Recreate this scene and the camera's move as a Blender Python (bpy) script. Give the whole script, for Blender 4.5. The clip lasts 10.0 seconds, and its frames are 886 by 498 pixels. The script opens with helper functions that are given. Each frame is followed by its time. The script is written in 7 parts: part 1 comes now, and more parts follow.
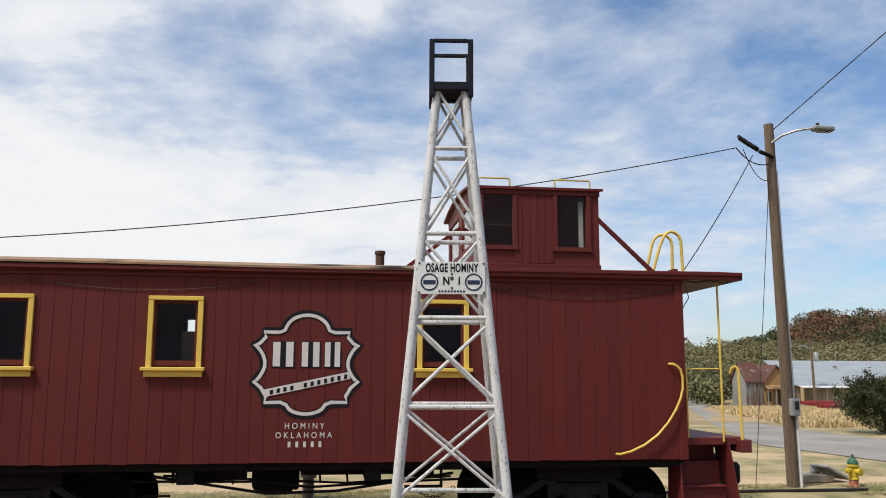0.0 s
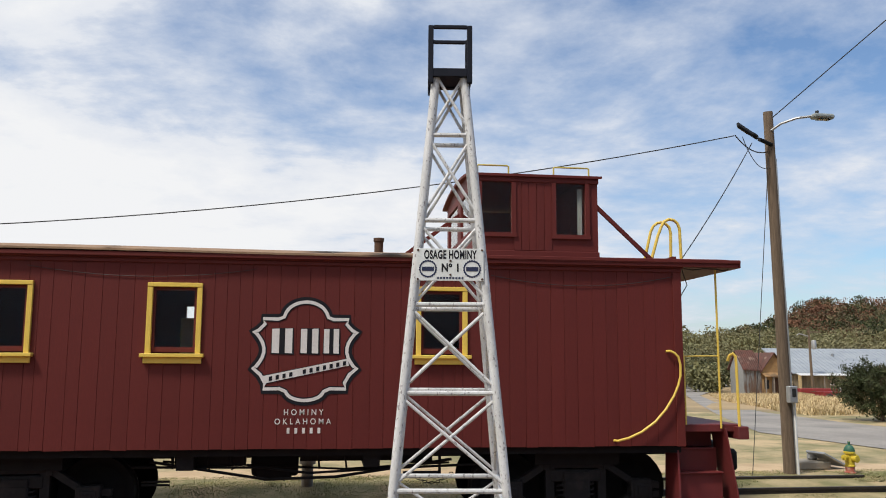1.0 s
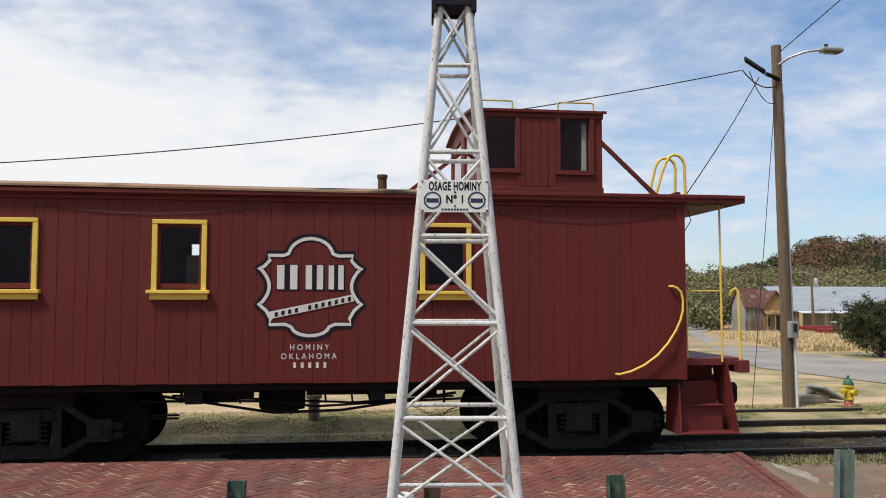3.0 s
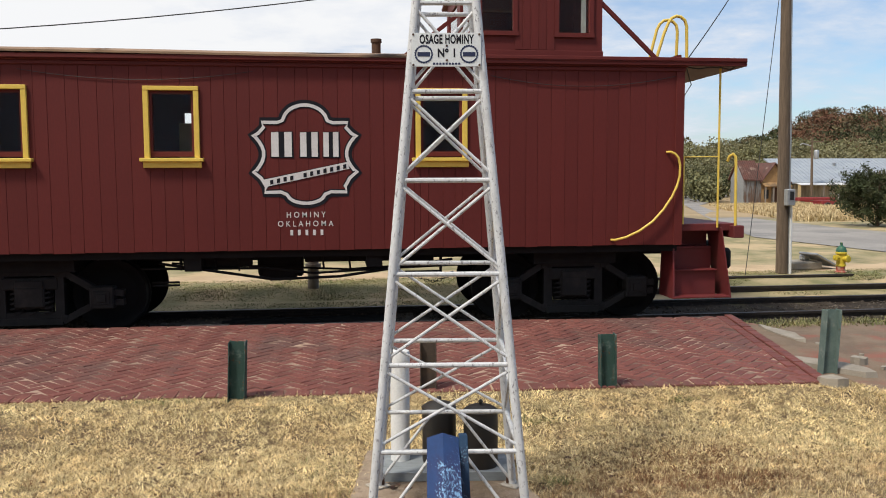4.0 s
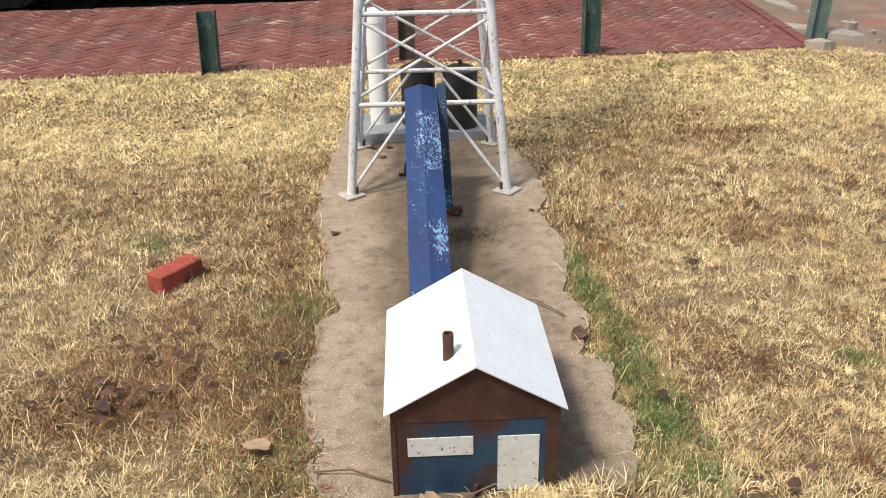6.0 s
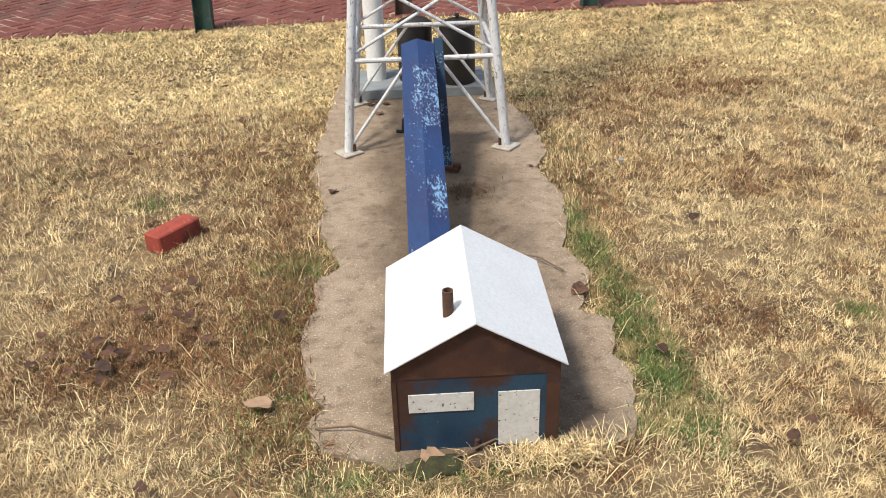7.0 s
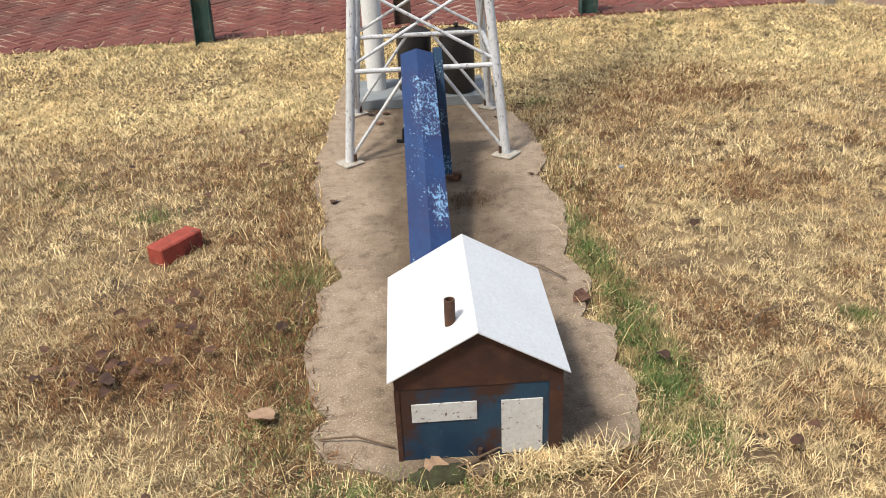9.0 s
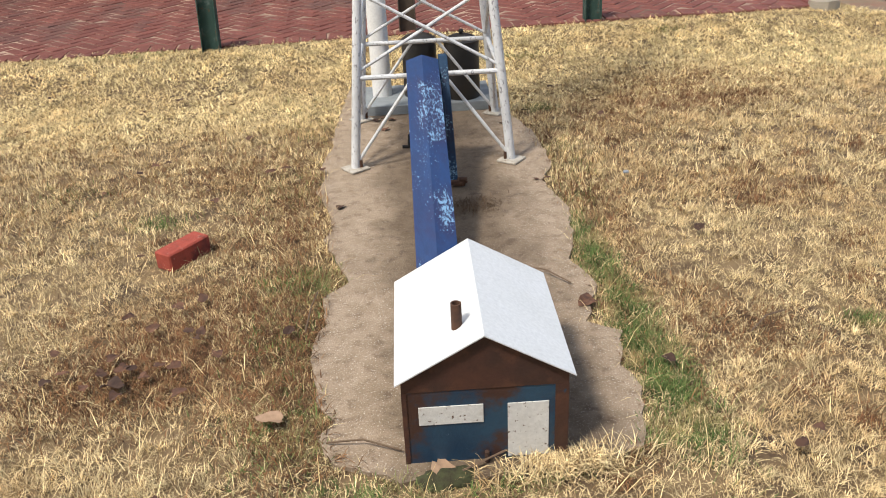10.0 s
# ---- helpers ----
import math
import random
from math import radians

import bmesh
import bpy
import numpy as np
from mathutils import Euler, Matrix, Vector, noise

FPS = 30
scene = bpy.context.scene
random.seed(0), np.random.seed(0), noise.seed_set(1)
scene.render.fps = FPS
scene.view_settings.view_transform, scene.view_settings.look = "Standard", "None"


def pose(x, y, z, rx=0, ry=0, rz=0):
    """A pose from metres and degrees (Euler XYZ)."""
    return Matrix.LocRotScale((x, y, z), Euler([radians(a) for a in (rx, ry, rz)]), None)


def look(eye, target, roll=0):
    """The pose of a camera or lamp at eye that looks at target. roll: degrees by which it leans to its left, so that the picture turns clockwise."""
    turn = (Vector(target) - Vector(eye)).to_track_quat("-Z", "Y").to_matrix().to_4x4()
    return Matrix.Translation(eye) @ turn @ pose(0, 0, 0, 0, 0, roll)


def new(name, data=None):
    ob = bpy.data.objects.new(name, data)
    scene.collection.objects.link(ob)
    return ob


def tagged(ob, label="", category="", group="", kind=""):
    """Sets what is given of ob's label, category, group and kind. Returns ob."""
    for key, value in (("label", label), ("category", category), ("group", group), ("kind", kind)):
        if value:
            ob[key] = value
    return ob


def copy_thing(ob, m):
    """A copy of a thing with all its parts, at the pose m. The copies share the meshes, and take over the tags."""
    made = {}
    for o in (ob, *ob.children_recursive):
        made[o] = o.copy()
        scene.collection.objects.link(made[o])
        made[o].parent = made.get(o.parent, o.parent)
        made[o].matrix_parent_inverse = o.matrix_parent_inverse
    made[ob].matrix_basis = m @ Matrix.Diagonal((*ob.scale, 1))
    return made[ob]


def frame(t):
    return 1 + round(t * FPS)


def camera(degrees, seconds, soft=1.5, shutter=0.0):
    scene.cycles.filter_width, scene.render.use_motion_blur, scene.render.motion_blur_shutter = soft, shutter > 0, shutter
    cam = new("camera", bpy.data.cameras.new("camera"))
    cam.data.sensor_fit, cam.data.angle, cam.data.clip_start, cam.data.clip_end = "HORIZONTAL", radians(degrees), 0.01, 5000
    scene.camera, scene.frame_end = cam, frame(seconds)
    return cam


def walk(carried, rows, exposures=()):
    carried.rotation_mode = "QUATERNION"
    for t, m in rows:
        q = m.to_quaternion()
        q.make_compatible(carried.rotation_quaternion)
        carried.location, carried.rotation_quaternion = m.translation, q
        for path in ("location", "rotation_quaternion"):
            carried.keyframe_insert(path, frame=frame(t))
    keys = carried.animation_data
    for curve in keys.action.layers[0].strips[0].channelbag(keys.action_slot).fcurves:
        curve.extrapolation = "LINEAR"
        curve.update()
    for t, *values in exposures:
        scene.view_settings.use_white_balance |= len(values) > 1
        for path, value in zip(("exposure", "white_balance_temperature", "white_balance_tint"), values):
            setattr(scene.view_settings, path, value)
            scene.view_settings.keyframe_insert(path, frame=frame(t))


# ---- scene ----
# camera: seconds, place, pitch, roll, yaw
cam = camera(55.64, 10.0, soft=1.0)
PATH = [
    (0, -0.256, -0.889, 1.954, 8.515, -0.194, -7.305),
    (0.5, -0.254, -0.89, 1.952, 8.124, -0.186, -7.239),
    (1, -0.255, -0.896, 1.949, 7.667, -0.279, -7.39),
    (1.5, -0.26, -0.894, 1.948, 6.909, -0.324, -7.424),
    (2, -0.265, -0.897, 1.942, 6.161, -0.394, -7.301),
    (2.2, -0.266, -0.901, 1.937, 5.881, -0.383, -7.21),
    (3.3, -0.257, -0.894, 1.888, 1.606, 0.094, -7.158),
    (3.5, -0.248, -0.892, 1.873, -0.149, 0.221, -7.144),
    (4, -0.226, -0.879, 1.816, -4.94, 0.239, -7.22),
    (4.5, -0.231, -0.878, 1.754, -10.555, 0.117, -7.663),
    (5, -0.218, -0.881, 1.664, -16.604, 0.384, -7.895),
    (5.5, -0.205, -0.874, 1.596, -21.314, 1.004, -8.038),
    (6, -0.198, -0.862, 1.552, -25.04, 1.041, -8.573),
    (7.5, -0.192, -0.848, 1.541, -28.058, 1.995, -8.905),
    (8, -0.187, -0.85, 1.546, -28.026, 2.292, -9.019),
    (8.5, -0.19, -0.851, 1.548, -27.707, 2.366, -9.082),
    (9, -0.192, -0.854, 1.548, -27.381, 2.292, -9.075),
    (9.5, -0.194, -0.862, 1.55, -27.17, 2.323, -9.031),
    (10, -0.2, -0.873, 1.553, -26.959, 2.526, -8.849),
]
EXPOSURE = [(0.0, 0.05), (2.0, 0.05), (3.5, 0.08), (4.0, 0.10), (4.5, 0.42), (5.0, 0.52), (6.0, 0.45), (10.0, 0.36)]
walk(cam, [(t, pose(x, y, z, 90 + p, r, w)) for t, x, y, z, p, r, w in PATH], EXPOSURE)

# light: bright broken cloud, a veiled sun high behind the viewer's left shoulder
SUN_FROM = Vector((-0.50, -0.36, 1.0)).normalized()
world = bpy.data.worlds.new("sky")
scene.world = world
world.use_nodes = True
wn, wl = world.node_tree.nodes, world.node_tree.links
wn.clear()


def wnode(kind, **inputs):
    n = wn.new(kind)
    for key, value in inputs.items():
        n.inputs[key].default_value = value
    return n


sky = wnode("ShaderNodeTexSky")
sky.sky_type, sky.sun_disc = "NISHITA", False
sky.sun_elevation = math.asin(SUN_FROM.z)
sky.sun_rotation = math.atan2(SUN_FROM.x, SUN_FROM.y)
coord = wnode("ShaderNodeTexCoord")
split = wnode("ShaderNodeSeparateXYZ")
wl.new(coord.outputs["Generated"], split.inputs[0])
lift = wnode("ShaderNodeMath")
lift.operation = "MAXIMUM"
wl.new(split.outputs["Z"], lift.inputs[0])
lift.inputs[1].default_value = 0.0
plus = wnode("ShaderNodeMath")
plus.operation = "ADD"
wl.new(lift.outputs[0], plus.inputs[0])
plus.inputs[1].default_value = 0.16
flat = []
for axis in "XY":
    d = wnode("ShaderNodeMath")
    d.operation = "DIVIDE"
    wl.new(split.outputs[axis], d.inputs[0])
    wl.new(plus.outputs[0], d.inputs[1])
    flat.append(d)
join = wnode("ShaderNodeCombineXYZ")
wl.new(flat[0].outputs[0], join.inputs["X"])
wl.new(flat[1].outputs[0], join.inputs["Y"])
join.inputs["Z"].default_value = 3.1
big = wnode("ShaderNodeTexNoise", Scale=1.15, Detail=9.0, Roughness=0.62, Distortion=0.25)
wl.new(join.outputs[0], big.inputs["Vector"])
fine = wnode("ShaderNodeTexNoise", Scale=4.5, Detail=8.0, Roughness=0.6, Distortion=0.1)
wl.new(join.outputs[0], fine.inputs["Vector"])
both = wnode("ShaderNodeMix")
both.inputs["Factor"].default_value = 0.32
wl.new(big.outputs["Fac"], both.inputs["A"])
wl.new(fine.outputs["Fac"], both.inputs["B"])
cover = wnode("ShaderNodeValToRGB")
cover.color_ramp.elements[0].position, cover.color_ramp.elements[1].position = 0.33, 0.57
drift = wnode("ShaderNodeMath")
drift.operation = "MULTIPLY_ADD"
wl.new(flat[0].outputs[0], drift.inputs[0])
drift.inputs[1].default_value = -0.14
wl.new(both.outputs["Result"], drift.inputs[2])
low = wnode("ShaderNodeMapRange")
low.inputs["From Max"].default_value = 0.30
low.inputs["To Min"].default_value, low.inputs["To Max"].default_value = 0.34, 0.0
wl.new(lift.outputs[0], low.inputs["Value"])
veil = wnode("ShaderNodeMath")
veil.operation = "ADD"
wl.new(drift.outputs[0], veil.inputs[0])
wl.new(low.outputs[0], veil.inputs[1])
wl.new(veil.outputs[0], cover.inputs["Fac"])
body = wnode("ShaderNodeValToRGB")
body.color_ramp.elements[0].position, body.color_ramp.elements[1].position = 0.42, 0.70
body.color_ramp.elements[0].color = (8.6, 9.4, 10.9, 1)
body.color_ramp.elements[1].color = (12.0, 12.1, 12.3, 1)
wl.new(veil.outputs[0], body.inputs["Fac"])
blue = wnode("ShaderNodeMix")
blue.data_type, blue.blend_type = "RGBA", "MULTIPLY"
blue.inputs["Factor"].default_value = 1.0
wl.new(sky.outputs[0], blue.inputs["A"])
blue.inputs["B"].default_value = (1.55, 1.75, 1.95, 1)
mixed = wnode("ShaderNodeMix")
mixed.data_type = "RGBA"
wl.new(cover.outputs["Color"], mixed.inputs["Factor"])
wl.new(blue.outputs["Result"], mixed.inputs["A"])
wl.new(body.outputs["Color"], mixed.inputs["B"])
backing = wnode("ShaderNodeBackground", Strength=0.072)
wl.new(mixed.outputs["Result"], backing.inputs["Color"])
wl.new(backing.outputs[0], wnode("ShaderNodeOutputWorld").inputs["Surface"])
sun = new("sun", bpy.data.lights.new("sun", "SUN"))
sun.data.energy, sun.data.angle, sun.data.color = 3.2, radians(9), (1.0, 0.94, 0.84)
sun.matrix_world = look(SUN_FROM * 30, (0, 0, 0))


# ---- materials ----
def surface(name, a, b, scale=8.0, rough=0.7, bump=0.2, metal=0.0, wear=None, wear_at=0.62, wear_scale=30.0, stretch=(1, 1, 1),
            grain=90.0, spec=0.5, each=0.0, island=0.0, stain=None, stain_at=0.58, stain_scale=3.0):
    """Two colours in broad blotches, fine grain, chips of wear, broad stains, relief."""
    m = bpy.data.materials.new(name)
    m.use_nodes = True
    n, l = m.node_tree.nodes, m.node_tree.links
    bs = n["Principled BSDF"]
    co = n.new("ShaderNodeTexCoord")
    mp = n.new("ShaderNodeMapping")
    mp.inputs["Scale"].default_value = stretch
    l.new(co.outputs["Object"], mp.inputs[0])

    def noise_of(s, detail=6.0, r=0.6):
        t = n.new("ShaderNodeTexNoise")
        t.inputs["Scale"].default_value, t.inputs["Detail"].default_value, t.inputs["Roughness"].default_value = s, detail, r
        l.new(mp.outputs[0], t.inputs["Vector"])
        return t

    def blend(f, x, y, kind="MIX"):
        k = n.new("ShaderNodeMix")
        k.data_type, k.blend_type = "RGBA", kind
        for sock, v in (("Factor", f), ("A", x), ("B", y)):
            if hasattr(v, "is_linked"):
                l.new(v, k.inputs[sock])
            elif sock == "Factor":
                k.inputs[0].default_value = v
            else:
                k.inputs[sock].default_value = (*v, 1)
        return k.outputs["Result"]

    def ramp(v, lo, hi):
        r = n.new("ShaderNodeMapRange")
        r.interpolation_type = "SMOOTHSTEP"
        r.inputs["From Min"].default_value, r.inputs["From Max"].default_value = lo, hi
        l.new(v, r.inputs["Value"])
        return r.outputs[0]

    broad, small = noise_of(scale), noise_of(grain, 4.0)
    col = blend(ramp(broad.outputs["Fac"], 0.32, 0.68), a, b)
    g = n.new("ShaderNodeMapRange")
    g.inputs["To Min"].default_value, g.inputs["To Max"].default_value = 0.78, 1.2
    l.new(small.outputs["Fac"], g.inputs["Value"])
    gray = n.new("ShaderNodeCombineColor")
    for k in ("Red", "Green", "Blue"):
        l.new(g.outputs[0], gray.inputs[k])
    col = blend(1.0, col, gray.outputs[0], "MULTIPLY")
    for amount, kind in ((each, "each"), (island, "island")):
        if amount:
            src = n.new("ShaderNodeObjectInfo" if kind == "each" else "ShaderNodeNewGeometry")
            v = n.new("ShaderNodeMapRange")
            v.inputs["To Min"].default_value, v.inputs["To Max"].default_value = 1 - amount, 1 + amount
            l.new(src.outputs["Random" if kind == "each" else "Random Per Island"], v.inputs["Value"])
            c = n.new("ShaderNodeCombineColor")
            for k in ("Red", "Green", "Blue"):
                l.new(v.outputs[0], c.inputs[k])
            col = blend(1.0, col, c.outputs[0], "MULTIPLY")
    if stain:
        st = noise_of(stain_scale, 8.0, 0.65)
        col = blend(ramp(st.outputs["Fac"], stain_at - 0.06, stain_at + 0.1), col, stain)
    rg = n.new("ShaderNodeMapRange")
    rg.inputs["To Min"].default_value, rg.inputs["To Max"].default_value = max(0.05, rough - 0.12), min(1.0, rough + 0.12)
    l.new(broad.outputs["Fac"], rg.inputs["Value"])
    if wear:
        ch = noise_of(wear_scale, 10.0, 0.7)
        col = blend(ramp(ch.outputs["Fac"], wear_at, wear_at + 0.03), col, wear)
    l.new(col, bs.inputs["Base Color"])
    l.new(rg.outputs[0], bs.inputs["Roughness"])
    bs.inputs["Metallic"].default_value = metal
    bs.inputs["Specular IOR Level"].default_value = spec
    if bump:
        bp = n.new("ShaderNodeBump")
        bp.inputs["Strength"].default_value, bp.inputs["Distance"].default_value = bump, 0.004
        l.new(small.outputs["Fac"], bp.inputs["Height"])
        l.new(bp.outputs[0], bs.inputs["Normal"])
    return m


def glass(name, tint=(0.9, 0.95, 0.95), rough=0.0):
    m = bpy.data.materials.new(name)
    m.use_nodes = True
    bs = m.node_tree.nodes["Principled BSDF"]
    bs.inputs["Base Color"].default_value = (*tint, 1)
    bs.inputs["Roughness"].default_value = rough
    bs.inputs["Transmission Weight"].default_value = 1.0
    bs.inputs["IOR"].default_value = 1.45
    return m


RED = surface("barn_red_paint", (0.105, 0.0150, 0.0125), (0.120, 0.0175, 0.0145), 2.2, 0.65, 0.25, stretch=(1, 1, 0.25), grain=60, each=0.06, stain=(0.088, 0.0155, 0.014), stain_scale=1.3, spec=0.3)
RED_PLAIN = surface("barn_red_trim_paint", (0.11, 0.016, 0.013), (0.125, 0.019, 0.0155), 3, 0.62, 0.2, spec=0.3, wear=(0.065, 0.016, 0.013), wear_at=0.66, wear_scale=14)
STEP_RED = surface("step_red_paint", (0.15, 0.018, 0.018), (0.12, 0.018, 0.018), 4, 0.6, 0.2, wear=(0.05, 0.02, 0.018), wear_at=0.64, wear_scale=18)
YELLOW = surface("yellow_paint", (0.80, 0.57, 0.10), (0.74, 0.52, 0.09), 6, 0.5, 0.1)
PALE_YELLOW = surface("pale_yellow_paint", (0.62, 0.50, 0.12), (0.55, 0.43, 0.1), 6, 0.5, 0.1)
ROOF_TAN = surface("tan_roof_coating", (0.30, 0.19, 0.115), (0.24, 0.15, 0.09), 5, 0.9, 0.4)
BLACK_IRON = surface("black_iron", (0.008, 0.008, 0.009), (0.013, 0.013, 0.013), 7, 0.75, 0.4, spec=0.2)
GREASE = surface("greasy_black_steel", (0.012, 0.0118, 0.0125), (0.021, 0.020, 0.020), 6, 0.7, 0.4, stain=(0.03, 0.026, 0.024), stain_at=0.6, spec=0.25)
RUST = surface("rusted_steel", (0.10, 0.045, 0.022), (0.055, 0.028, 0.018), 12, 0.85, 0.5)
RAIL_STEEL = surface("rail_steel", (0.045, 0.032, 0.025), (0.03, 0.024, 0.02), 9, 0.6, 0.3, metal=0.3)
WHITE_PAINT = surface("chipped_white_paint", (0.66, 0.665, 0.67), (0.56, 0.565, 0.565), 9, 0.5, 0.35, wear=(0.24, 0.23, 0.24), wear_at=0.575, wear_scale=70, stretch=(1, 1, 0.45), stain=(0.46, 0.455, 0.45), stain_at=0.6, stain_scale=16)
WHITE_SHEET = surface("white_sheet_metal", (0.66, 0.665, 0.665), (0.62, 0.625, 0.62), 4, 0.5, 0.03, wear=(0.45, 0.36, 0.28), wear_at=0.74, wear_scale=26)
WHITE_PLASTIC = surface("white_plastic", (0.75, 0.75, 0.74), (0.70, 0.70, 0.68), 5, 0.5, 0.05)
SIGN_WHITE = surface("white_enamel", (0.70, 0.72, 0.71), (0.66, 0.68, 0.67), 6, 0.4, 0.05, wear=(0.2, 0.12, 0.08), wear_at=0.70, wear_scale=20)
INK = surface("black_enamel", (0.012, 0.013, 0.018), (0.016, 0.016, 0.02), 6, 0.55, 0.0, spec=0.15)
NAVY = surface("navy_enamel", (0.016, 0.022, 0.06), (0.02, 0.028, 0.075), 6, 0.4, 0.0)
LETTER = surface("white_letter_paint", (0.68, 0.66, 0.64), (0.60, 0.58, 0.56), 5, 0.6, 0.1)
CROWN_BLACK = surface("dark_blue_black_paint", (0.006, 0.008, 0.016), (0.010, 0.012, 0.022), 7, 0.6, 0.2, spec=0.2, wear=(0.10, 0.06, 0.04), wear_at=0.70)
def flaking(name, a, b, dull, chip, stretch=(1, 0.3, 1)):
    """Old paint: two tones, dull patches and fine chips that gather in places."""
    m = surface(name, a, b, 5, 0.6, 0.5, spec=0.3, stretch=stretch, stain=dull, stain_at=0.52, stain_scale=3.5, grain=60)
    n, l = m.node_tree.nodes, m.node_tree.links
    bs = n["Principled BSDF"]
    mp = n["Mapping"]
    old = bs.inputs["Base Color"].links[0].from_socket

    def noise_of(s, detail, r):
        t = n.new("ShaderNodeTexNoise")
        t.inputs["Scale"].default_value, t.inputs["Detail"].default_value, t.inputs["Roughness"].default_value = s, detail, r
        l.new(mp.outputs[0], t.inputs["Vector"])
        return t.outputs["Fac"]

    total = n.new("ShaderNodeMath")
    total.operation = "MULTIPLY_ADD"
    l.new(noise_of(7.0, 3.0, 0.5), total.inputs[0])
    total.inputs[1].default_value = 0.75
    l.new(noise_of(110.0, 8.0, 0.75), total.inputs[2])
    r = n.new("ShaderNodeMapRange")
    r.inputs["From Min"].default_value, r.inputs["From Max"].default_value = 0.985, 1.03
    l.new(total.outputs[0], r.inputs["Value"])
    k = n.new("ShaderNodeMix")
    k.data_type = "RGBA"
    l.new(r.outputs[0], k.inputs["Factor"])
    l.new(old, k.inputs["A"])
    k.inputs["B"].default_value = (*chip, 1)
    l.new(k.outputs["Result"], bs.inputs["Base Color"])
    return m


BLUE = flaking("flaking_blue_paint", (0.014, 0.032, 0.100), (0.020, 0.052, 0.15), (0.026, 0.030, 0.088), (0.20, 0.36, 0.54))
DARK_BLUE = flaking("dark_blue_paint", (0.012, 0.035, 0.075), (0.016, 0.046, 0.095), (0.02, 0.024, 0.045), (0.16, 0.28, 0.38))
HOUSE_BLUE = surface("rusting_blue_paint", (0.010, 0.034, 0.070), (0.018, 0.058, 0.10), 9, 0.5, 0.4, wear=(0.20, 0.30, 0.36), wear_at=0.695, wear_scale=34, stain=(0.050, 0.022, 0.016), stain_at=0.535, stain_scale=7)
HOUSE_BROWN = surface("brown_rusted_paint", (0.062, 0.024, 0.016), (0.036, 0.017, 0.013), 9, 0.6, 0.4, wear=(0.018, 0.035, 0.065), wear_at=0.635, wear_scale=11, stain=(0.085, 0.034, 0.02), stain_at=0.56, stain_scale=14)
SPOTTED_WHITE = surface("rust_spotted_white_paint", (0.62, 0.61, 0.58), (0.56, 0.55, 0.52), 8, 0.6, 0.3, wear=(0.09, 0.04, 0.018), wear_at=0.60, wear_scale=62, stain=(0.34, 0.24, 0.16), stain_at=0.62, stain_scale=12)
FOOT_WHITE = surface("dirty_white_plate", (0.46, 0.42, 0.36), (0.36, 0.32, 0.26), 20, 0.7, 0.3, wear=(0.16, 0.09, 0.05), wear_at=0.58, wear_scale=60)
CONCRETE = surface("weathered_concrete", (0.335, 0.25, 0.175), (0.265, 0.195, 0.13), 14, 0.9, 1.0, wear=(0.56, 0.50, 0.42), wear_at=0.575, wear_scale=150, stain=(0.20, 0.14, 0.093), stain_at=0.56, stain_scale=20, grain=120)


def worn_middle(m):
    """A brown damp stain along the middle of the pad, ragged at its sides."""
    n, l = m.node_tree.nodes, m.node_tree.links
    bs = n["Principled BSDF"]
    old = bs.inputs["Base Color"].links[0].from_socket
    geo, sp = n.new("ShaderNodeNewGeometry"), n.new("ShaderNodeSeparateXYZ")
    l.new(geo.outputs["Position"], sp.inputs[0])

    def calc(op, a, b, c=None):
        k = n.new("ShaderNodeMath")
        k.operation = op
        for i, v in enumerate((a, b, c)):
            if hasattr(v, "is_linked"):
                l.new(v, k.inputs[i])
            elif v is not None:
                k.inputs[i].default_value = v
        return k.outputs[0]

    t = n.new("ShaderNodeTexNoise")
    t.inputs["Scale"].default_value, t.inputs["Detail"].default_value, t.inputs["Roughness"].default_value = 3.2, 9.0, 0.65
    l.new(geo.outputs["Position"], t.inputs["Vector"])
    axis = calc("MULTIPLY_ADD", sp.outputs["Y"], 0.075, 0.12)
    off = calc("ABSOLUTE", calc("SUBTRACT", sp.outputs["X"], axis), 0.0)
    edge = calc("MULTIPLY_ADD", t.outputs["Fac"], 0.55, calc("MULTIPLY", off, -1.0))
    r = n.new("ShaderNodeMapRange")
    r.interpolation_type = "SMOOTHSTEP"
    r.inputs["From Min"].default_value, r.inputs["From Max"].default_value = -0.16, 0.10
    r.inputs["To Max"].default_value = 0.85
    l.new(edge, r.inputs["Value"])
    k = n.new("ShaderNodeMix")
    k.data_type, k.blend_type = "RGBA", "MULTIPLY"
    l.new(r.outputs[0], k.inputs["Factor"])
    l.new(old, k.inputs["A"])
    k.inputs["B"].default_value = (0.35, 0.315, 0.27, 1)
    l.new(k.outputs["Result"], bs.inputs["Base Color"])


worn_middle(CONCRETE)
PALE_CONCRETE = surface("pale_concrete", (0.33, 0.29, 0.235), (0.24, 0.21, 0.165), 5, 0.9, 0.5)
GREY_BOARD = surface("grey_painted_board", (0.23, 0.25, 0.26), (0.19, 0.205, 0.21), 5, 0.75, 0.3, stretch=(0.3, 2, 2))
POT_BLACK = surface("black_pot_paint", (0.012, 0.011, 0.010), (0.03, 0.022, 0.015), 5, 0.5, 0.3, wear=(0.07, 0.035, 0.02), wear_at=0.64, wear_scale=12)
POST_GREEN = surface("worn_green_paint", (0.030, 0.066, 0.055), (0.042, 0.08, 0.07), 6, 0.75, 0.4, spec=0.25, wear=(0.10, 0.065, 0.04), wear_at=0.56, wear_scale=7, stain=(0.17, 0.20, 0.18), stain_at=0.57, stain_scale=6)
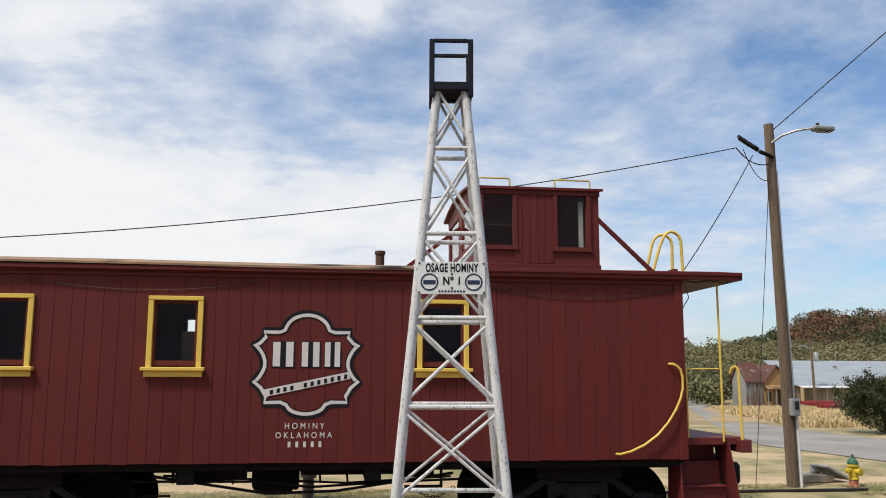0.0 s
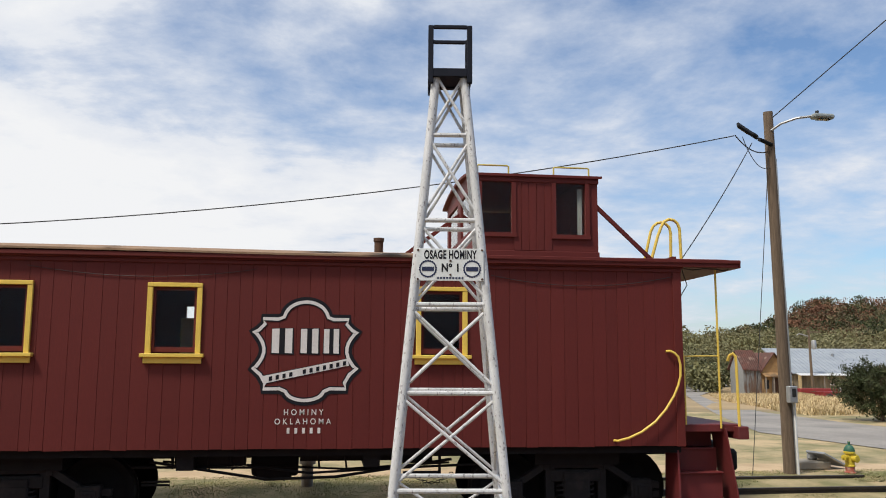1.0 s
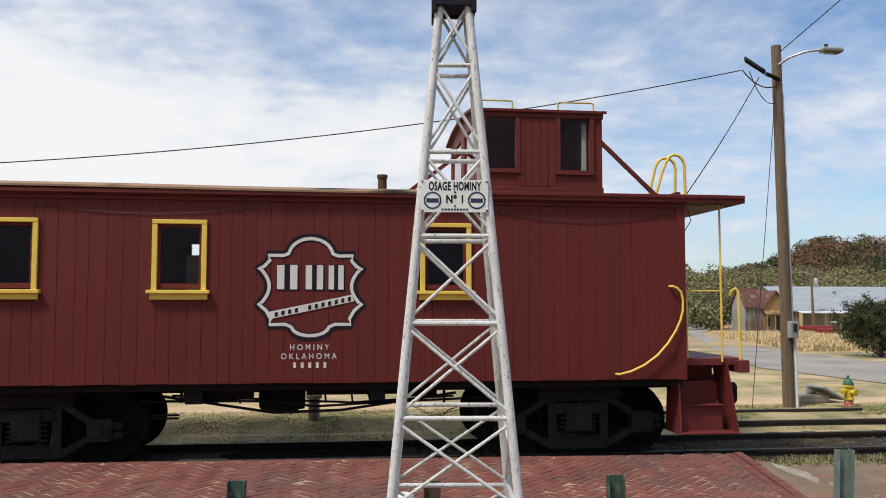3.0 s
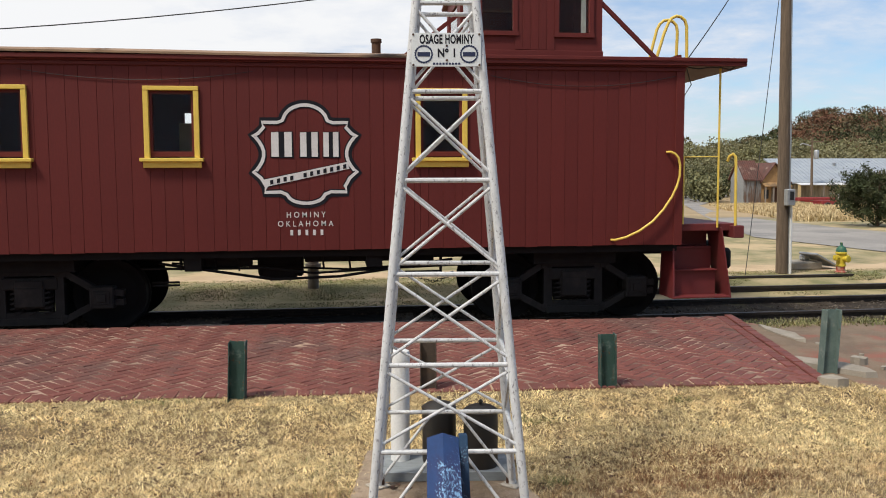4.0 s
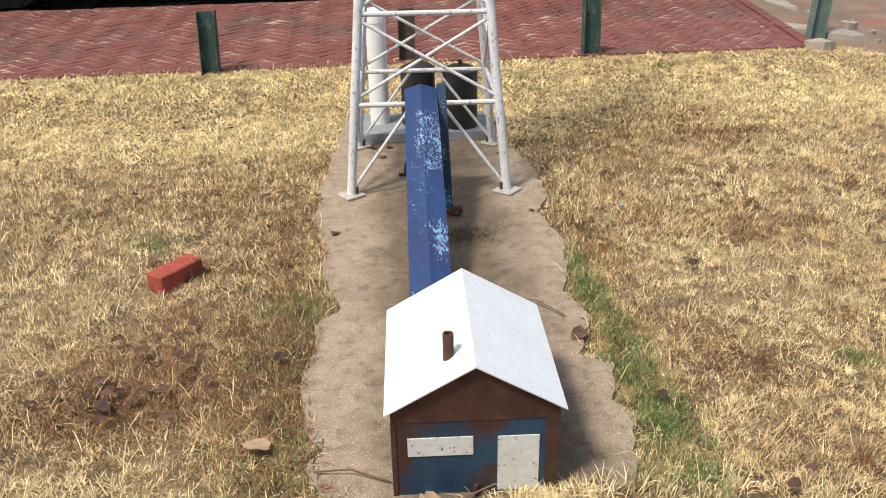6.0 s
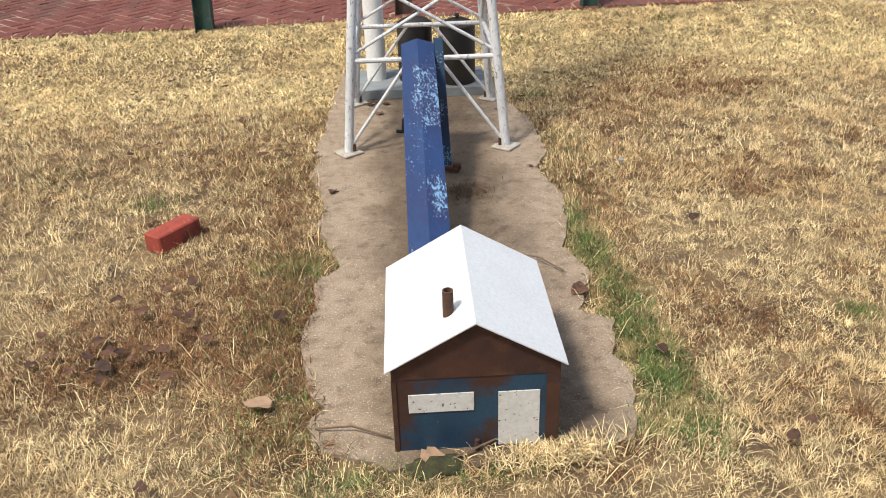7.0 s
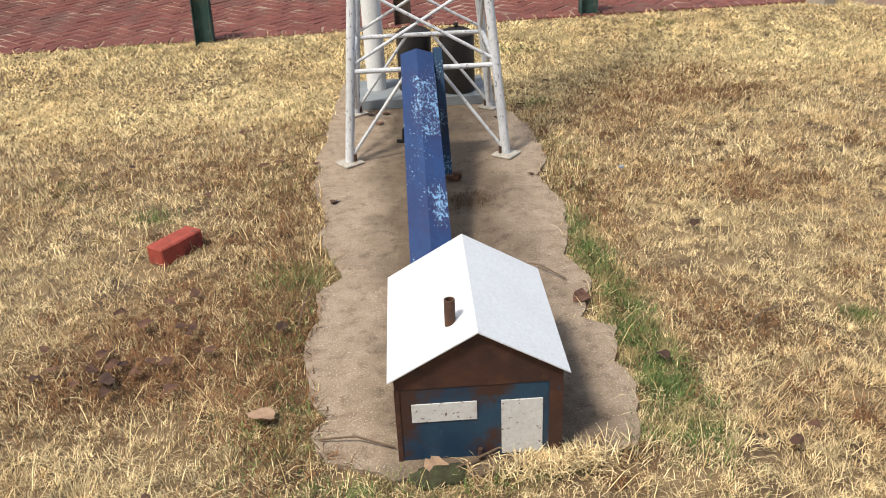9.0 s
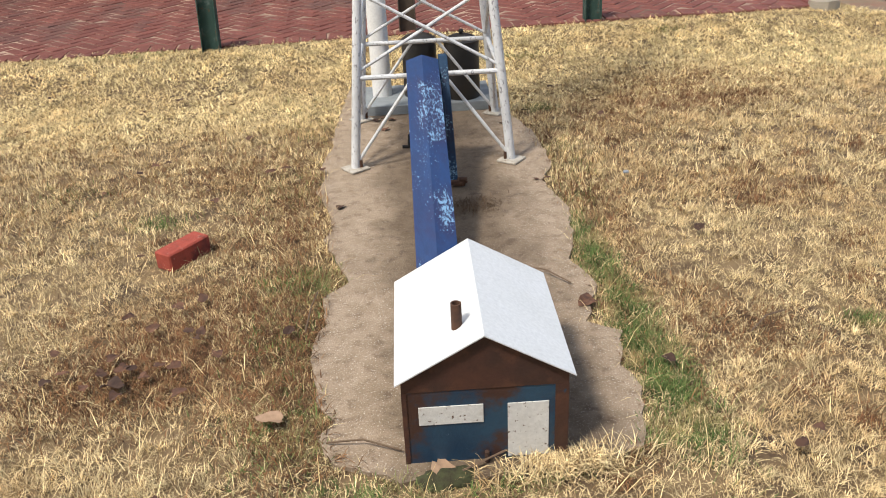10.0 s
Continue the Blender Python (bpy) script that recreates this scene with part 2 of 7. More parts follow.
POST_PALE = surface("pale_green_paint", (0.15, 0.20, 0.18), (0.10, 0.145, 0.13), 6, 0.75, 0.4, spec=0.25, wear=(0.12, 0.085, 0.055), wear_at=0.6, wear_scale=7, stain=(0.26, 0.28, 0.25), stain_scale=5)
POST_RUST = surface("rusty_post", (0.075, 0.05, 0.035), (0.05, 0.038, 0.03), 8, 0.8, 0.4, wear=(0.03, 0.06, 0.05), wear_at=0.6, wear_scale=8)
PAVER = surface("red_paver", (0.145, 0.045, 0.035), (0.185, 0.060, 0.046), 9, 0.75, 0.6, each=0.14, grain=55, wear=(0.26, 0.15, 0.11), wear_at=0.65, wear_scale=22)
PAVER_FIELD = surface("red_paver_field", (0.145, 0.045, 0.035), (0.188, 0.062, 0.047), 1.6, 0.75, 0.6, island=0.14, grain=55, stain=(0.120, 0.056, 0.046), stain_at=0.54, stain_scale=0.9, wear=(0.26, 0.15, 0.11), wear_at=0.65, wear_scale=22)
KERB_RED = surface("red_painted_edge", (0.17, 0.048, 0.037), (0.13, 0.042, 0.033), 4, 0.7, 0.4, each=0.2, wear=(0.24, 0.13, 0.10), wear_at=0.62, wear_scale=20)
MORTAR = surface("sandy_joint", (0.42, 0.29, 0.21), (0.085, 0.04, 0.032), 1.7, 0.95, 0.4, grain=25)
LOOSE_BRICK = surface("loose_red_brick", (0.34, 0.058, 0.034), (0.27, 0.046, 0.029), 16, 0.8, 0.8, wear=(0.42, 0.20, 0.14), wear_at=0.62, wear_scale=48, stain=(0.13, 0.03, 0.022), stain_at=0.56, stain_scale=11, grain=120)
SOIL = surface("dry_lawn_thatch", (0.21, 0.14, 0.068), (0.10, 0.062, 0.031), 7, 0.95, 1.0, stain=(0.06, 0.036, 0.02), stain_at=0.57, stain_scale=4, grain=75)
VERGE = surface("verge_turf", (0.36, 0.29, 0.155), (0.17, 0.16, 0.065), 1.3, 0.95, 0.6, stain=(0.46, 0.34, 0.19), stain_at=0.54, stain_scale=0.7, grain=30)
BALLAST = surface("oily_ballast", (0.032, 0.025, 0.019), (0.055, 0.043, 0.032), 3, 0.95, 0.9, spec=0.1, grain=40, stain=(0.11, 0.095, 0.05), stain_at=0.6, stain_scale=1.2)
DIRT = surface("trodden_dirt", (0.21, 0.15, 0.10), (0.145, 0.10, 0.066), 2.4, 0.95, 0.5, stain=(0.24, 0.09, 0.06), stain_scale=1.5)
SAND = surface("sandy_path", (0.52, 0.38, 0.23), (0.42, 0.30, 0.175), 1.4, 0.95, 0.4, stain=(0.30, 0.24, 0.12), stain_at=0.6, stain_scale=2.0, grain=30)
FAR_FIELD = surface("far_field", (0.40, 0.29, 0.155), (0.30, 0.215, 0.115), 0.16, 0.95, 0.3, grain=3, stain=(0.19, 0.155, 0.08), stain_scale=0.1)
ASPHALT = surface("asphalt", (0.31, 0.285, 0.255), (0.235, 0.215, 0.195), 0.5, 0.9, 0.3, stain=(0.185, 0.175, 0.165), stain_at=0.55, stain_scale=0.35, grain=12)
WOOD_POLE = surface("weathered_pole_wood", (0.17, 0.12, 0.08), (0.11, 0.078, 0.052), 10, 0.9, 0.6, stretch=(4, 4, 0.3))
TIMBER = surface("grey_timber", (0.27, 0.23, 0.19), (0.20, 0.17, 0.14), 4, 0.9, 0.4, stretch=(3, 3, 0.4))
GALV = surface("galvanised_steel", (0.42, 0.43, 0.44), (0.34, 0.35, 0.36), 8, 0.45, 0.1, metal=0.6)
LAMP_GREY = surface("lamp_housing", (0.26, 0.28, 0.27), (0.2, 0.22, 0.21), 8, 0.5, 0.1)
HYD_YELLOW = surface("hydrant_yellow", (0.62, 0.46, 0.03), (0.52, 0.38, 0.03), 10, 0.6, 0.2, wear=(0.3, 0.16, 0.06), wear_at=0.66)
HYD_GREEN = surface("hydrant_green", (0.02, 0.10, 0.06), (0.035, 0.13, 0.08), 10, 0.6, 0.2, wear=(0.35, 0.30, 0.08), wear_at=0.62)
HYD_RED = surface("hydrant_red", (0.38, 0.07, 0.04), (0.45, 0.30, 0.22), 12, 0.7, 0.2)
SHED_ROOF = surface("rusty_tin_roof", (0.13, 0.05, 0.036), (0.085, 0.042, 0.034), 1.5, 0.8, 0.3, stain=(0.26, 0.18, 0.14), stain_at=0.6, stain_scale=1.4)
SHED_GREY = surface("grey_tin_wall", (0.22, 0.215, 0.21), (0.10, 0.088, 0.078), 0.9, 0.8, 0.2, stretch=(3, 1, 0.6), stain=(0.13, 0.075, 0.05), stain_at=0.5, stain_scale=0.9, grain=6)
SHED_TAN = surface("tan_wall", (0.36, 0.215, 0.09), (0.26, 0.155, 0.07), 1.5, 0.85, 0.2, stain=(0.14, 0.09, 0.05), stain_at=0.56, stain_scale=0.8)
BLUE_ROOF = surface("pale_metal_roof", (0.33, 0.36, 0.39), (0.28, 0.31, 0.35), 0.8, 0.65, 0.1)
SIDING = surface("weathered_siding", (0.32, 0.27, 0.19), (0.20, 0.165, 0.115), 1.2, 0.9, 0.3, stretch=(4, 4, 0.5), each=0.18)
MACHINE_RED = surface("machine_red", (0.30, 0.03, 0.03), (0.25, 0.03, 0.03), 5, 0.5, 0.1)
INTERIOR = surface("cream_brown_interior", (0.55, 0.41, 0.22), (0.45, 0.33, 0.17), 3, 0.7, 0.2)
GREY_CURTAIN = surface("grey_cloth", (0.32, 0.32, 0.31), (0.25, 0.25, 0.24), 4, 0.9, 0.2, stretch=(6, 6, 0.4))
RUBBER = surface("black_rubber", (0.012, 0.012, 0.012), (0.02, 0.02, 0.02), 8, 0.6, 0.1)
WIRE = surface("wire_black", (0.02, 0.02, 0.022), (0.03, 0.03, 0.03), 5, 0.6, 0.0)
FLOOD_LENS = surface("pale_lens", (0.55, 0.55, 0.48), (0.48, 0.48, 0.42), 30, 0.3, 0.0)
PANE = glass("window_glass")
LENS = glass("lamp_lens", (0.8, 0.82, 0.8), 0.25)
DRY_LEAF = surface("dry_leaf", (0.12, 0.055, 0.03), (0.055, 0.026, 0.016), 30, 0.85, 0.3, each=0.45)
PALE_LEAF = surface("pale_dry_leaf", (0.42, 0.27, 0.17), (0.33, 0.21, 0.13), 30, 0.85, 0.3)
TWIG = surface("twig", (0.17, 0.11, 0.07), (0.12, 0.08, 0.05), 20, 0.9, 0.2)


def foliage(name, a, b, c, scale=1.0, patch=0.35, clump=11.0):
    """Leaf or blade colour: varies from piece to piece and in broad patches over the place."""
    m = bpy.data.materials.new(name)
    m.use_nodes = True
    n, l = m.node_tree.nodes, m.node_tree.links
    bs = n["Principled BSDF"]
    geo = n.new("ShaderNodeNewGeometry")
    r = n.new("ShaderNodeValToRGB")
    r.color_ramp.elements[0].color, r.color_ramp.elements[1].color = (*a, 1), (*b, 1)
    l.new(geo.outputs["Random Per Island"], r.inputs["Fac"])
    t = n.new("ShaderNodeTexNoise")
    t.inputs["Scale"].default_value, t.inputs["Detail"].default_value, t.inputs["Roughness"].default_value = scale, 4.0, 0.6
    l.new(geo.outputs["Position"], t.inputs["Vector"])
    s = n.new("ShaderNodeMapRange")
    s.interpolation_type = "SMOOTHSTEP"
    s.inputs["From Min"].default_value, s.inputs["From Max"].default_value = 0.47, 0.60
    s.inputs["To Max"].default_value = patch
    l.new(t.outputs["Fac"], s.inputs["Value"])
    k = n.new("ShaderNodeMix")
    k.data_type = "RGBA"
    l.new(s.outputs[0], k.inputs["Factor"])
    l.new(r.outputs["Color"], k.inputs["A"])
    k.inputs["B"].default_value = (*c, 1)
    q = n.new("ShaderNodeTexNoise")
    q.inputs["Scale"].default_value, q.inputs["Detail"].default_value = clump, 3.0
    l.new(geo.outputs["Position"], q.inputs["Vector"])
    w = n.new("ShaderNodeMapRange")
    w.inputs["From Min"].default_value, w.inputs["From Max"].default_value = 0.3, 0.7
    w.inputs["To Min"].default_value, w.inputs["To Max"].default_value = 0.56, 1.34
    l.new(q.outputs["Fac"], w.inputs["Value"])
    g = n.new("ShaderNodeCombineColor")
    for key in ("Red", "Green", "Blue"):
        l.new(w.outputs[0], g.inputs[key])
    m2 = n.new("ShaderNodeMix")
    m2.data_type, m2.blend_type = "RGBA", "MULTIPLY"
    m2.inputs["Factor"].default_value = 1.0
    l.new(k.outputs["Result"], m2.inputs["A"])
    l.new(g.outputs[0], m2.inputs["B"])
    l.new(m2.outputs["Result"], bs.inputs["Base Color"])
    bs.inputs["Roughness"].default_value = 0.8
    bs.inputs["Specular IOR Level"].default_value = 0.25
    return m


STRAW = foliage("straw_grass", (0.27, 0.17, 0.075), (1.0, 0.81, 0.46), (0.48, 0.30, 0.135), 1.8, 0.4, 13.0)
PALE_STRAW = foliage("pale_straw_grass", (0.50, 0.36, 0.16), (1.0, 0.82, 0.45), (0.58, 0.40, 0.19), 1.4, 0.45, 8.0)
THATCH = foliage("brown_thatch", (0.06, 0.032, 0.017), (0.30, 0.15, 0.065), (0.20, 0.09, 0.042), 2.0, 0.5)
GREEN_BLADE = foliage("green_grass", (0.055, 0.105, 0.025), (0.19, 0.235, 0.075), (0.34, 0.27, 0.12), 6.0, 0.75)
VERGE_BLADE = foliage("verge_grass", (0.16, 0.175, 0.065), (0.38, 0.32, 0.155), (0.10, 0.125, 0.04), 0.9, 0.8, 3.0)
WEED = foliage("tall_dry_weed", (0.46, 0.34, 0.18), (0.66, 0.52, 0.3), (0.38, 0.3, 0.16), 0.4, 0.6)
OAK = foliage("rust_oak", (0.11, 0.066, 0.038), (0.20, 0.105, 0.06), (0.17, 0.075, 0.045), 0.06, 0.6, 0.25)
OLIVE_OAK = foliage("olive_oak", (0.09, 0.082, 0.042), (0.17, 0.14, 0.075), (0.13, 0.115, 0.055), 0.06, 0.6, 0.25)
SCRUB = foliage("pale_scrub", (0.14, 0.135, 0.068), (0.235, 0.215, 0.12), (0.17, 0.17, 0.08), 0.05, 0.7, 0.2)
CEDAR = foliage("cedar", (0.024, 0.036, 0.014), (0.072, 0.085, 0.034), (0.085, 0.08, 0.035), 0.8, 0.5, 4.0)


# ---- building tools ----
WORLD_OF = {}


def thing(name, at=(0, 0, 0), turn=0.0, label="", category="", group="", kind="", tilt=(0, 0)):
    ob = new(name)
    ob.empty_display_size = 0.1
    ob.matrix_basis = pose(*at, tilt[0], tilt[1], turn)
    WORLD_OF[ob.name] = ob.matrix_basis.copy()
    return tagged(ob, label, category, group, kind)


def smooth_by_angle(me, limit=35):
    me.shade_smooth()
    me.set_sharp_from_angle(angle=radians(limit))


def part(name, bm, material, parent=None, label="", local=True, smooth=True):
    """Links a bmesh as one mesh object under a thing or a part. local=False: the mesh is given in the world's axes."""
    me = bpy.data.meshes.new(name)
    if parent is not None and not local:
        bm.transform(WORLD_OF[parent.name].inverted())
    bmesh.ops.recalc_face_normals(bm, faces=bm.faces)
    bm.to_mesh(me)
    bm.free()
    me.materials.append(material)
    if smooth:
        smooth_by_angle(me)
    ob = new(name, me)
    if parent is not None:
        ob.parent = parent
        WORLD_OF[ob.name] = WORLD_OF[parent.name]
    else:
        WORLD_OF[ob.name] = Matrix()
    if label:
        ob["label"] = label
    return ob


def piece(name, me, m, parent):
    ob = new(name, me)
    ob.parent = parent
    ob.matrix_basis = m
    return ob


def box(bm, x0, x1, y0, y1, z0, z1, bevel=0.0, m=None):
    vs = [bm.verts.new((x, y, z)) for x in (x0, x1) for y in (y0, y1) for z in (z0, z1)]
    fs = [bm.faces.new([vs[i] for i in f]) for f in ((0, 1, 3, 2), (4, 6, 7, 5), (0, 4, 5, 1), (2, 3, 7, 6), (0, 2, 6, 4), (1, 5, 7, 3))]
    if bevel:
        es = list({e for f in fs for e in f.edges})
        r = bmesh.ops.bevel(bm, geom=es, offset=bevel, segments=1, affect="EDGES")
        vs = list({v for f in r["faces"] for v in f.verts} | {v for v in vs if v.is_valid})
    if m is not None:
        bmesh.ops.transform(bm, matrix=m, verts=[v for v in vs if v.is_valid])
    return bm


def cube(x0, x1, y0, y1, z0, z1, bevel=0.0):
    return box(bmesh.new(), x0, x1, y0, y1, z0, z1, bevel)


def tube(bm, pts, r, n=8, caps=True):
    """A round bar through points; r one radius or one for each point."""
    pts = [Vector(q) for q in pts]
    rs = r if isinstance(r, (list, tuple)) else [r] * len(pts)
    rings, side = [], None
    for i, q in enumerate(pts):
        d = (pts[min(i + 1, len(pts) - 1)] - pts[max(i - 1, 0)]).normalized()
        if side is None:
            side = d.orthogonal().normalized()
        side = (side - d * side.dot(d)).normalized()
        up = d.cross(side)
        rings.append([bm.verts.new(q + (side * math.cos(a) + up * math.sin(a)) * rs[i]) for a in (2 * math.pi * k / n for k in range(n))])
    for a, b in zip(rings, rings[1:]):
        for k in range(n):
            bm.faces.new((a[k], a[(k + 1) % n], b[(k + 1) % n], b[k]))
    if caps:
        bm.faces.new(rings[0][::-1])
        bm.faces.new(rings[-1])
    return bm


def rod(pts, r, n=8):
    return tube(bmesh.new(), pts, r, n)


def turned(bm, profile, n=20, m=None):
    """A solid of revolution about z: (radius, height) from the bottom up."""
    rings, made = [], []
    for r, z in profile:
        if r < 1e-5:
            rings.append([bm.verts.new((0, 0, z))])
        else:
            rings.append([bm.verts.new((r * math.cos(2 * math.pi * k / n), r * math.sin(2 * math.pi * k / n), z)) for k in range(n)])
        made += rings[-1]
    for a, b in zip(rings, rings[1:]):
        for k in range(n):
            q = [a[k % len(a)], a[(k + 1) % len(a)], b[(k + 1) % len(b)], b[k % len(b)]]
            q = list(dict.fromkeys(q))
            if len(q) > 2:
                bm.faces.new(q)
    if len(rings[0]) > 1:
        bm.faces.new(rings[0][::-1])
    if len(rings[-1]) > 1:
        bm.faces.new(rings[-1])
    if m is not None:
        bmesh.ops.transform(bm, matrix=m, verts=made)
    return bm


def lathe(profile, n=20, m=None):
    return turned(bmesh.new(), profile, n, m)


def prism(bm, outline, depth, m=None):
    """An outline (x, z) in the wall plane, drawn out along y from 0 to depth."""
    a = [bm.verts.new((x, 0, z)) for x, z in outline]
    b = [bm.verts.new((x, depth, z)) for x, z in outline]
    bm.faces.new(a)
    bm.faces.new(b[::-1])
    k = len(a)
    for i in range(k):
        bm.faces.new((a[i], b[i], b[(i + 1) % k], a[(i + 1) % k]))
    if m is not None:
        bmesh.ops.transform(bm, matrix=m, verts=a + b)
    return bm


def letters(name, text, size, m, material, parent, thick=0.002, spread=1.0, label="", stretch=1.0, bold=0.0):
    cu = bpy.data.curves.new(name, "FONT")
    cu.body, cu.size, cu.extrude, cu.align_x, cu.align_y, cu.space_character = text, size, thick, "CENTER", "CENTER", spread
    cu.offset = bold
    tmp = bpy.data.objects.new(name, cu)
    me = bpy.data.meshes.new_from_object(tmp)
    me.transform(Matrix.Diagonal((stretch, 1, 1, 1)))
    bpy.data.objects.remove(tmp)
    me.materials.clear()
    me.materials.append(material)
    ob = new(name, me)
    ob.parent = parent
    ob.matrix_basis = m
    if label:
        ob["label"] = label
    return ob


def flakes(name, centres, normals_up, size, material, rng, ratio=0.6, stand=0.5):
    """Many small leaf quads at the given centres as one mesh."""
    n = len(centres)
    d1 = rng.normal(size=(n, 3))
    d1 /= np.linalg.norm(d1, axis=1)[:, None]
    d2 = rng.normal(size=(n, 3))
    d2[:, 2] *= stand
    d2 -= d1 * (d1 * d2).sum(1)[:, None]
    d2 /= np.linalg.norm(d2, axis=1)[:, None]
    s = size * rng.uniform(0.5, 1.3, n)[:, None]
    a, b = d1 * s, d2 * s * ratio
    v = np.stack([centres - a, centres - b * 0.9 + a * 0.1, centres + a, centres + b], 1).reshape(-1, 3)
    me = bpy.data.meshes.new(name)
    me.from_pydata(v.tolist(), [], np.arange(4 * n).reshape(n, 4).tolist())
    me.materials.append(material)
    return me


def blades(name, x, y, z, length, width, material, rng, lean=0.9, facing=None):
    """Grass: bent tapering blades standing and lying at (x, y, z), one mesh."""
    n = len(x)
    a = rng.uniform(0, 2 * math.pi, n) if facing is None else facing + rng.normal(0, 0.7, n)
    out = np.stack([np.cos(a), np.sin(a), np.zeros(n)], 1)
    side = np.stack([-np.sin(a), np.cos(a), np.zeros(n)], 1) * (width * rng.uniform(0.6, 1.3, n))[:, None]
    ln = length * rng.uniform(0.5, 1.35, n)
    tip = np.clip(rng.normal(lean, 0.3, n), 0.05, 1.5)
    p0 = np.stack([x, y, z], 1)
    up = np.array([0, 0, 1.0])
    p1 = p0 + (out * np.sin(tip * 0.75)[:, None] + up * np.cos(tip * 0.75)[:, None]) * (ln * 0.55)[:, None]
    p2 = p1 + (out * np.sin(tip * 1.2)[:, None] + up * np.cos(tip * 1.2)[:, None]) * (ln * 0.45)[:, None]
    v = np.stack([p0 - side, p0 + side, p1 + side * 0.75, p1 - side * 0.75, p2], 1).reshape(-1, 3)
    k = np.arange(n)[:, None] * 5
    quads = (k + np.array([0, 1, 2, 3])).tolist()
    tris = (k + np.array([3, 2, 4])).tolist()
    me = bpy.data.meshes.new(name)
    me.from_pydata(v.tolist(), [], quads + tris)
    me.materials.append(material)
    return me


def inside(px, py, poly):
    hit = np.zeros(len(px), bool)
    for (x0, y0), (x1, y1) in zip(poly, poly[1:] + poly[:1]):
        c = (y0 > py) != (y1 > py)
        with np.errstate(divide="ignore", invalid="ignore"):
            hit ^= c & (px < (x1 - x0) * (py - y0) / (y1 - y0) + x0)
    return hit


# ---- ground ----
def step01(v, a, b):
    t = min(1.0, max(0.0, (v - a) / (b - a)))
    return t * t * (3 - 2 * t)


def edge_near(x):
    """y of the pavement's lawn side."""
    return 5.70 - 0.045 * (x - 1.0)


def ground_z(x, y):
    if y < 8.5:
        z = -0.018 + 0.10 * step01(y, 4.5, 5.7)
    else:
        z = -0.02
    if 5.7 <= y < 8.5:
        z = 0.082 + (0.05 * step01(y, 5.7, 7.6) if x < 4.4 else 0.0) - 0.10 * step01(y, 8.2, 8.5)
    return z + 0.15 * step01(y, 10.9, 12.4) - 1.05 * step01(y, 26, 78)


def spread_lines(stops):
    out = []
    for a, b, s in stops:
        out += list(np.arange(a, b - 1e-6, s))
    return out + [stops[-1][1]]


def ground():
    bm = bmesh.new()
    xs = spread_lines([(-1200, -200, 250), (-200, -20, 30), (-20, -7, 1.0), (-7, 8, 0.3), (8, 20, 1.0), (20, 200, 30), (200, 1200, 250)])
    ys = spread_lines([(-1200, -200, 250), (-200, -20, 30), (-20, -3, 1.5), (-3, 4.4, 0.37), (4.4, 13, 0.1), (13, 14.4, 0.2), (14.4, 30, 1.2), (30, 80, 5), (80, 200, 20), (200, 1600, 200)])
    grid = [[bm.verts.new((x, y, ground_z(x, y) + (0.012 * noise.noise((x * 1.3, y * 1.3, 0)) if abs(x) < 12 and y < 13 and y > -3 else 0))) for x in xs] for y in ys]
    for j in range(len(ys) - 1):
        for i in range(len(xs) - 1):
            f = bm.faces.new((grid[j][i], grid[j][i + 1], grid[j + 1][i + 1], grid[j + 1][i]))
            x, y = (xs[i] + xs[i + 1]) / 2, (ys[j] + ys[j + 1]) / 2
            if y > 30:
                f.material_index = 4
            elif 12.75 + 0.25 * noise.noise((x * 0.6, 0, 0)) < y < 13.9 + 0.3 * noise.noise((x * 0.5, 4, 0)):
                f.material_index = 5
            elif y > 10.75:
                f.material_index = 1
            elif y > 8.4:
                f.material_index = 2
            elif x > 3.95 - 0.16 * (y - 5.6) + (0.25 if y < 5.6 else 0) and y > 4.4 and x - 4.0 > (5.6 - y) * 0.9:
                f.material_index = 3
    ob = part("ground", bm, SOIL)
    for m in (VERGE, BALLAST, DIRT, FAR_FIELD, SAND):
        ob.data.materials.append(m)
    return tagged(ob, "level ground of dry lawn, trackside gravel, dirt and verge", "ground", kind="structure")


ground()

road_bm = bmesh.new()
road_near = [(60, 4.0), (30, 9.5), (18, 13.6), (11.6, 16.0), (11.0, 20.6), (12.0, 23.9), (13.9, 29.5), (16.9, 37.3), (30.4, 70.2), (38.7, 93.4), (48, 120)]
road_far = [(60, 13.0), (34, 18.0), (22, 20.4), (15.7, 21.9), (15.6, 24.2), (15.7, 26.7), (15.9, 29.5), (20.3, 43.1), (31.5, 69.8), (50.6, 103.9), (60, 120)]
va = [road_bm.verts.new((x, y, ground_z(x, y) + 0.015)) for x, y in road_near]
vb = [road_bm.verts.new((x, y, ground_z(x, y) + 0.015)) for x, y in road_far]
for i in range(len(va) - 1):
    road_bm.faces.new((va[i], va[i + 1], vb[i + 1], vb[i]))
tagged(part("road", road_bm, ASPHALT), "pale worn asphalt road curving away past sheds", "road", kind="structure")

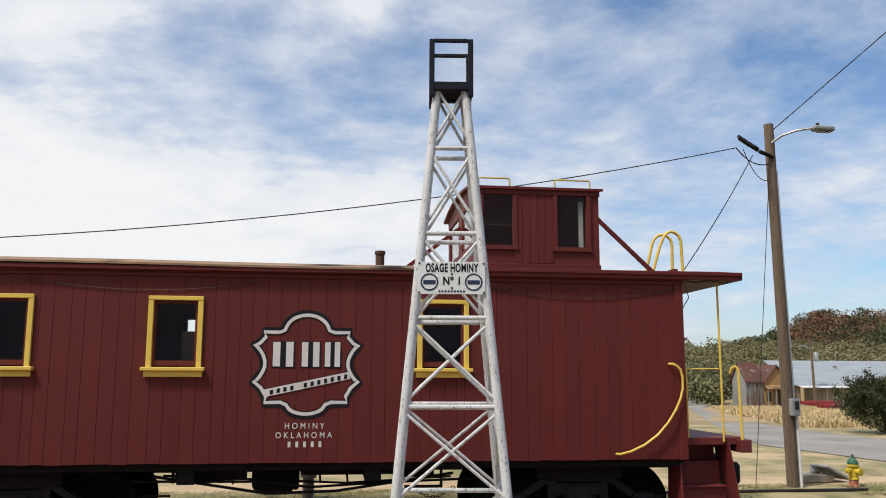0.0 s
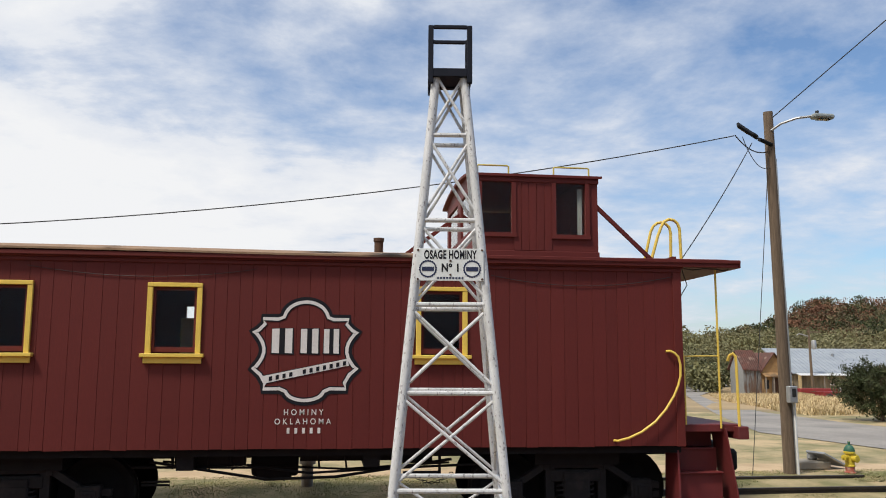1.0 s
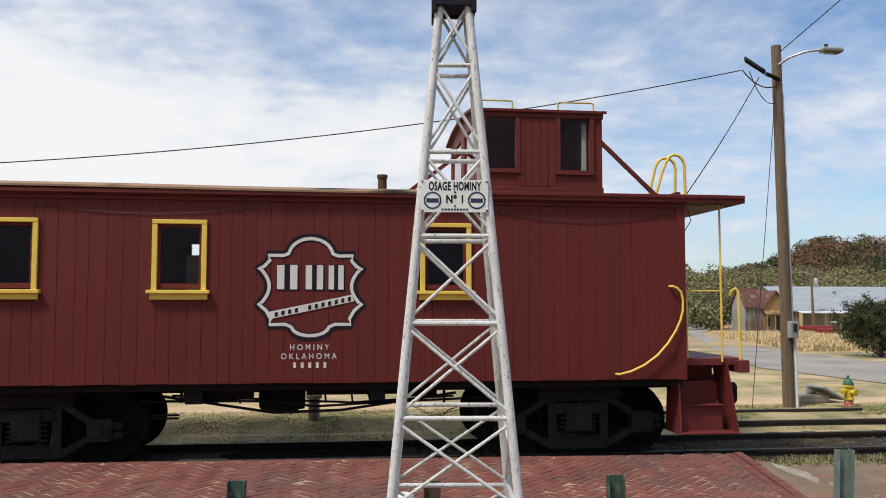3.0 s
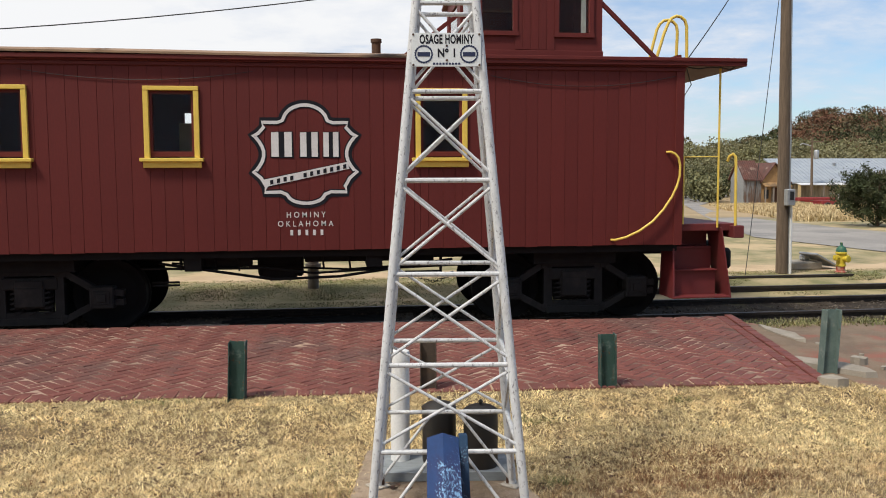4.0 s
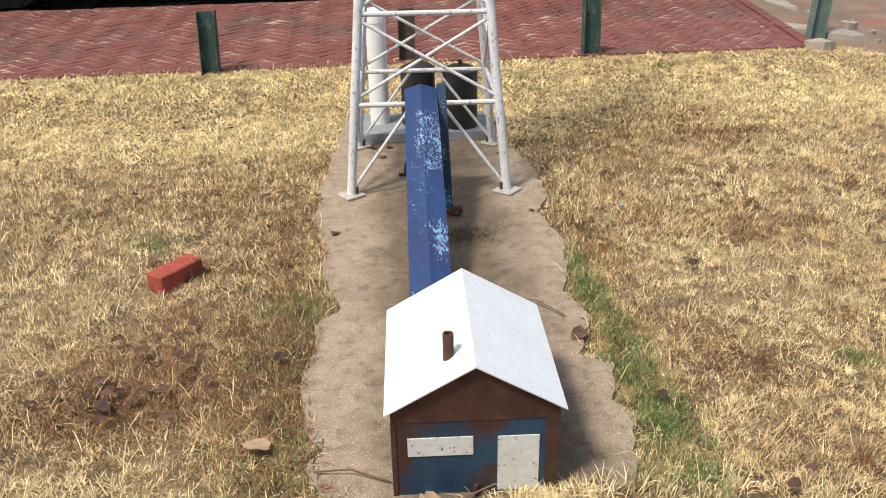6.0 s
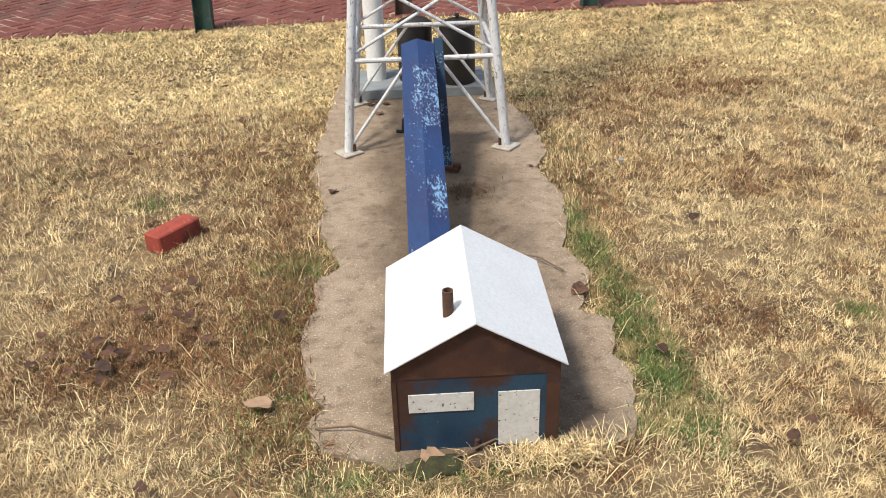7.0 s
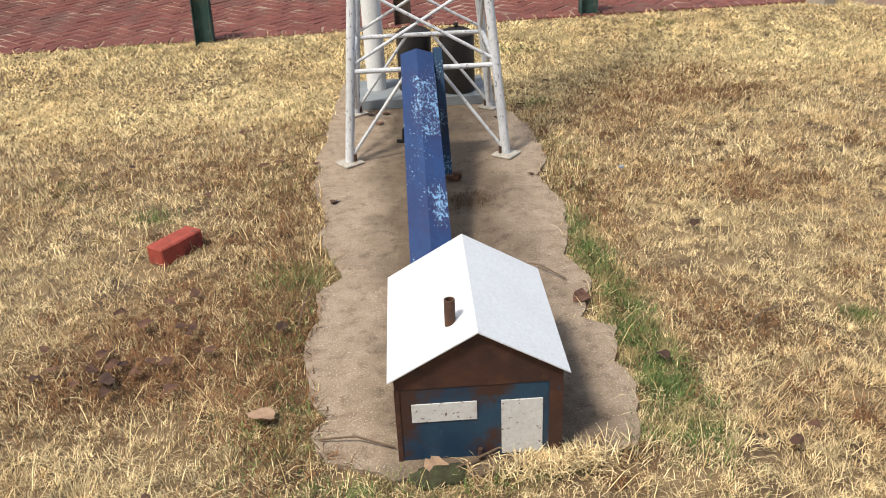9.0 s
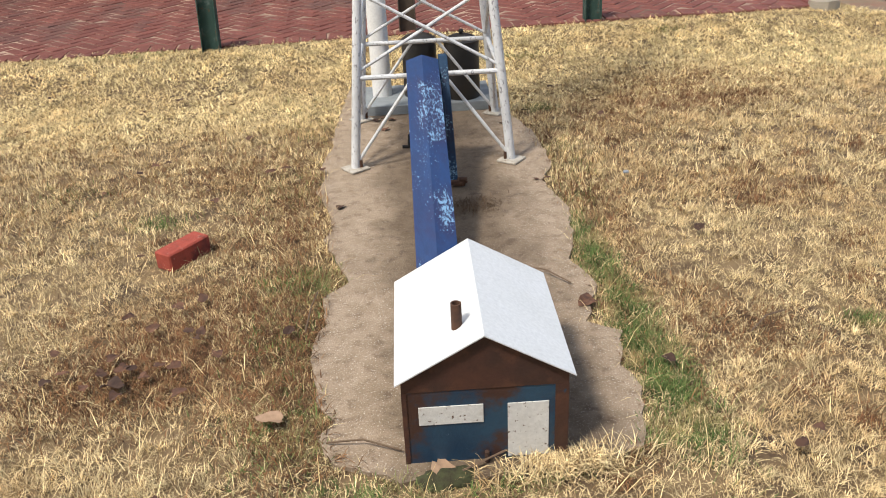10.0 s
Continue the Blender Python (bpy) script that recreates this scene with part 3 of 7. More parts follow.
# concrete pad under the derrick, broken at its rim
PAD = [(-0.169, 3.79), (-0.20, 3.5), (-0.261, 3.265), (-0.25, 3.03), (-0.30, 2.9), (-0.25, 2.7), (-0.242, 2.468), (-0.281, 2.364), (-0.23, 2.16),
       (-0.194, 1.972), (-0.293, 1.864), (-0.287, 1.683), (-0.347, 1.517), (-0.332, 1.25), (-0.285, 1.131), (-0.334, 1.076), (-0.29, 0.947), (-0.107, 0.84),
       (0.2, 0.80), (0.475, 0.831), (0.561, 0.849), (0.649, 1.106), (0.63, 1.231), (0.695, 1.418), (0.60, 1.501), (0.66, 1.62), (0.716, 1.727), (0.678, 1.965),
       (0.76, 2.2), (0.814, 2.43), (0.775, 2.777), (0.87, 2.92), (0.892, 3.058), (0.919, 3.454), (0.86, 3.8), (0.84, 4.55), (-0.05, 4.6)]


def ragged(poly, step, amount, rng):
    out = []
    for (x0, y0), (x1, y1) in zip(poly, poly[1:] + poly[:1]):
        k = max(1, int(math.hypot(x1 - x0, y1 - y0) / step))
        for i in range(k):
            f = i / k
            out.append((x0 + (x1 - x0) * f + rng.uniform(-amount, amount), y0 + (y1 - y0) * f + rng.uniform(-amount, amount)))
    return out


pad_rim = ragged(PAD, 0.045, 0.009, random.Random(3))
bm = bmesh.new()
top = [bm.verts.new((x, y, 0.0)) for x, y in pad_rim]
low = [bm.verts.new((x * 1.004, y, -0.06)) for x, y in pad_rim]
bm.faces.new(top)
for i in range(len(top)):
    bm.faces.new((top[i], low[i], low[(i + 1) % len(top)], top[(i + 1) % len(top)]))
tagged(part("concrete_pad", bm, CONCRETE, smooth=False), "stained broken-edged concrete pad in the lawn", "pavement", kind="structure")

# ---- caboose ----
CY, WID = 8.461, 2.62          # near side of the body, its width
MID = CY + WID / 2
X0, X1 = -6.0, 3.745
ZB, ZE = 1.018, 3.02
RAIL = 0.07
caboose = thing("caboose", ((X0 + X1) / 2, MID, RAIL), 0, "dark red wooden railway caboose with yellow window frames, standing on rails", "train car")
WINDOWS = [(-3.992, -3.417), (-2.248, -1.673), (0.654, 1.232)]
WZ0, WZ1 = 2.02, 2.785


def cab(name, bm, mat, label="", parent=None, **k):
    return part(name, bm, mat, parent or caboose, label, local=False, **k)


# wall core with real openings, both sides
for side, y0, y1 in (("near", CY + 0.022, CY + 0.07), ("far", CY + WID - 0.07, CY + WID)):
    bm = bmesh.new()
    holes = [(a + 0.04, b - 0.04) for a, b in WINDOWS] if side == "near" else [(-2.27, -2.10)]
    w0, w1 = (WZ0, WZ1 - 0.04) if side == "near" else (2.33, 2.69)
    cuts = [X0] + [v for q in holes for v in q] + [X1]
    for i, (a, b) in enumerate(zip(cuts, cuts[1:])):
        if i % 2 == 0:
            box(bm, a, b, y0, y1, ZB, 3.10)
        else:
            box(bm, a, b, y0, y1, ZB, w0)
            box(bm, a, b, y0, y1, w1, 3.10)
    cab("side_wall", bm, RED_PLAIN)
for x0, x1 in ((X0, X0 + 0.05), (X1 - 0.05, X1)):
    bm = cube(x0, x1, CY + 0.07, MID - 0.38, ZB, 3.2)
    box(bm, x0, x1, MID + 0.38, CY + WID - 0.07, ZB, 3.2)
    box(bm, x0, x1, MID - 0.38, MID + 0.38, 2.95, 3.2)
    cab("end_wall", bm, RED_PLAIN)
    cab("end_door", cube((x0 + x1) / 2 - 0.015, (x0 + x1) / 2 + 0.015, MID - 0.37, MID + 0.37, 1.22, 2.94), RED_PLAIN)
cab("floor", cube(X0, X1, CY + 0.07, CY + WID - 0.07, 1.10, 1.2), INTERIOR)
cab("partition", cube(-0.35, -0.31, CY + 0.08, MID - 0.3, 1.2, 3.05), INTERIOR)
cab("locker", cube(-2.05, -1.55, CY + 0.9, CY + 1.3, 1.2, 2.45, 0.01), INTERIOR, "brown wooden locker inside")

# vertical boards of the near side
rng = random.Random(11)
marks = [X0]
while marks[-1] < X1 - 0.2:
    marks.append(marks[-1] + rng.choice((0.135, 0.15, 0.158, 0.165, 0.185)))
marks[-1] = X1
for a, b in WINDOWS:
    marks = [m for m in marks if abs(m - a - 0.05) > 0.05 and abs(m - b + 0.05) > 0.05] + [a + 0.05, b - 0.05]
marks.sort()
BOARD_MESH = {}


def board_mesh(w, h):
    key = (round(w, 3), round(h, 3))
    if key not in BOARD_MESH:
        bm = bmesh.new()
        g, c = 0.0009, 0.0026
        pts = [(g, 0.02), (g, c), (g + c, 0.0), (w - g - c, 0.0), (w - g, c), (w - g, 0.02)]
        lo = [bm.verts.new((x, y, 0)) for x, y in pts]
        hi = [bm.verts.new((x, y, h)) for x, y in pts]
        for i in range(5):
            bm.faces.new((lo[i], lo[i + 1], hi[i + 1], hi[i]))
        bm.faces.new(lo[::-1])
        bm.faces.new(hi)
        me = bpy.data.meshes.new("board")
        bmesh.ops.recalc_face_normals(bm, faces=bm.faces)
        bm.to_mesh(me)
        bm.free()
        me.materials.append(RED)
        BOARD_MESH[key] = me
    return BOARD_MESH[key]


INV = WORLD_OF[caboose.name].inverted()
for a, b in zip(marks, marks[1:]):
    mid = (a + b) / 2
    spans = [(ZB - rng.uniform(0, 0.008), 3.0)]
    if any(p < mid < q for p, q in WINDOWS):
        spans = [(ZB - rng.uniform(0, 0.008), WZ0 - 0.02), (WZ1 - 0.03, 3.0)]
    for z0, z1 in spans:
        piece("board", board_mesh(b - a, z1 - z0), INV @ pose(a, CY + rng.uniform(-0.0012, 0.0012), z0), caboose)

# fascia under the eaves, in two steps, and the arched roof
cab("fascia", cube(X0 - 0.02, X1 + 0.02, CY - 0.022, CY + 0.02, 3.0, 3.045, 0.006), RED_PLAIN)
cab("fascia", cube(X0 - 0.02, X1 + 0.04, CY - 0.045, CY + 0.02, 3.045, 3.115, 0.008), RED_PLAIN)
cab("corner_board", cube(X1 - 0.09, X1 + 0.012, CY - 0.018, CY + 0.0, ZB - 0.01, 3.0, 0.004), RED_PLAIN)


def arch(x0, x1, ya, yb, z, rise, thick, n=14):
    bm = bmesh.new()
    prof = []
    for k in range(n + 1):
        u = -1 + 2 * k / n
        prof.append((ya + (yb - ya) * k / n, z + rise * (1 - abs(u) ** 2.2)))
    lo = [(y, q - thick) for y, q in prof]
    ring = prof + lo[::-1]
    rows = [[bm.verts.new((x, y, q)) for y, q in ring] for x in (x0, x1)]
    k = len(ring)
    for i in range(k):
        bm.faces.new((rows[0][i], rows[0][(i + 1) % k], rows[1][(i + 1) % k], rows[1][i]))
    for r in (rows[0][::-1], rows[1]):
        for i in range(n):
            bm.faces.new((r[i], r[i + 1], r[k - 2 - i], r[k - 1 - i]))
    return bm


def sag(bm, amount):
    for v in bm.verts:
        v.co.z += amount * math.sin(v.co.x * 1.7) * 0.4 + (0.02 * max(0, -v.co.x) / 4)
    return bm


def arch_strip(x0, x1, *a):
    bm = bmesh.new()
    k = 24
    for i in range(k):
        p = arch(x0 + (x1 - x0) * i / k, x0 + (x1 - x0) * (i + 1) / k, *a)
        me = bpy.data.meshes.new("t")
        p.to_mesh(me)
        p.free()
        bm.from_mesh(me)
        bpy.data.meshes.remove(me)
    bmesh.ops.remove_doubles(bm, verts=bm.verts, dist=0.0005)
    return bm


cab("roof", sag(arch_strip(1.36, 4.47, CY - 0.085, CY + WID + 0.085, 3.125, 0.15, 0.022), 0.006), RED_PLAIN, "red painted roof end over the porch")
cab("roof", sag(arch_strip(X0 - 0.7, 1.359, CY - 0.085, CY + WID + 0.085, 3.125, 0.15, 0.022), 0.006), ROOF_TAN, "tan coated arched roof")
cab("eave_board", cube(X0 - 0.7, 4.455, CY - 0.075, CY - 0.05, 3.062, 3.108, 0.004), RED_PLAIN)
cab("end_eave", cube(4.44, 4.475, CY - 0.075, CY + WID + 0.075, 3.06, 3.125, 0.004), RED_PLAIN)
cab("porch_ceiling", cube(X1, 4.44, CY - 0.05, CY + WID + 0.05, 3.06, 3.09), RED_PLAIN)
cab("roof_edge", cube(1.35, 4.47, CY - 0.09, CY - 0.075, 3.11, 3.15, 0.004), RED_PLAIN)
cab("stovepipe", lathe([(0.055, 3.2), (0.055, 3.42), (0.066, 3.43), (0.066, 3.47), (0.05, 3.47)], 16, pose(0.276, 9.46, 0)), RUST, "short rusty stovepipe")


def caboose_window(a, b):
    w = cab("window", cube(a + 0.05, a + 0.085, CY + 0.012, CY + 0.05, WZ0 + 0.02, WZ1 - 0.05), RED_PLAIN, "yellow-framed window with dark glass")
    cab("sash", box(box(cube(b - 0.085, b - 0.05, CY + 0.012, CY + 0.05, WZ0 + 0.02, WZ1 - 0.05), a + 0.085, b - 0.085, CY + 0.012, CY + 0.05, WZ0 + 0.02, WZ0 + 0.075),
                    a + 0.085, b - 0.085, CY + 0.012, CY + 0.05, WZ1 - 0.08, WZ1 - 0.05), RED_PLAIN, parent=w)
    bm = cube(a, a + 0.055, CY - 0.03, CY + 0.02, WZ0, WZ1 - 0.045, 0.004)
    box(bm, b - 0.055, b, CY - 0.03, CY + 0.02, WZ0, WZ1 - 0.045, 0.004)
    box(bm, a, b, CY - 0.034, CY + 0.02, WZ1 - 0.045, WZ1, 0.004)
    cab("frame", bm, YELLOW, parent=w)
    bm = cube(a - 0.045, b + 0.04, CY - 0.075, CY + 0.02, WZ0 - 0.035, WZ0 + 0.004, 0.005)
    cab("sill", bm, YELLOW, parent=w)
    cab("apron", cube(a - 0.015, b + 0.015, CY - 0.035, CY + 0.0, WZ0 - 0.10, WZ0 - 0.035, 0.004), YELLOW, parent=w)
    g = cab("pane", cube(a + 0.085, b - 0.085, CY + 0.028, CY + 0.032, WZ0 + 0.075, WZ1 - 0.08), PANE, parent=w, smooth=False)
    g.visible_shadow = False


for a, b in WINDOWS:
    caboose_window(a, b)

# cupola
KX0, KX1, KY0 = 1.33, 2.815, CY + 0.13
KY1 = CY + WID - 0.13
cup = cab("cupola", cube(KX0 + 0.02, KX1 - 0.02, KY1 - 0.05, KY1, 3.15, 4.1), RED_PLAIN, "red boarded lookout cupola with dark windows")
KWIN = [(1.42, 1.775, 3.445, 4.045), (2.305, 2.66, 3.435, 4.05)]
bm = bmesh.new()
cuts = [KX0, KWIN[0][0], KWIN[0][1], KWIN[1][0], KWIN[1][1], KX1]
for i, (a, b) in enumerate(zip(cuts, cuts[1:])):
    if i % 2 == 0:
        box(bm, a, b, KY0, KY0 + 0.045, 3.15, 4.11)
    else:
        box(bm, a, b, KY0, KY0 + 0.045, 3.15, 3.44)
        box(bm, a, b, KY0, KY0 + 0.045, 4.048, 4.11)
cab("side_wall", bm, RED_PLAIN, parent=cup)
for i, x in enumerate(np.arange(1.80, 2.26, 0.092)):
    cab("board", cube(x, x + 0.088, KY0 - 0.012, KY0 - 0.001, 3.24, 4.05, 0.003), RED, parent=cup)
cab("band", cube(KX0 - 0.01, KX1 + 0.01, KY0 - 0.022, KY0 - 0.001, 4.05, 4.125, 0.004), RED_PLAIN, parent=cup)
cab("base_band", cube(KX0 - 0.01, KX1 + 0.01, KY0 - 0.018, KY0 - 0.001, 3.16, 3.235, 0.004), RED_PLAIN, parent=cup)
for a, b, z0, z1 in KWIN:
    bm = cube(a - 0.05, a, KY0 - 0.026, KY0 - 0.002, z0, z1)
    box(bm, b, b + 0.05, KY0 - 0.026, KY0 - 0.002, z0, z1)
    box(bm, a - 0.06, b + 0.06, KY0 - 0.03, KY0 - 0.002, z0 - 0.05, z0)
    k = cab("window_frame", bm, RED_PLAIN, parent=cup)
    g = cab("pane", cube(a, b, KY0 + 0.015, KY0 + 0.019, z0, z1), PANE, parent=cup, smooth=False)
    g.visible_shadow = False
cab("curtain", cube(2.585, 2.64, KY0 + 0.06, KY0 + 0.075, 3.44, 4.0), GREY_CURTAIN, parent=cup)


def cupola_end(x0, x1):
    for ya, yb in ((KY0 + 0.046, KY0 + 0.2), (MID - 0.14, MID + 0.14), (KY1 - 0.2, KY1 - 0.051)):
        cab("end_stile", cube(x0, x1, ya, yb, 3.15, 4.08), RED_PLAIN, parent=cup)
    for ya, yb in ((KY0 + 0.2, MID - 0.14), (MID + 0.14, KY1 - 0.2)):
        cab("end_panel", cube(x0, x1, ya, yb, 3.15, 3.5), RED_PLAIN, parent=cup)
        cab("end_panel", cube(x0, x1, ya, yb, 4.0, 4.08), RED_PLAIN, parent=cup)
    n = 12
    top = [(KY0 + (KY1 - KY0) * k / n, 4.13 + 0.09 * math.sqrt(max(0, 1 - abs(-1 + 2 * k / n) ** 2.2))) for k in range(n + 1)]
    bm = bmesh.new()
    prism(bm, [(KY0, 4.08)] + top[1:-1] + [(KY1, 4.08)], x1 - x0)
    bm.transform(Matrix(((0, 1, 0, x0), (1, 0, 0, 0), (0, 0, 1, 0), (0, 0, 0, 1))))
    cab("gable", bm, RED_PLAIN, parent=cup)
    if x0 > 2:
        # solid panel added in place of panes, to block bright sky behind the near window
        cab("end_panel", cube(x0 + 0.005, x1 - 0.005, KY0 + 0.2, KY1 - 0.2, 3.5, 4.0), RED_PLAIN, parent=cup)
        return
    for ya, yb in ((KY0 + 0.2, MID - 0.14), (MID + 0.14, KY1 - 0.2)):
        g = cab("pane", cube((x0 + x1) / 2 - 0.002, (x0 + x1) / 2 + 0.002, ya, yb, 3.5, 4.0), PANE, parent=cup, smooth=False)
        g.visible_shadow = False


cupola_end(KX0, KX0 + 0.04)
cupola_end(KX1 - 0.04, KX1)
cab("cupola_roof", arch(KX0 - 0.06, KX1 + 0.045, KY0 - 0.05, KY1 + 0.05, 4.14, 0.11, 0.03), RED_PLAIN, parent=cup)
for xa, xb in ((1.42, 1.80), (2.36, 2.80)):
    bm = rod([(xa, KY0 + 0.28, 4.22), (xa, KY0 + 0.28, 4.30), (xa + 0.01, KY0 + 0.28, 4.31), (xb - 0.02, KY0 + 0.28, 4.31), (xb, KY0 + 0.28, 4.30), (xb, KY0 + 0.28, 4.2)], 0.011)
    cab("roof_rail", bm, PALE_YELLOW, "thin yellow grab rail", parent=cup)


def flat_bar(p, q, w, t):
    p, q = Vector(p), Vector(q)
    bm = cube(-w / 2, w / 2, -t / 2, t / 2, 0, (q - p).length, 0.003)
    bm.transform(Matrix.Translation(p) @ (q - p).to_track_quat("Z", "Y").to_matrix().to_4x4())
    return bm


cab("brace", flat_bar((KX1 - 0.01, KY0 + 0.03, 3.79), (3.50, KY0 + 0.03, 3.14), 0.03, 0.05), RED_PLAIN)
cab("brace", flat_bar((KX0 + 0.01, MID, 3.85), (0.62, MID, 3.30), 0.03, 0.05), RED_PLAIN)

# end platform, steps, rails
cab("platform", cube(X1 + 0.001, 4.50, CY + 0.12, CY + WID - 0.12, 1.16, 1.245, 0.006), STEP_RED)
cab("end_beam", cube(4.40, 4.53, CY + 0.0, CY + WID, 1.08, 1.225, 0.008), STEP_RED)


def steps(y0, y1):
    s = cab("steps", cube(X1 - 0.01, 4.26, y0 + 0.30, y1, 0.94, 0.965, 0.003), STEP_RED, "three red-painted steel steps")
    for z0, z1, a, b, ya in ((0.685, 0.70, X1 - 0.015, 4.27, y0 + 0.14), (0.375, 0.395, X1 - 0.06, 4.385, y0)):
        cab("tread", cube(a, b, ya, ya + 0.2, z0, z1, 0.003), STEP_RED, parent=s)
    for z0, z1, ya in ((0.396, 0.684, y0 + 0.185), (0.701, 0.939, y0 + 0.32), (0.966, 1.16, y0 + 0.45)):
        cab("riser", cube(X1, 4.27, ya, ya + 0.012, z0, z1), STEP_RED, parent=s)
    bm = cube(X1 - 0.04, X1 - 0.02, y0 + 0.015, y0 + 0.45, 0.372, 1.2)
    for v in bm.verts:
        if v.co.z > 1.0 and v.co.y < y0 + 0.2:
            v.co.y += 0.12
        if v.co.z < 0.6:
            v.co.x -= 0.03
    cab("side_plate", bm, STEP_RED, parent=s)
    bm = cube(4.27, 4.285, y0 + 0.0, y0 + 0.45, 0.372, 1.2)
    for v in bm.verts:
        if v.co.z > 1.0 and v.co.y < y0 + 0.2:
            v.co.y += 0.06
        if v.co.z < 0.6:
            v.co.x += 0.105
    cab("side_plate", bm, STEP_RED, parent=s)


steps(CY + 0.0, CY + 0.5)
cab("grab_iron", rod([(3.56, CY - 0.005, 2.085), (3.585, CY - 0.06, 2.085), (3.63, CY - 0.065, 2.065), (3.675, CY - 0.065, 2.02), (3.697, CY - 0.065, 1.93), (3.695, CY - 0.065, 1.81), (3.665, CY - 0.065, 1.70),
                      (3.61, CY - 0.065, 1.58), (3.51, CY - 0.065, 1.43), (3.38, CY - 0.065, 1.29), (3.22, CY - 0.065, 1.18), (3.06, CY - 0.065, 1.11), (2.935, CY - 0.06, 1.08), (2.91, CY - 0.005, 1.08)], 0.014, 10), YELLOW, "yellow curved grab iron")
cab("porch_post", rod([(4.24, CY + 0.1, 1.2), (4.235, CY + 0.1, 3.06)], 0.013), YELLOW, "thin yellow porch post")
cab("hand_post", rod([(4.44, CY + 0.05, 1.2), (4.43, CY + 0.05, 1.95), (4.425, CY + 0.05, 2.03), (4.40, CY + 0.06, 2.065), (4.37, CY + 0.09, 2.04), (4.36, CY + 0.12, 1.98)], 0.017), YELLOW, "yellow hooped hand post")
cab("hand_post", rod([(3.775, CY + 0.02, 1.25), (3.775, CY + 0.02, 2.0), (3.765, CY + 0.02, 2.06), (3.74, CY + 0.03, 2.08)], 0.014), YELLOW)
cab("ladder_rail", rod([(3.775, CY + 0.10, 1.25), (3.785, CY + 0.10, 3.06)], 0.014), YELLOW)
cab("gate_bar", rod([(3.775, CY + 0.06, 2.03), (4.235, CY + 0.10, 2.035)], 0.007), YELLOW)


def hoop(y, pts):
    return rod([(x, y, z) for x, z in pts], 0.019, 10)


cab("roof_ladder", hoop(9.06, [(3.64, 3.20), (3.74, 3.53), (3.79, 3.65), (3.83, 3.71), (3.89, 3.74), (3.95, 3.73), (4.00, 3.69), (4.025, 3.62), (4.035, 3.20)]), YELLOW, "yellow hooped roof ladder rail")
cab("roof_ladder", hoop(9.45, [(3.69, 3.20), (3.80, 3.64), (3.835, 3.71), (3.89, 3.755), (3.95, 3.765), (4.01, 3.745), (4.055, 3.70), (4.07, 3.62), (4.06, 3.20)]), YELLOW, "yellow hooped roof ladder rail")

# running gear
cab("side_sill", cube(X0, X1, CY + 0.10, CY + 0.2, 0.93, 1.015), BLACK_IRON)
cab("side_sill", cube(X0, X1, CY + WID - 0.2, CY + WID - 0.1, 0.93, 1.015), BLACK_IRON)
cab("centre_sill", cube(X0 - 0.4, 4.4, MID - 0.16, MID + 0.16, 0.80, 1.09), BLACK_IRON)
cab("needle_beam", cube(-1.9, -1.72, CY + 0.15, CY + WID - 0.15, 0.78, 0.93), BLACK_IRON)
cab("needle_beam", cube(0.1, 0.28, CY + 0.15, CY + WID - 0.15, 0.80, 0.93), BLACK_IRON)
bm = lathe([(0.0, 0), (0.17, 0.0), (0.19, 0.02), (0.19, 0.5), (0.17, 0.52), (0.0, 0.52)], 18, pose(-1.15, CY + 0.75, 0.83, 0, 90, 0))
box(bm, -1.1, -0.7, CY + 0.6, CY + 0.95, 0.62, 0.82, 0.02)
for x in (-1.0, -0.9, -0.78):
    tube(bm, [(x, CY + 0.62, 0.64), (x, CY + 0.62, 0.60)], 0.012, 6)
cab("brake_cylinder", bm, BLACK_IRON, "black air brake cylinder")
for xa, xb, ya, z0 in ((-1.95, -1.2, 0.35, 0.80), (-0.6, 0.5, 0.4, 0.84), (0.55, 0.9, 0.45, 0.80)):
    cab("brake_rigging", cube(xa, xb, CY + ya, CY + ya + 0.22, z0, 0.94, 0.01), BLACK_IRON)
for x in (-1.85, -1.6, -1.35, -0.4, -0.1, 0.25):
    cab("hanger_rod", rod([(x, CY + 0.34, 0.94), (x + 0.02, CY + 0.34, 0.76)], 0.012, 6), BLACK_IRON)
cab("air_pipe", rod([(-2.4, CY + 0.33, 0.80), (-1.0, CY + 0.33, 0.785), (-0.5, CY + 0.33, 0.72), (0.3, CY + 0.33, 0.76), (1.5, CY + 0.33, 0.80)], 0.014), BLACK_IRON)
cab("truss_rod", rod([(-2.2, CY + 0.3, 0.86), (-0.95, CY + 0.3, 0.66), (-0.2, CY + 0.3, 0.68), (1.1, CY + 0.3, 0.86)], 0.016), BLACK_IRON)
cab("truss_rod", rod([(-2.1, CY + 0.5, 0.84), (-0.1, CY + 0.5, 0.74), (1.1, CY + 0.5, 0.80)], 0.012), BLACK_IRON)
cab("brake_rod", rod([(-2.3, CY + 0.4, 0.60), (-2.0, CY + 0.4, 0.60)], 0.012), BLACK_IRON)
cab("brake_rod", rod([(-2.3, CY + 0.4, 0.635), (-2.0, CY + 0.4, 0.635)], 0.012), BLACK_IRON)
cab("hanger", box(cube(0.95, 0.98, CY + 0.3, CY + 0.33, 0.70, 0.93), 0.55, 0.97, CY + 0.3, CY + 0.33, 0.70, 0.73), BLACK_IRON)
cab("hanger", box(cube(-1.98, -1.95, CY + 0.3, CY + 0.33, 0.78, 0.93), -2.3, -1.95, CY + 0.3, CY + 0.33, 0.90, 0.93), BLACK_IRON)
chain = bmesh.new()
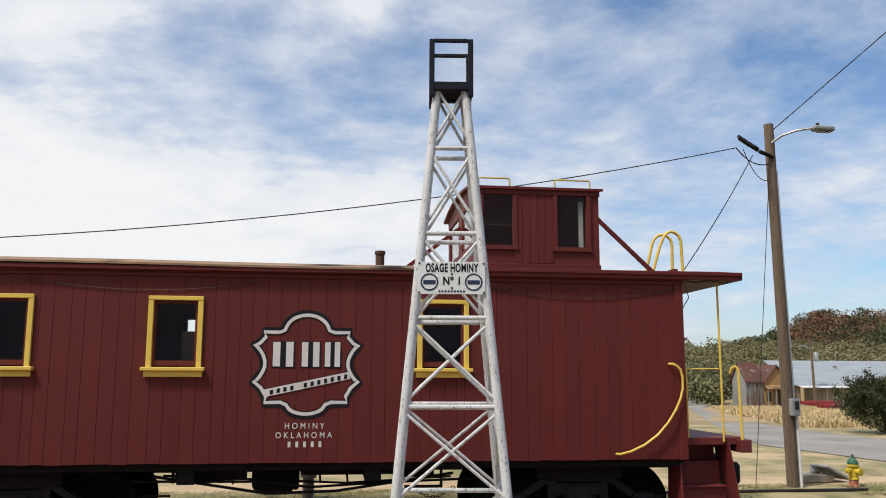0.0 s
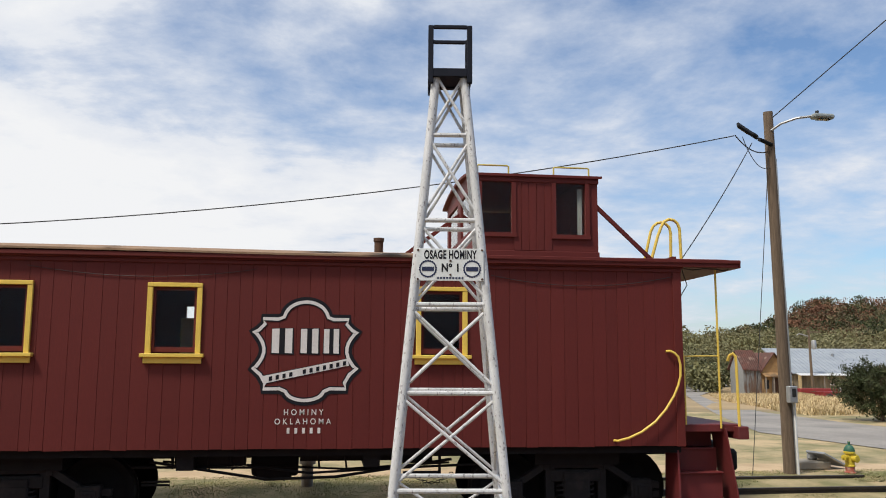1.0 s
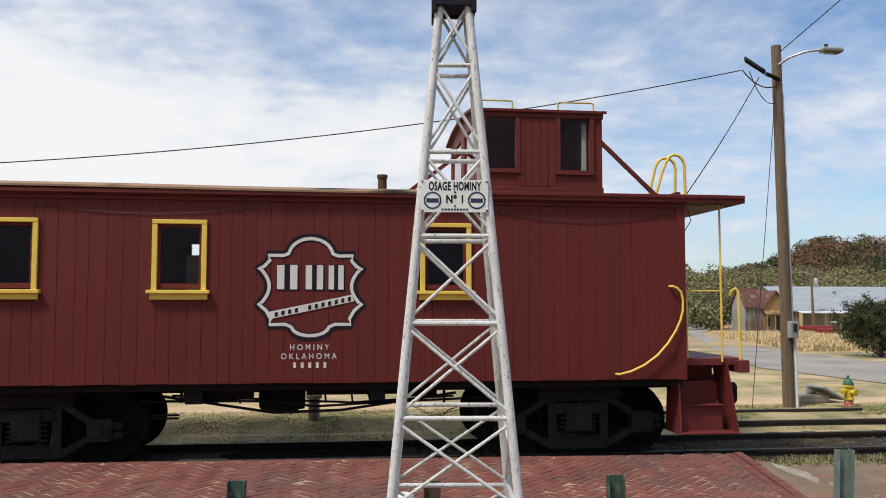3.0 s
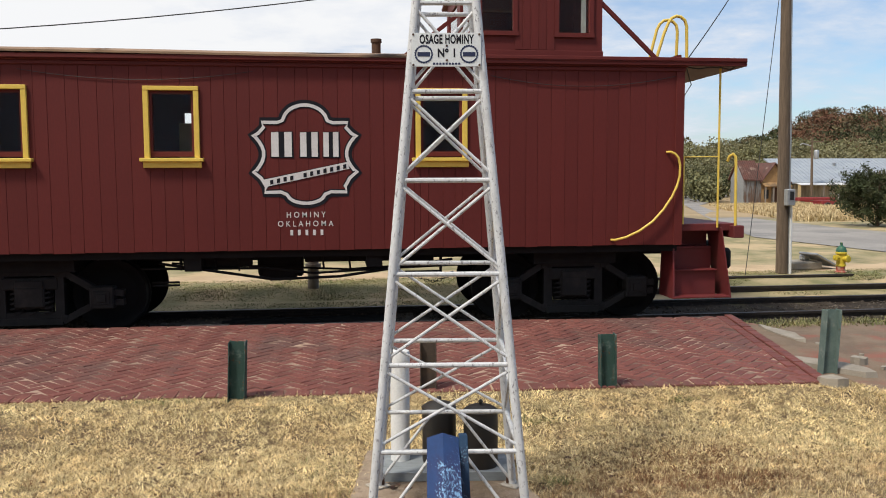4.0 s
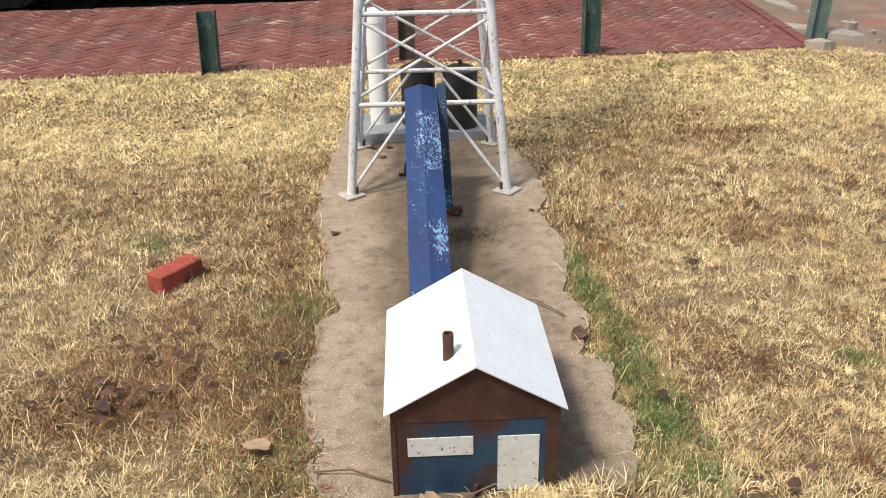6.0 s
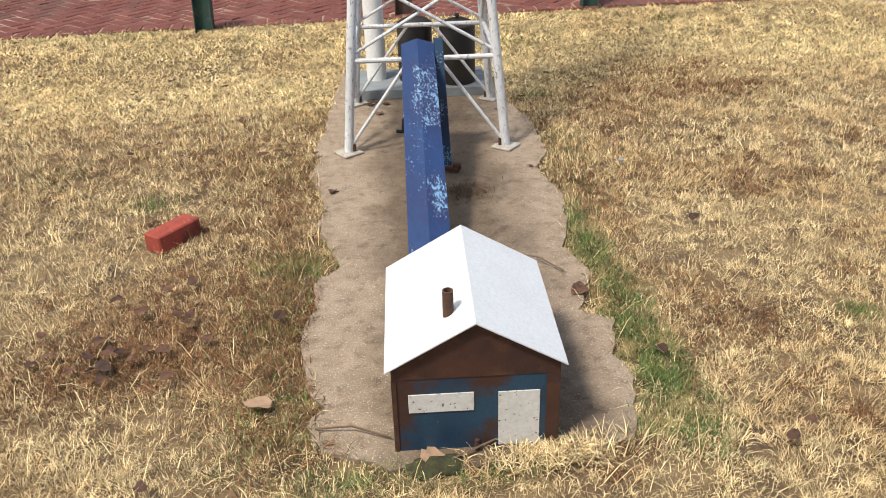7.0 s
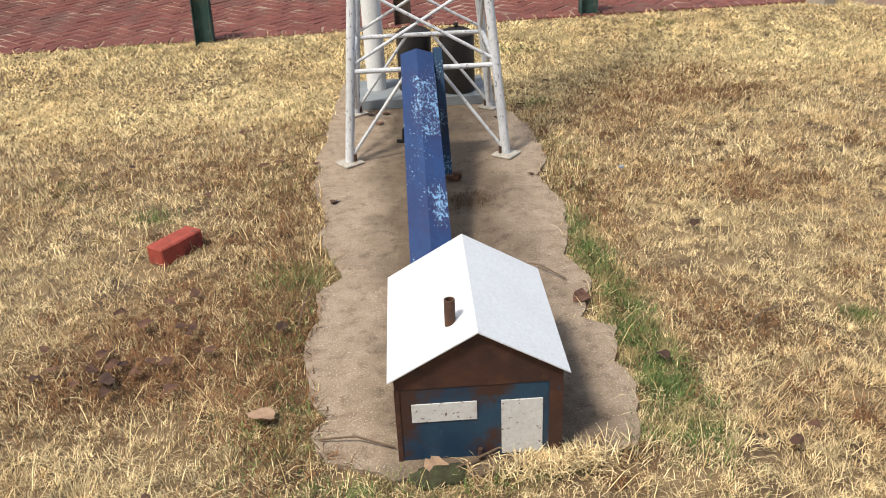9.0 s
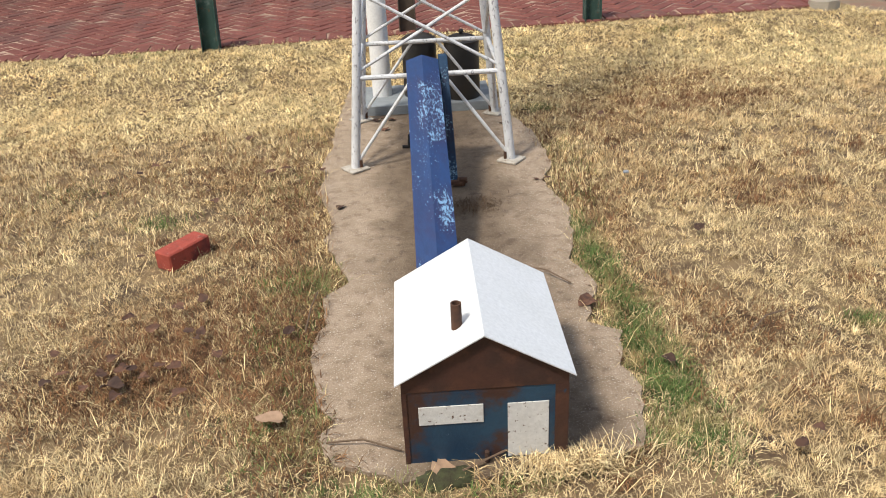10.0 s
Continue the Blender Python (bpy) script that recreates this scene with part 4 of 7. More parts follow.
for i in range(13):
    u = i / 12
    p = Vector((0.65 + 0.45 * u, CY + 0.32, 0.70 - 0.10 * math.sin(math.pi * u)))
    ringp = [(0.024 * math.cos(a), 0, 0.014 * math.sin(a)) for a in (2 * math.pi * k / 8 for k in range(9))]
    mm = Matrix.Translation(p) @ Matrix.Rotation(i * math.pi / 2, 4, "X")
    tube(chain, [mm @ Vector(q) for q in ringp], 0.005, 5, False)
cab("chain", chain, BLACK_IRON, "hanging iron chain")
bm = lathe([(0.0, 0), (0.09, 0.0), (0.11, 0.03), (0.11, 0.22), (0.08, 0.26), (0.0, 0.26)], 14, pose(4.72, MID - 0.35, 0.62, 0, 0, 0))
box(bm, 4.4, 4.85, MID - 0.12, MID + 0.12, 0.70, 0.95, 0.03)
tube(bm, [(4.66, MID - 0.35, 1.08), (4.68, MID - 0.35, 0.86)], 0.03, 8)
cab("coupler", bm, BLACK_IRON, "black iron coupler and air hose")


def truck(cx):
    t = cab("truck", cube(cx - 0.16, cx + 0.16, CY + 0.32, CY + WID - 0.32, 0.38, 0.62, 0.02), GREASE, "black cast steel truck with two wheel sets")
    for y in (CY + 0.36, CY + WID - 0.48):
        # side frame: an arch bar with two triangular openings and a spring window
        bm = bmesh.new()
        outer = [(-1.0, 0.56), (-0.72, 0.60), (-0.38, 0.80), (0.38, 0.80), (0.72, 0.60), (1.0, 0.56), (1.0, 0.40), (0.72, 0.40), (0.36, 0.20), (-0.36, 0.20), (-0.72, 0.40), (-1.0, 0.40)]
        bars = [((-1.0, 0.53), (-0.70, 0.56)), ((-0.70, 0.56), (-0.36, 0.775)), ((-0.36, 0.775), (0.36, 0.775)), ((0.36, 0.775), (0.70, 0.56)), ((0.70, 0.56), (1.0, 0.53)),
                ((-1.0, 0.43), (-0.70, 0.42)), ((-0.70, 0.42), (-0.34, 0.225)), ((-0.34, 0.225), (0.34, 0.225)), ((0.34, 0.225), (0.70, 0.42)), ((0.70, 0.42), (1.0, 0.43)),
                ((-0.31, 0.22), (-0.31, 0.78)), ((0.31, 0.22), (0.31, 0.78))]
        for (xa, za), (xb, zb) in bars:
            me = flat_bar((cx + xa, y + 0.05, za), (cx + xb, y + 0.05, zb), 0.10, 0.075)
            tm = bpy.data.meshes.new("t")
            me.to_mesh(tm)
            me.free()
            bm.from_mesh(tm)
            bpy.data.meshes.remove(tm)
        box(bm, cx - 0.30, cx + 0.30, y + 0.0, y + 0.1, 0.58, 0.72, 0.015)
        box(bm, cx - 0.15, cx + 0.15, y - 0.03, y + 0.0, 0.60, 0.69, 0.01)
        box(bm, cx - 0.30, cx + 0.30, y + 0.02, y + 0.1, 0.25, 0.33, 0.015)
        box(bm, cx - 0.22, cx + 0.22, y + 0.10, y + 0.12, 0.33, 0.58)
        for bx in (-0.36, 0.36):
            box(bm, cx + bx - 0.035, cx + bx + 0.035, y - 0.015, y + 0.0, 0.24, 0.30, 0.006)
            box(bm, cx + bx - 0.035, cx + bx + 0.035, y - 0.015, y + 0.0, 0.72, 0.78, 0.006)
        cab("side_frame", bm, GREASE, parent=t)
        for sx in (-0.77, 0.77):
            bm = cube(cx + sx - 0.13, cx + sx + 0.13, y - 0.05, y + 0.12, 0.36, 0.61, 0.015)
            box(bm, cx + sx - 0.09, cx + sx + 0.09, y - 0.065, y - 0.05, 0.41, 0.56, 0.006)
            box(bm, cx + sx - 0.05, cx + sx + 0.05, y - 0.08, y - 0.065, 0.44, 0.53, 0.004)
            cab("journal_box", bm, GREASE, parent=t)
        for k in range(3):
            sp = []
            for i in range(41):
                a = i / 40 * 2 * math.pi * 5
                sp.append((cx - 0.16 + 0.16 * k + 0.06 * math.cos(a), y + 0.06 + 0.06 * math.sin(a), 0.28 + 0.28 * i / 40))
            cab("spring", rod(sp, 0.014, 5), GREASE, parent=t)
    # brake beams and bolster, made solid to stop light showing through the truck
    cab("brake_beam", box(cube(cx - 0.32, cx - 0.22, CY + 0.5, CY + WID - 0.5, 0.22, 0.62), cx + 0.22, cx + 0.32, CY + 0.5, CY + WID - 0.5, 0.22, 0.62), BLACK_IRON, parent=t)
    cab("bolster", cube(cx - 0.5, cx + 0.5, CY + 0.3, CY + WID - 0.3, 0.78, 0.94), BLACK_IRON, parent=t)
    for sx in (-0.77, 0.77):
        for y, f in ((MID - 0.6, -1), (MID + 0.6, 1)):
            prof = [(0.0, -0.05), (0.10, -0.06), (0.12, -0.02), (0.30, 0.0), (0.345, -0.03), (0.41, -0.04), (0.413, 0.06), (0.435, 0.065), (0.435, 0.085), (0.1, 0.085), (0.0, 0.085)]
            cab("wheel", lathe(prof, 40, pose(cx + sx, y, RAIL + 0.411, 90 * -f * -1, 0, 0)), BLACK_IRON, parent=t)
        cab("axle", rod([(cx + sx, CY + 0.33, RAIL + 0.411), (cx + sx, CY + WID - 0.33, RAIL + 0.411)], 0.07, 12), BLACK_IRON, parent=t)


truck(2.57)
truck(-3.605)
# plain dark pan added to block light and keep the space under the floor dark
cab("under_pan", cube(X0, X1, CY + 0.22, CY + WID - 0.22, 0.94, 1.0), BLACK_IRON)

# painted emblem: shield outline, three block capitals as plain bars, banner
EM = Vector((-0.556, CY - 0.004, 2.055))


def shield(s):
    half = []
    # upper lobe, corner, waist, lower corner, lower lobe on the right half
    for k in range(9):
        a = math.radians(90 - 10 * k)
        half.append((0.275 * math.cos(a) * 0.98, 0.36 + 0.215 * math.sin(a)))
    half += [(0.30, 0.385), (0.475, 0.385)]
    for k in (2.5, 4.5, 6):
        u = k / 6
        half.append((0.475 + 0.12 * u - 0.055 * math.sin(math.pi * u), 0.385 - 0.17 * u))
    for k in range(1, 10):
        u = k / 9
        half.append((0.595 - 0.115 * math.sin(math.pi * u), 0.215 - 0.405 * u))
    for k in (2, 4, 6):
        u = k / 6
        half.append((0.595 - 0.14 * u - 0.05 * math.sin(math.pi * u), -0.19 - 0.245 * u))
    half.append((0.275, -0.435))
    for k in range(9):
        a = math.radians(10 + 10 * k)
        half.append((0.23 * math.cos(a), -0.435 - 0.125 * math.sin(a)))
    full = half + [(-x, z) for x, z in half[::-1] if abs(x) > 0.001]
    out = []
    n = len(full)
    for i in range(n):
        (x0, z0), (x1, z1) = full[i - 1], full[(i + 1) % n]
        d = math.hypot(x1 - x0, z1 - z0) or 1
        nx, nz = (z1 - z0) / d, -(x1 - x0) / d
        out.append((full[i][0] + nx * s, full[i][1] + nz * s))
    return out


def band(outer, inner, y0, y1):
    bm = bmesh.new()
    k = len(outer)
    rings = [[bm.verts.new((x, y, z)) for x, z in o] for o, y in ((outer, y0), (inner, y0), (outer, y1), (inner, y1))]
    a, b, c, d = rings
    for i in range(k):
        j = (i + 1) % k
        bm.faces.new((a[i], a[j], b[j], b[i]))
        bm.faces.new((a[i], c[i], c[j], a[j]))
        bm.faces.new((b[i], b[j], d[j], d[i]))
    bm.transform(Matrix.Translation(EM))
    return bm


emblem = cab("emblem", band(shield(-0.022), shield(0.066), -0.0005, 0.004), INK, "black-edged white shield emblem with banner")
cab("outline", band(shield(0.016), shield(0.052), -0.003, 0.004), LETTER, parent=emblem, smooth=False)


def poly_bar(name, pts, y, mat):
    bm = bmesh.new()
    prism(bm, pts, 0.004)
    bm.transform(Matrix.Translation(EM + Vector((0, y, 0))))
    return cab(name, bm, mat, parent=emblem, smooth=False)


for x0, x1 in ((-0.365, -0.145), (-0.055, 0.135), (0.195, 0.36)):
    poly_bar("bar_shadow", [(x0 - 0.012, -0.03), (x1 + 0.02, -0.035), (x1 + 0.012, 0.255), (x0, 0.252)], -0.001, INK)
    w = (x1 - x0) * 0.36
    poly_bar("letter_bar", [(x0, -0.018), (x0 + w, -0.019), (x0 + w, 0.247), (x0, 0.245)], -0.004, LETTER)
    poly_bar("letter_bar", [(x1 - w, -0.019), (x1, -0.02), (x1, 0.25), (x1 - w, 0.248)], -0.004, LETTER)
poly_bar("banner_edge", [(-0.45, -0.36), (0.50, -0.14), (0.515, -0.06), (-0.47, -0.262)], -0.001, INK)
poly_bar("banner", [(-0.41, -0.34), (0.475, -0.15), (0.455, -0.075), (-0.46, -0.268)], -0.0045, LETTER)
for i in range(12):
    if i == 4:
        continue
    u = -0.385 + i * 0.072
    z = -0.305 + (u + 0.4) * 0.211
    poly_bar("banner_bar", [(u, z - 0.018), (u + 0.034, z - 0.011), (u + 0.034, z + 0.036), (u, z + 0.029)], -0.008, INK)
FACE = INV @ pose(0, CY - 0.0035, 0, 90, 0, 0)
letters("lettering", "HOMINY", 0.088, INV @ pose(-0.562, CY - 0.003, 1.40, 90, 0, 0), LETTER, caboose, 0.001, 1.62, stretch=0.88, bold=0.0008)
letters("lettering", "OKLAHOMA", 0.088, INV @ pose(-0.567, CY - 0.003, 1.302, 90, 0, 0), LETTER, caboose, 0.001, 1.62, stretch=0.88, bold=0.0008)
for i in range(5):
    x = -0.735 + i * 0.082
    cab("code_bar", cube(x, x + 0.03, CY - 0.004, CY - 0.002, 1.178, 1.238), LETTER, smooth=False)

# unseen plain wall added behind the viewer so the panes reflect a dim blue-grey
tagged(part("wall_south", cube(-45, 45, -24.4, -24.0, -0.3, 12.0), surface("reflection_wall_grey", (0.30, 0.33, 0.39), (0.24, 0.265, 0.32), 0.4, 0.9, 0.2)), "unseen plain grey wall added for the window panes to reflect", "wall", kind="structure")

# ---- track ----
def rail_line(name, y, z, x0, x1, label):
    prof = [(-0.065, 0), (0.065, 0), (0.065, 0.012), (0.012, 0.03), (0.012, 0.10), (0.035, 0.11), (0.035, 0.14), (-0.035, 0.14), (-0.035, 0.11), (-0.012, 0.10), (-0.012, 0.03), (-0.065, 0.012)]
    bm = bmesh.new()
    prism(bm, prof, x1 - x0)
    bm.transform(Matrix(((0, 1, 0, x0), (1, 0, 0, y), (0, 0, 1, z - 0.14), (0, 0, 0, 1))))
    return tagged(part(name, bm, RAIL_STEEL), label, "rail", "rails")


rail_line("rail", MID - 0.6, RAIL, -40, 60, "rusty brown steel rail under the caboose")
rail_line("rail", MID + 0.6, RAIL, -40, 60, "rusty brown steel rail under the caboose")
rail_line("rail", 11.35, 0.10, 2.6, 60, "rusty steel rail lying in the grass beyond")
rail_line("rail", 12.15, 0.16, 3.0, 8.35, "rusty rail stub ending by the hydrant")
tie = thing("railroad_tie", (0, MID, -0.09), 0, "dark oily timber tie half sunk in ballast", "tie", "ties")
part("beam", cube(-0.11, 0.11, -1.2, 1.2, -0.06, 0.075, 0.012), BALLAST, tie)
for i in range(1, 27):
    copy_thing(tie, pose(-6.5 + i * 0.55, MID + 0.03 * math.sin(i * 5), -0.09 + 0.006 * math.sin(i * 3)))
for i, (x0, x1, y0, z) in enumerate(((-1.6, 0.45, 9.40, 0.025), (-1.5, 0.5, 9.52, 0.03), (-1.65, 0.4, 9.64, 0.025), (-1.55, 0.45, 9.76, 0.03))):
    bm = rod([(x0, y0, z), (x1, y0 + 0.03, z)], 0.028, 8)
    tagged(part("pipe", bm, BLACK_IRON), "dark steel pipe lying beside the rail", "pipe", "pipes")
tagged(part("plank", cube(-2.05, -1.5, 8.98, 9.14, 0.0, 0.10, 0.01), TIMBER), "short grey plank beside the rail", "plank")

# ---- oil derrick model ----
TZ = [0.457, 0.8845, 1.333, 1.7965, 2.237, 2.675, 3.14]
derrick = thing("oil_derrick", (0.3433, 3.4954, 0), -6.05, "white-painted tubular steel oil derrick model on a concrete pad", "derrick")
half = lambda z: 0.3965 - 0.0925 * z
ZT = 3.50
for sx in (-1, 1):
    for sy in (-1, 1):
        leg = part("leg", rod([(sx * half(z), sy * half(z), z) for z in (0.008, 0.9, 1.8, 2.7, ZT)], 0.0228, 14), WHITE_PAINT, derrick)
        bm = cube(-0.055, 0.055, -0.055, 0.055, 0.0, 0.012, 0.003)
        bm.transform(pose(sx * half(0), sy * half(0), 0.001, 0, 0, 45 + 8 * sx))
        part("foot_plate", bm, FOOT_WHITE, leg)
        bm = rod([(sx * half(0) + 0.03 * sx * -1, sy * half(0), 0.012), (sx * half(0) - 0.03 * sx, sy * half(0), 0.05)], 0.009, 8)
        part("bolt", bm, RUST, leg)


def corner(face, s, z):
    h = half(z)
    a = {"front": (s * h, -h), "back": (s * h, h), "left": (-h, s * h), "right": (h, s * h)}[face]
    return (a[0], a[1], z)


for face in ("front", "back", "left", "right"):
    for z in TZ:
        part("bar", rod([corner(face, -1, z), corner(face, 1, z)], 0.0125, 10), WHITE_PAINT, derrick)
    for za, zb in zip(TZ, TZ[1:] + [ZT]):
        for s in (-1, 1):
            off = 0.006 * s
            a, b = Vector(corner(face, -s, za + 0.025)), Vector(corner(face, s, zb - 0.025))
            n = Vector({"front": (0, off, 0), "back": (0, off, 0), "left": (off, 0, 0), "right": (off, 0, 0)}[face])
            part("diagonal", rod([a + n, b + n], 0.0085, 8), WHITE_PAINT, derrick)
    for s in (-1, 1):
        a, b = Vector(corner(face, s, 0.02)), Vector(corner(face, s * 0.19, TZ[0]))
        b = Vector([c for c in b])
        if face in ("front", "back"):
            b = Vector((s * 0.07, a.y * half(TZ[0]) / half(0.02), TZ[0]))
        else:
            b = Vector((a.x * half(TZ[0]) / half(0.02), s * 0.07, TZ[0]))
        part("strut", rod([a, b], 0.0085, 8), WHITE_PAINT, derrick)

# crown frame
crown = thing("crown_block", (0.3433, 3.4954, 3.47), -6.05, "dark blue-black steel crown frame on top of the derrick", "frame")
C = 0.118
for sx in (-1, 1):
    for sy in (-1, 1):
        bm = cube(-0.014, 0.014, -0.014, 0.014, -0.045, 0.275, 0.003)
        bm.transform(pose(sx * (C - 0.014), sy * (C - 0.014), 0))
        part("post", bm, CROWN_BLACK, crown)
for z0, z1, t in ((-0.01, 0.035, 0.03), (0.258, 0.276, 0.02)):
    for sx in (-1, 1):
        part("rail", cube(-C + 0.028, C - 0.028, min(sx * C, sx * (C - t)), max(sx * C, sx * (C - t)), z0, z1, 0.002), CROWN_BLACK, crown)
        part("rail", cube(min(sx * C, sx * (C - t)), max(sx * C, sx * (C - t)), -C + 0.028, C - 0.028, z0, z1, 0.002), CROWN_BLACK, crown)
part("deck", cube(-C + 0.032, C - 0.032, -C + 0.032, C - 0.032, 0.0, 0.01), CROWN_BLACK, crown)
bm = lathe([(0.0, -0.02), (0.03, -0.02), (0.022, 0.0), (0.03, 0.02), (0.0, 0.02)], 16, pose(0, 0, 0.03, 0, 90, 0))
part("pulley", bm, RUST, crown)

# sign
sign = thing("well_sign", (0.3245, 3.316, 2.4375), -6.05, "white enamel well sign with black lettering bolted to the derrick", "sign", tilt=(-4.0, 0))
SW, SH = 0.171, 0.083
bm = cube(-SW, SW, -0.003, 0.003, -SH, SH, 0.001)
bmesh.ops.translate(bm, verts=bm.verts, vec=(0, -0.018, 0))
plate = part("plate", bm, SIGN_WHITE, sign)
letters("lettering", "OSAGE HOMINY", 0.060, pose(0.001, -0.0215, 0.049, 90, 0, 0), INK, plate, 0.0008, 1.1, stretch=0.555, bold=0.0022)
letters("lettering", "Nº 1", 0.056, pose(0.003, -0.0215, -0.018, 90, 0, 0), INK, plate, 0.0008, 1.1, stretch=0.82, bold=0.0022)
for sx in (-1, 1):
    ringb = bmesh.new()
    k = 44
    for r0, r1 in ((0.037, 0.047),):
        vs = []
        for i in range(k):
            a = 2 * math.pi * i / k
            rr = r1 if i % 2 else r1 - 0.004
            vs.append((ringb.verts.new((rr * math.cos(a), 0, rr * math.sin(a))), ringb.verts.new((r0 * math.cos(a), 0, r0 * math.sin(a)))))
        for i in range(k):
            ringb.faces.new((vs[i][0], vs[(i + 1) % k][0], vs[(i + 1) % k][1], vs[i][1]))
    bmesh.ops.translate(ringb, verts=ringb.verts, vec=(sx * 0.112, -0.0225, -0.022))
    part("ring", ringb, NAVY, plate, smooth=False)
    part("word_bar", cube(sx * 0.112 - 0.031, sx * 0.112 + 0.031, -0.0228, -0.0212, -0.033, -0.012), NAVY, plate, smooth=False)
for i in range(9):
    x = -0.066 + i * 0.0155
    part("small_bar", cube(x, x + 0.010, -0.0224, -0.0212, -0.074, -0.064), NAVY, plate, smooth=False)
for x, z in ((-0.163, 0.075), (0.163, 0.075), (-0.163, -0.075), (0.163, -0.075), (0.002, 0.0195), (0.002, -0.052)):
    part("bolt", lathe([(0.0, 0), (0.006, 0), (0.005, 0.004), (0, 0.005)], 8, pose(x, -0.021, z, 90, 0, 0)), RUST, plate)

# ---- model engine house ----
house = thing("engine_house_model", (0.1525, 1.1371, 0.0), -6.007, "small blue and rust-brown metal engine house model with a white roof", "model house")
HW, HL, HE, HZ, HWW = 0.2354, 0.2756, 0.273, 0.4101, 0.2195
SL = (HZ - HE) / HW
for s in (-1, 1):
    a = cube(min(s * HWW, s * (HWW - 0.004)), max(s * HWW, s * (HWW - 0.004)), -HL + 0.022, HL - 0.022, 0.0, HE)
    part("side_wall", a, HOUSE_BLUE, house)
    y = s * (HL - 0.0195)
    part("end_wall", cube(-HWW, HWW, min(y, y - s * 0.003), max(y, y - s * 0.003), 0.0, 0.236), HOUSE_BLUE, house)
    gb = bmesh.new()
    prism(gb, [(-HWW, 0.2365), (HWW, 0.2365), (HWW, HZ - 0.006 - HWW * SL), (0, HZ - 0.006), (-HWW, HZ - 0.006 - HWW * SL)], 0.004)
    bmesh.ops.translate(gb, verts=gb.verts, vec=(0, y - (0.0025 if s < 0 else 0.0015), 0))
    part("gable", gb, HOUSE_BROWN, house, "rust-brown gable plate")
    rb = bmesh.new()
    prism(rb, [(0, HZ), (s * HW, HE), (s * HW, HE - 0.004), (0, HZ - 0.004)], 2 * HL)
    bmesh.ops.translate(rb, verts=rb.verts, vec=(0, -HL, 0))
    part("roof_slope", rb, WHITE_SHEET, house, "plain white sheet roof", smooth=False)
fy = -HL + 0.0195
part("trim_left", cube(-HWW - 0.001, -HWW + 0.012, fy - 0.003, fy, 0.0, 0.236), HOUSE_BROWN, house)
part("trim_right", cube(HWW - 0.035, HWW + 0.001, fy - 0.003, fy, 0.0, 0.236), HOUSE_BROWN, house)
part("window_plate", cube(-0.178, -0.006, fy - 0.0035, fy, 0.128, 0.187, 0.001), SPOTTED_WHITE, house, "white rust-spotted window plate")
part("door_plate", cube(0.058, 0.168, fy - 0.0035, fy, 0.006, 0.184, 0.001), SPOTTED_WHITE, house, "white rust-spotted door plate")
part("latch", rod([(0.0, fy - 0.012, 0.0), (0.0, fy - 0.012, 0.035)], 0.007, 8), RUST, house)
pb = bmesh.new()
tube(pb, [(-0.0635, -0.166, 0.36), (-0.0635, -0.166, 0.444)], 0.0145, 14, False)
tube(pb, [(-0.0635, -0.166, 0.444), (-0.0635, -0.166, 0.37)], 0.0105, 14, False)
rims = [[pb.verts.new((-0.0635 + r * math.cos(k * math.pi / 7), -0.166 + r * math.sin(k * math.pi / 7), 0.444)) for k in range(14)] for r in (0.0105, 0.0145)]
for k in range(14):
    pb.faces.new((rims[0][k], rims[1][k], rims[1][(k + 1) % 14], rims[0][(k + 1) % 14]))
part("stack", pb, RUST, house, "rusty exhaust pipe")

# ---- walking beam ----
beam = thing("walking_beam", (0.10, 1.50, 0.0), 0, "flaking blue steel walking beam sloping down behind the engine house", "beam")
A, B = Vector((0.098, 1.47, 0.058)), Vector((0.2735, 3.12, 0.562))
d = (B - A).normalized()
right = d.cross(Vector((0, 0, 1))).normalized()
up = right.cross(d)
bm = bmesh.new()
sec = [(-0.078, -0.028), (0, 0.0), (0.078, -0.028), (0.078, -0.085), (0.07, -0.085), (0.07, -0.034), (0, -0.008), (-0.07, -0.034), (-0.07, -0.085), (-0.078, -0.085)]
r0 = [bm.verts.new(A + right * x + up * z) for x, z in sec]
r1 = [bm.verts.new(B + right * x + up * z) for x, z in sec]
for i in range(10):
    bm.faces.new((r0[i], r0[(i + 1) % 10], r1[(i + 1) % 10], r1[i]))
for r in (r0[::-1], r1):
    for q in ((0, 1, 6, 7), (1, 2, 5, 6), (2, 3, 4, 5), (0, 7, 8, 9)):
        bm.faces.new([r[i] for i in q])
part("channel", bm, BLUE, beam, local=False, smooth=False)
bm = cube(-0.02, 0.02, -0.02, 0.02, 0, 0.57, 0.003)
bm.transform(Matrix.Translation((0.365, 3.06, 0.0)))
for v in bm.verts:
    if v.co.z < 0.1:
        v.co.y -= 0.19
post = part("samson_post", bm, DARK_BLUE, beam, "dark blue upright post", local=False)
bm = cube(0.30, 0.34, 2.86, 2.94, 0.0, 0.40, 0.003)
part("inner_post", bm, DARK_BLUE, beam, local=False)
bm = rod([(0.36, 2.80, 0.012), (0.40, 2.78, 0.012), (0.405, 2.76, 0.05), (0.37, 2.75, 0.055)], 0.01, 8)
tube(bm, [(0.33, 2.80, 0.02), (0.42, 2.80, 0.02)], 0.012, 8)
part("hinge", bm, RUST, beam, local=False)
bm = rod([(0.20, 2.66, 0.33), (0.155, 2.66, 0.33), (0.145, 2.66, 0.325), (0.14, 2.655, 0.27)], 0.008, 8)
tube(bm, [(0.142, 2.655, 0.272), (0.11, 2.655, 0.275)], 0.008, 8)
part("crank_handle", bm, BLACK_IRON, beam, "small black crank handle", local=False)

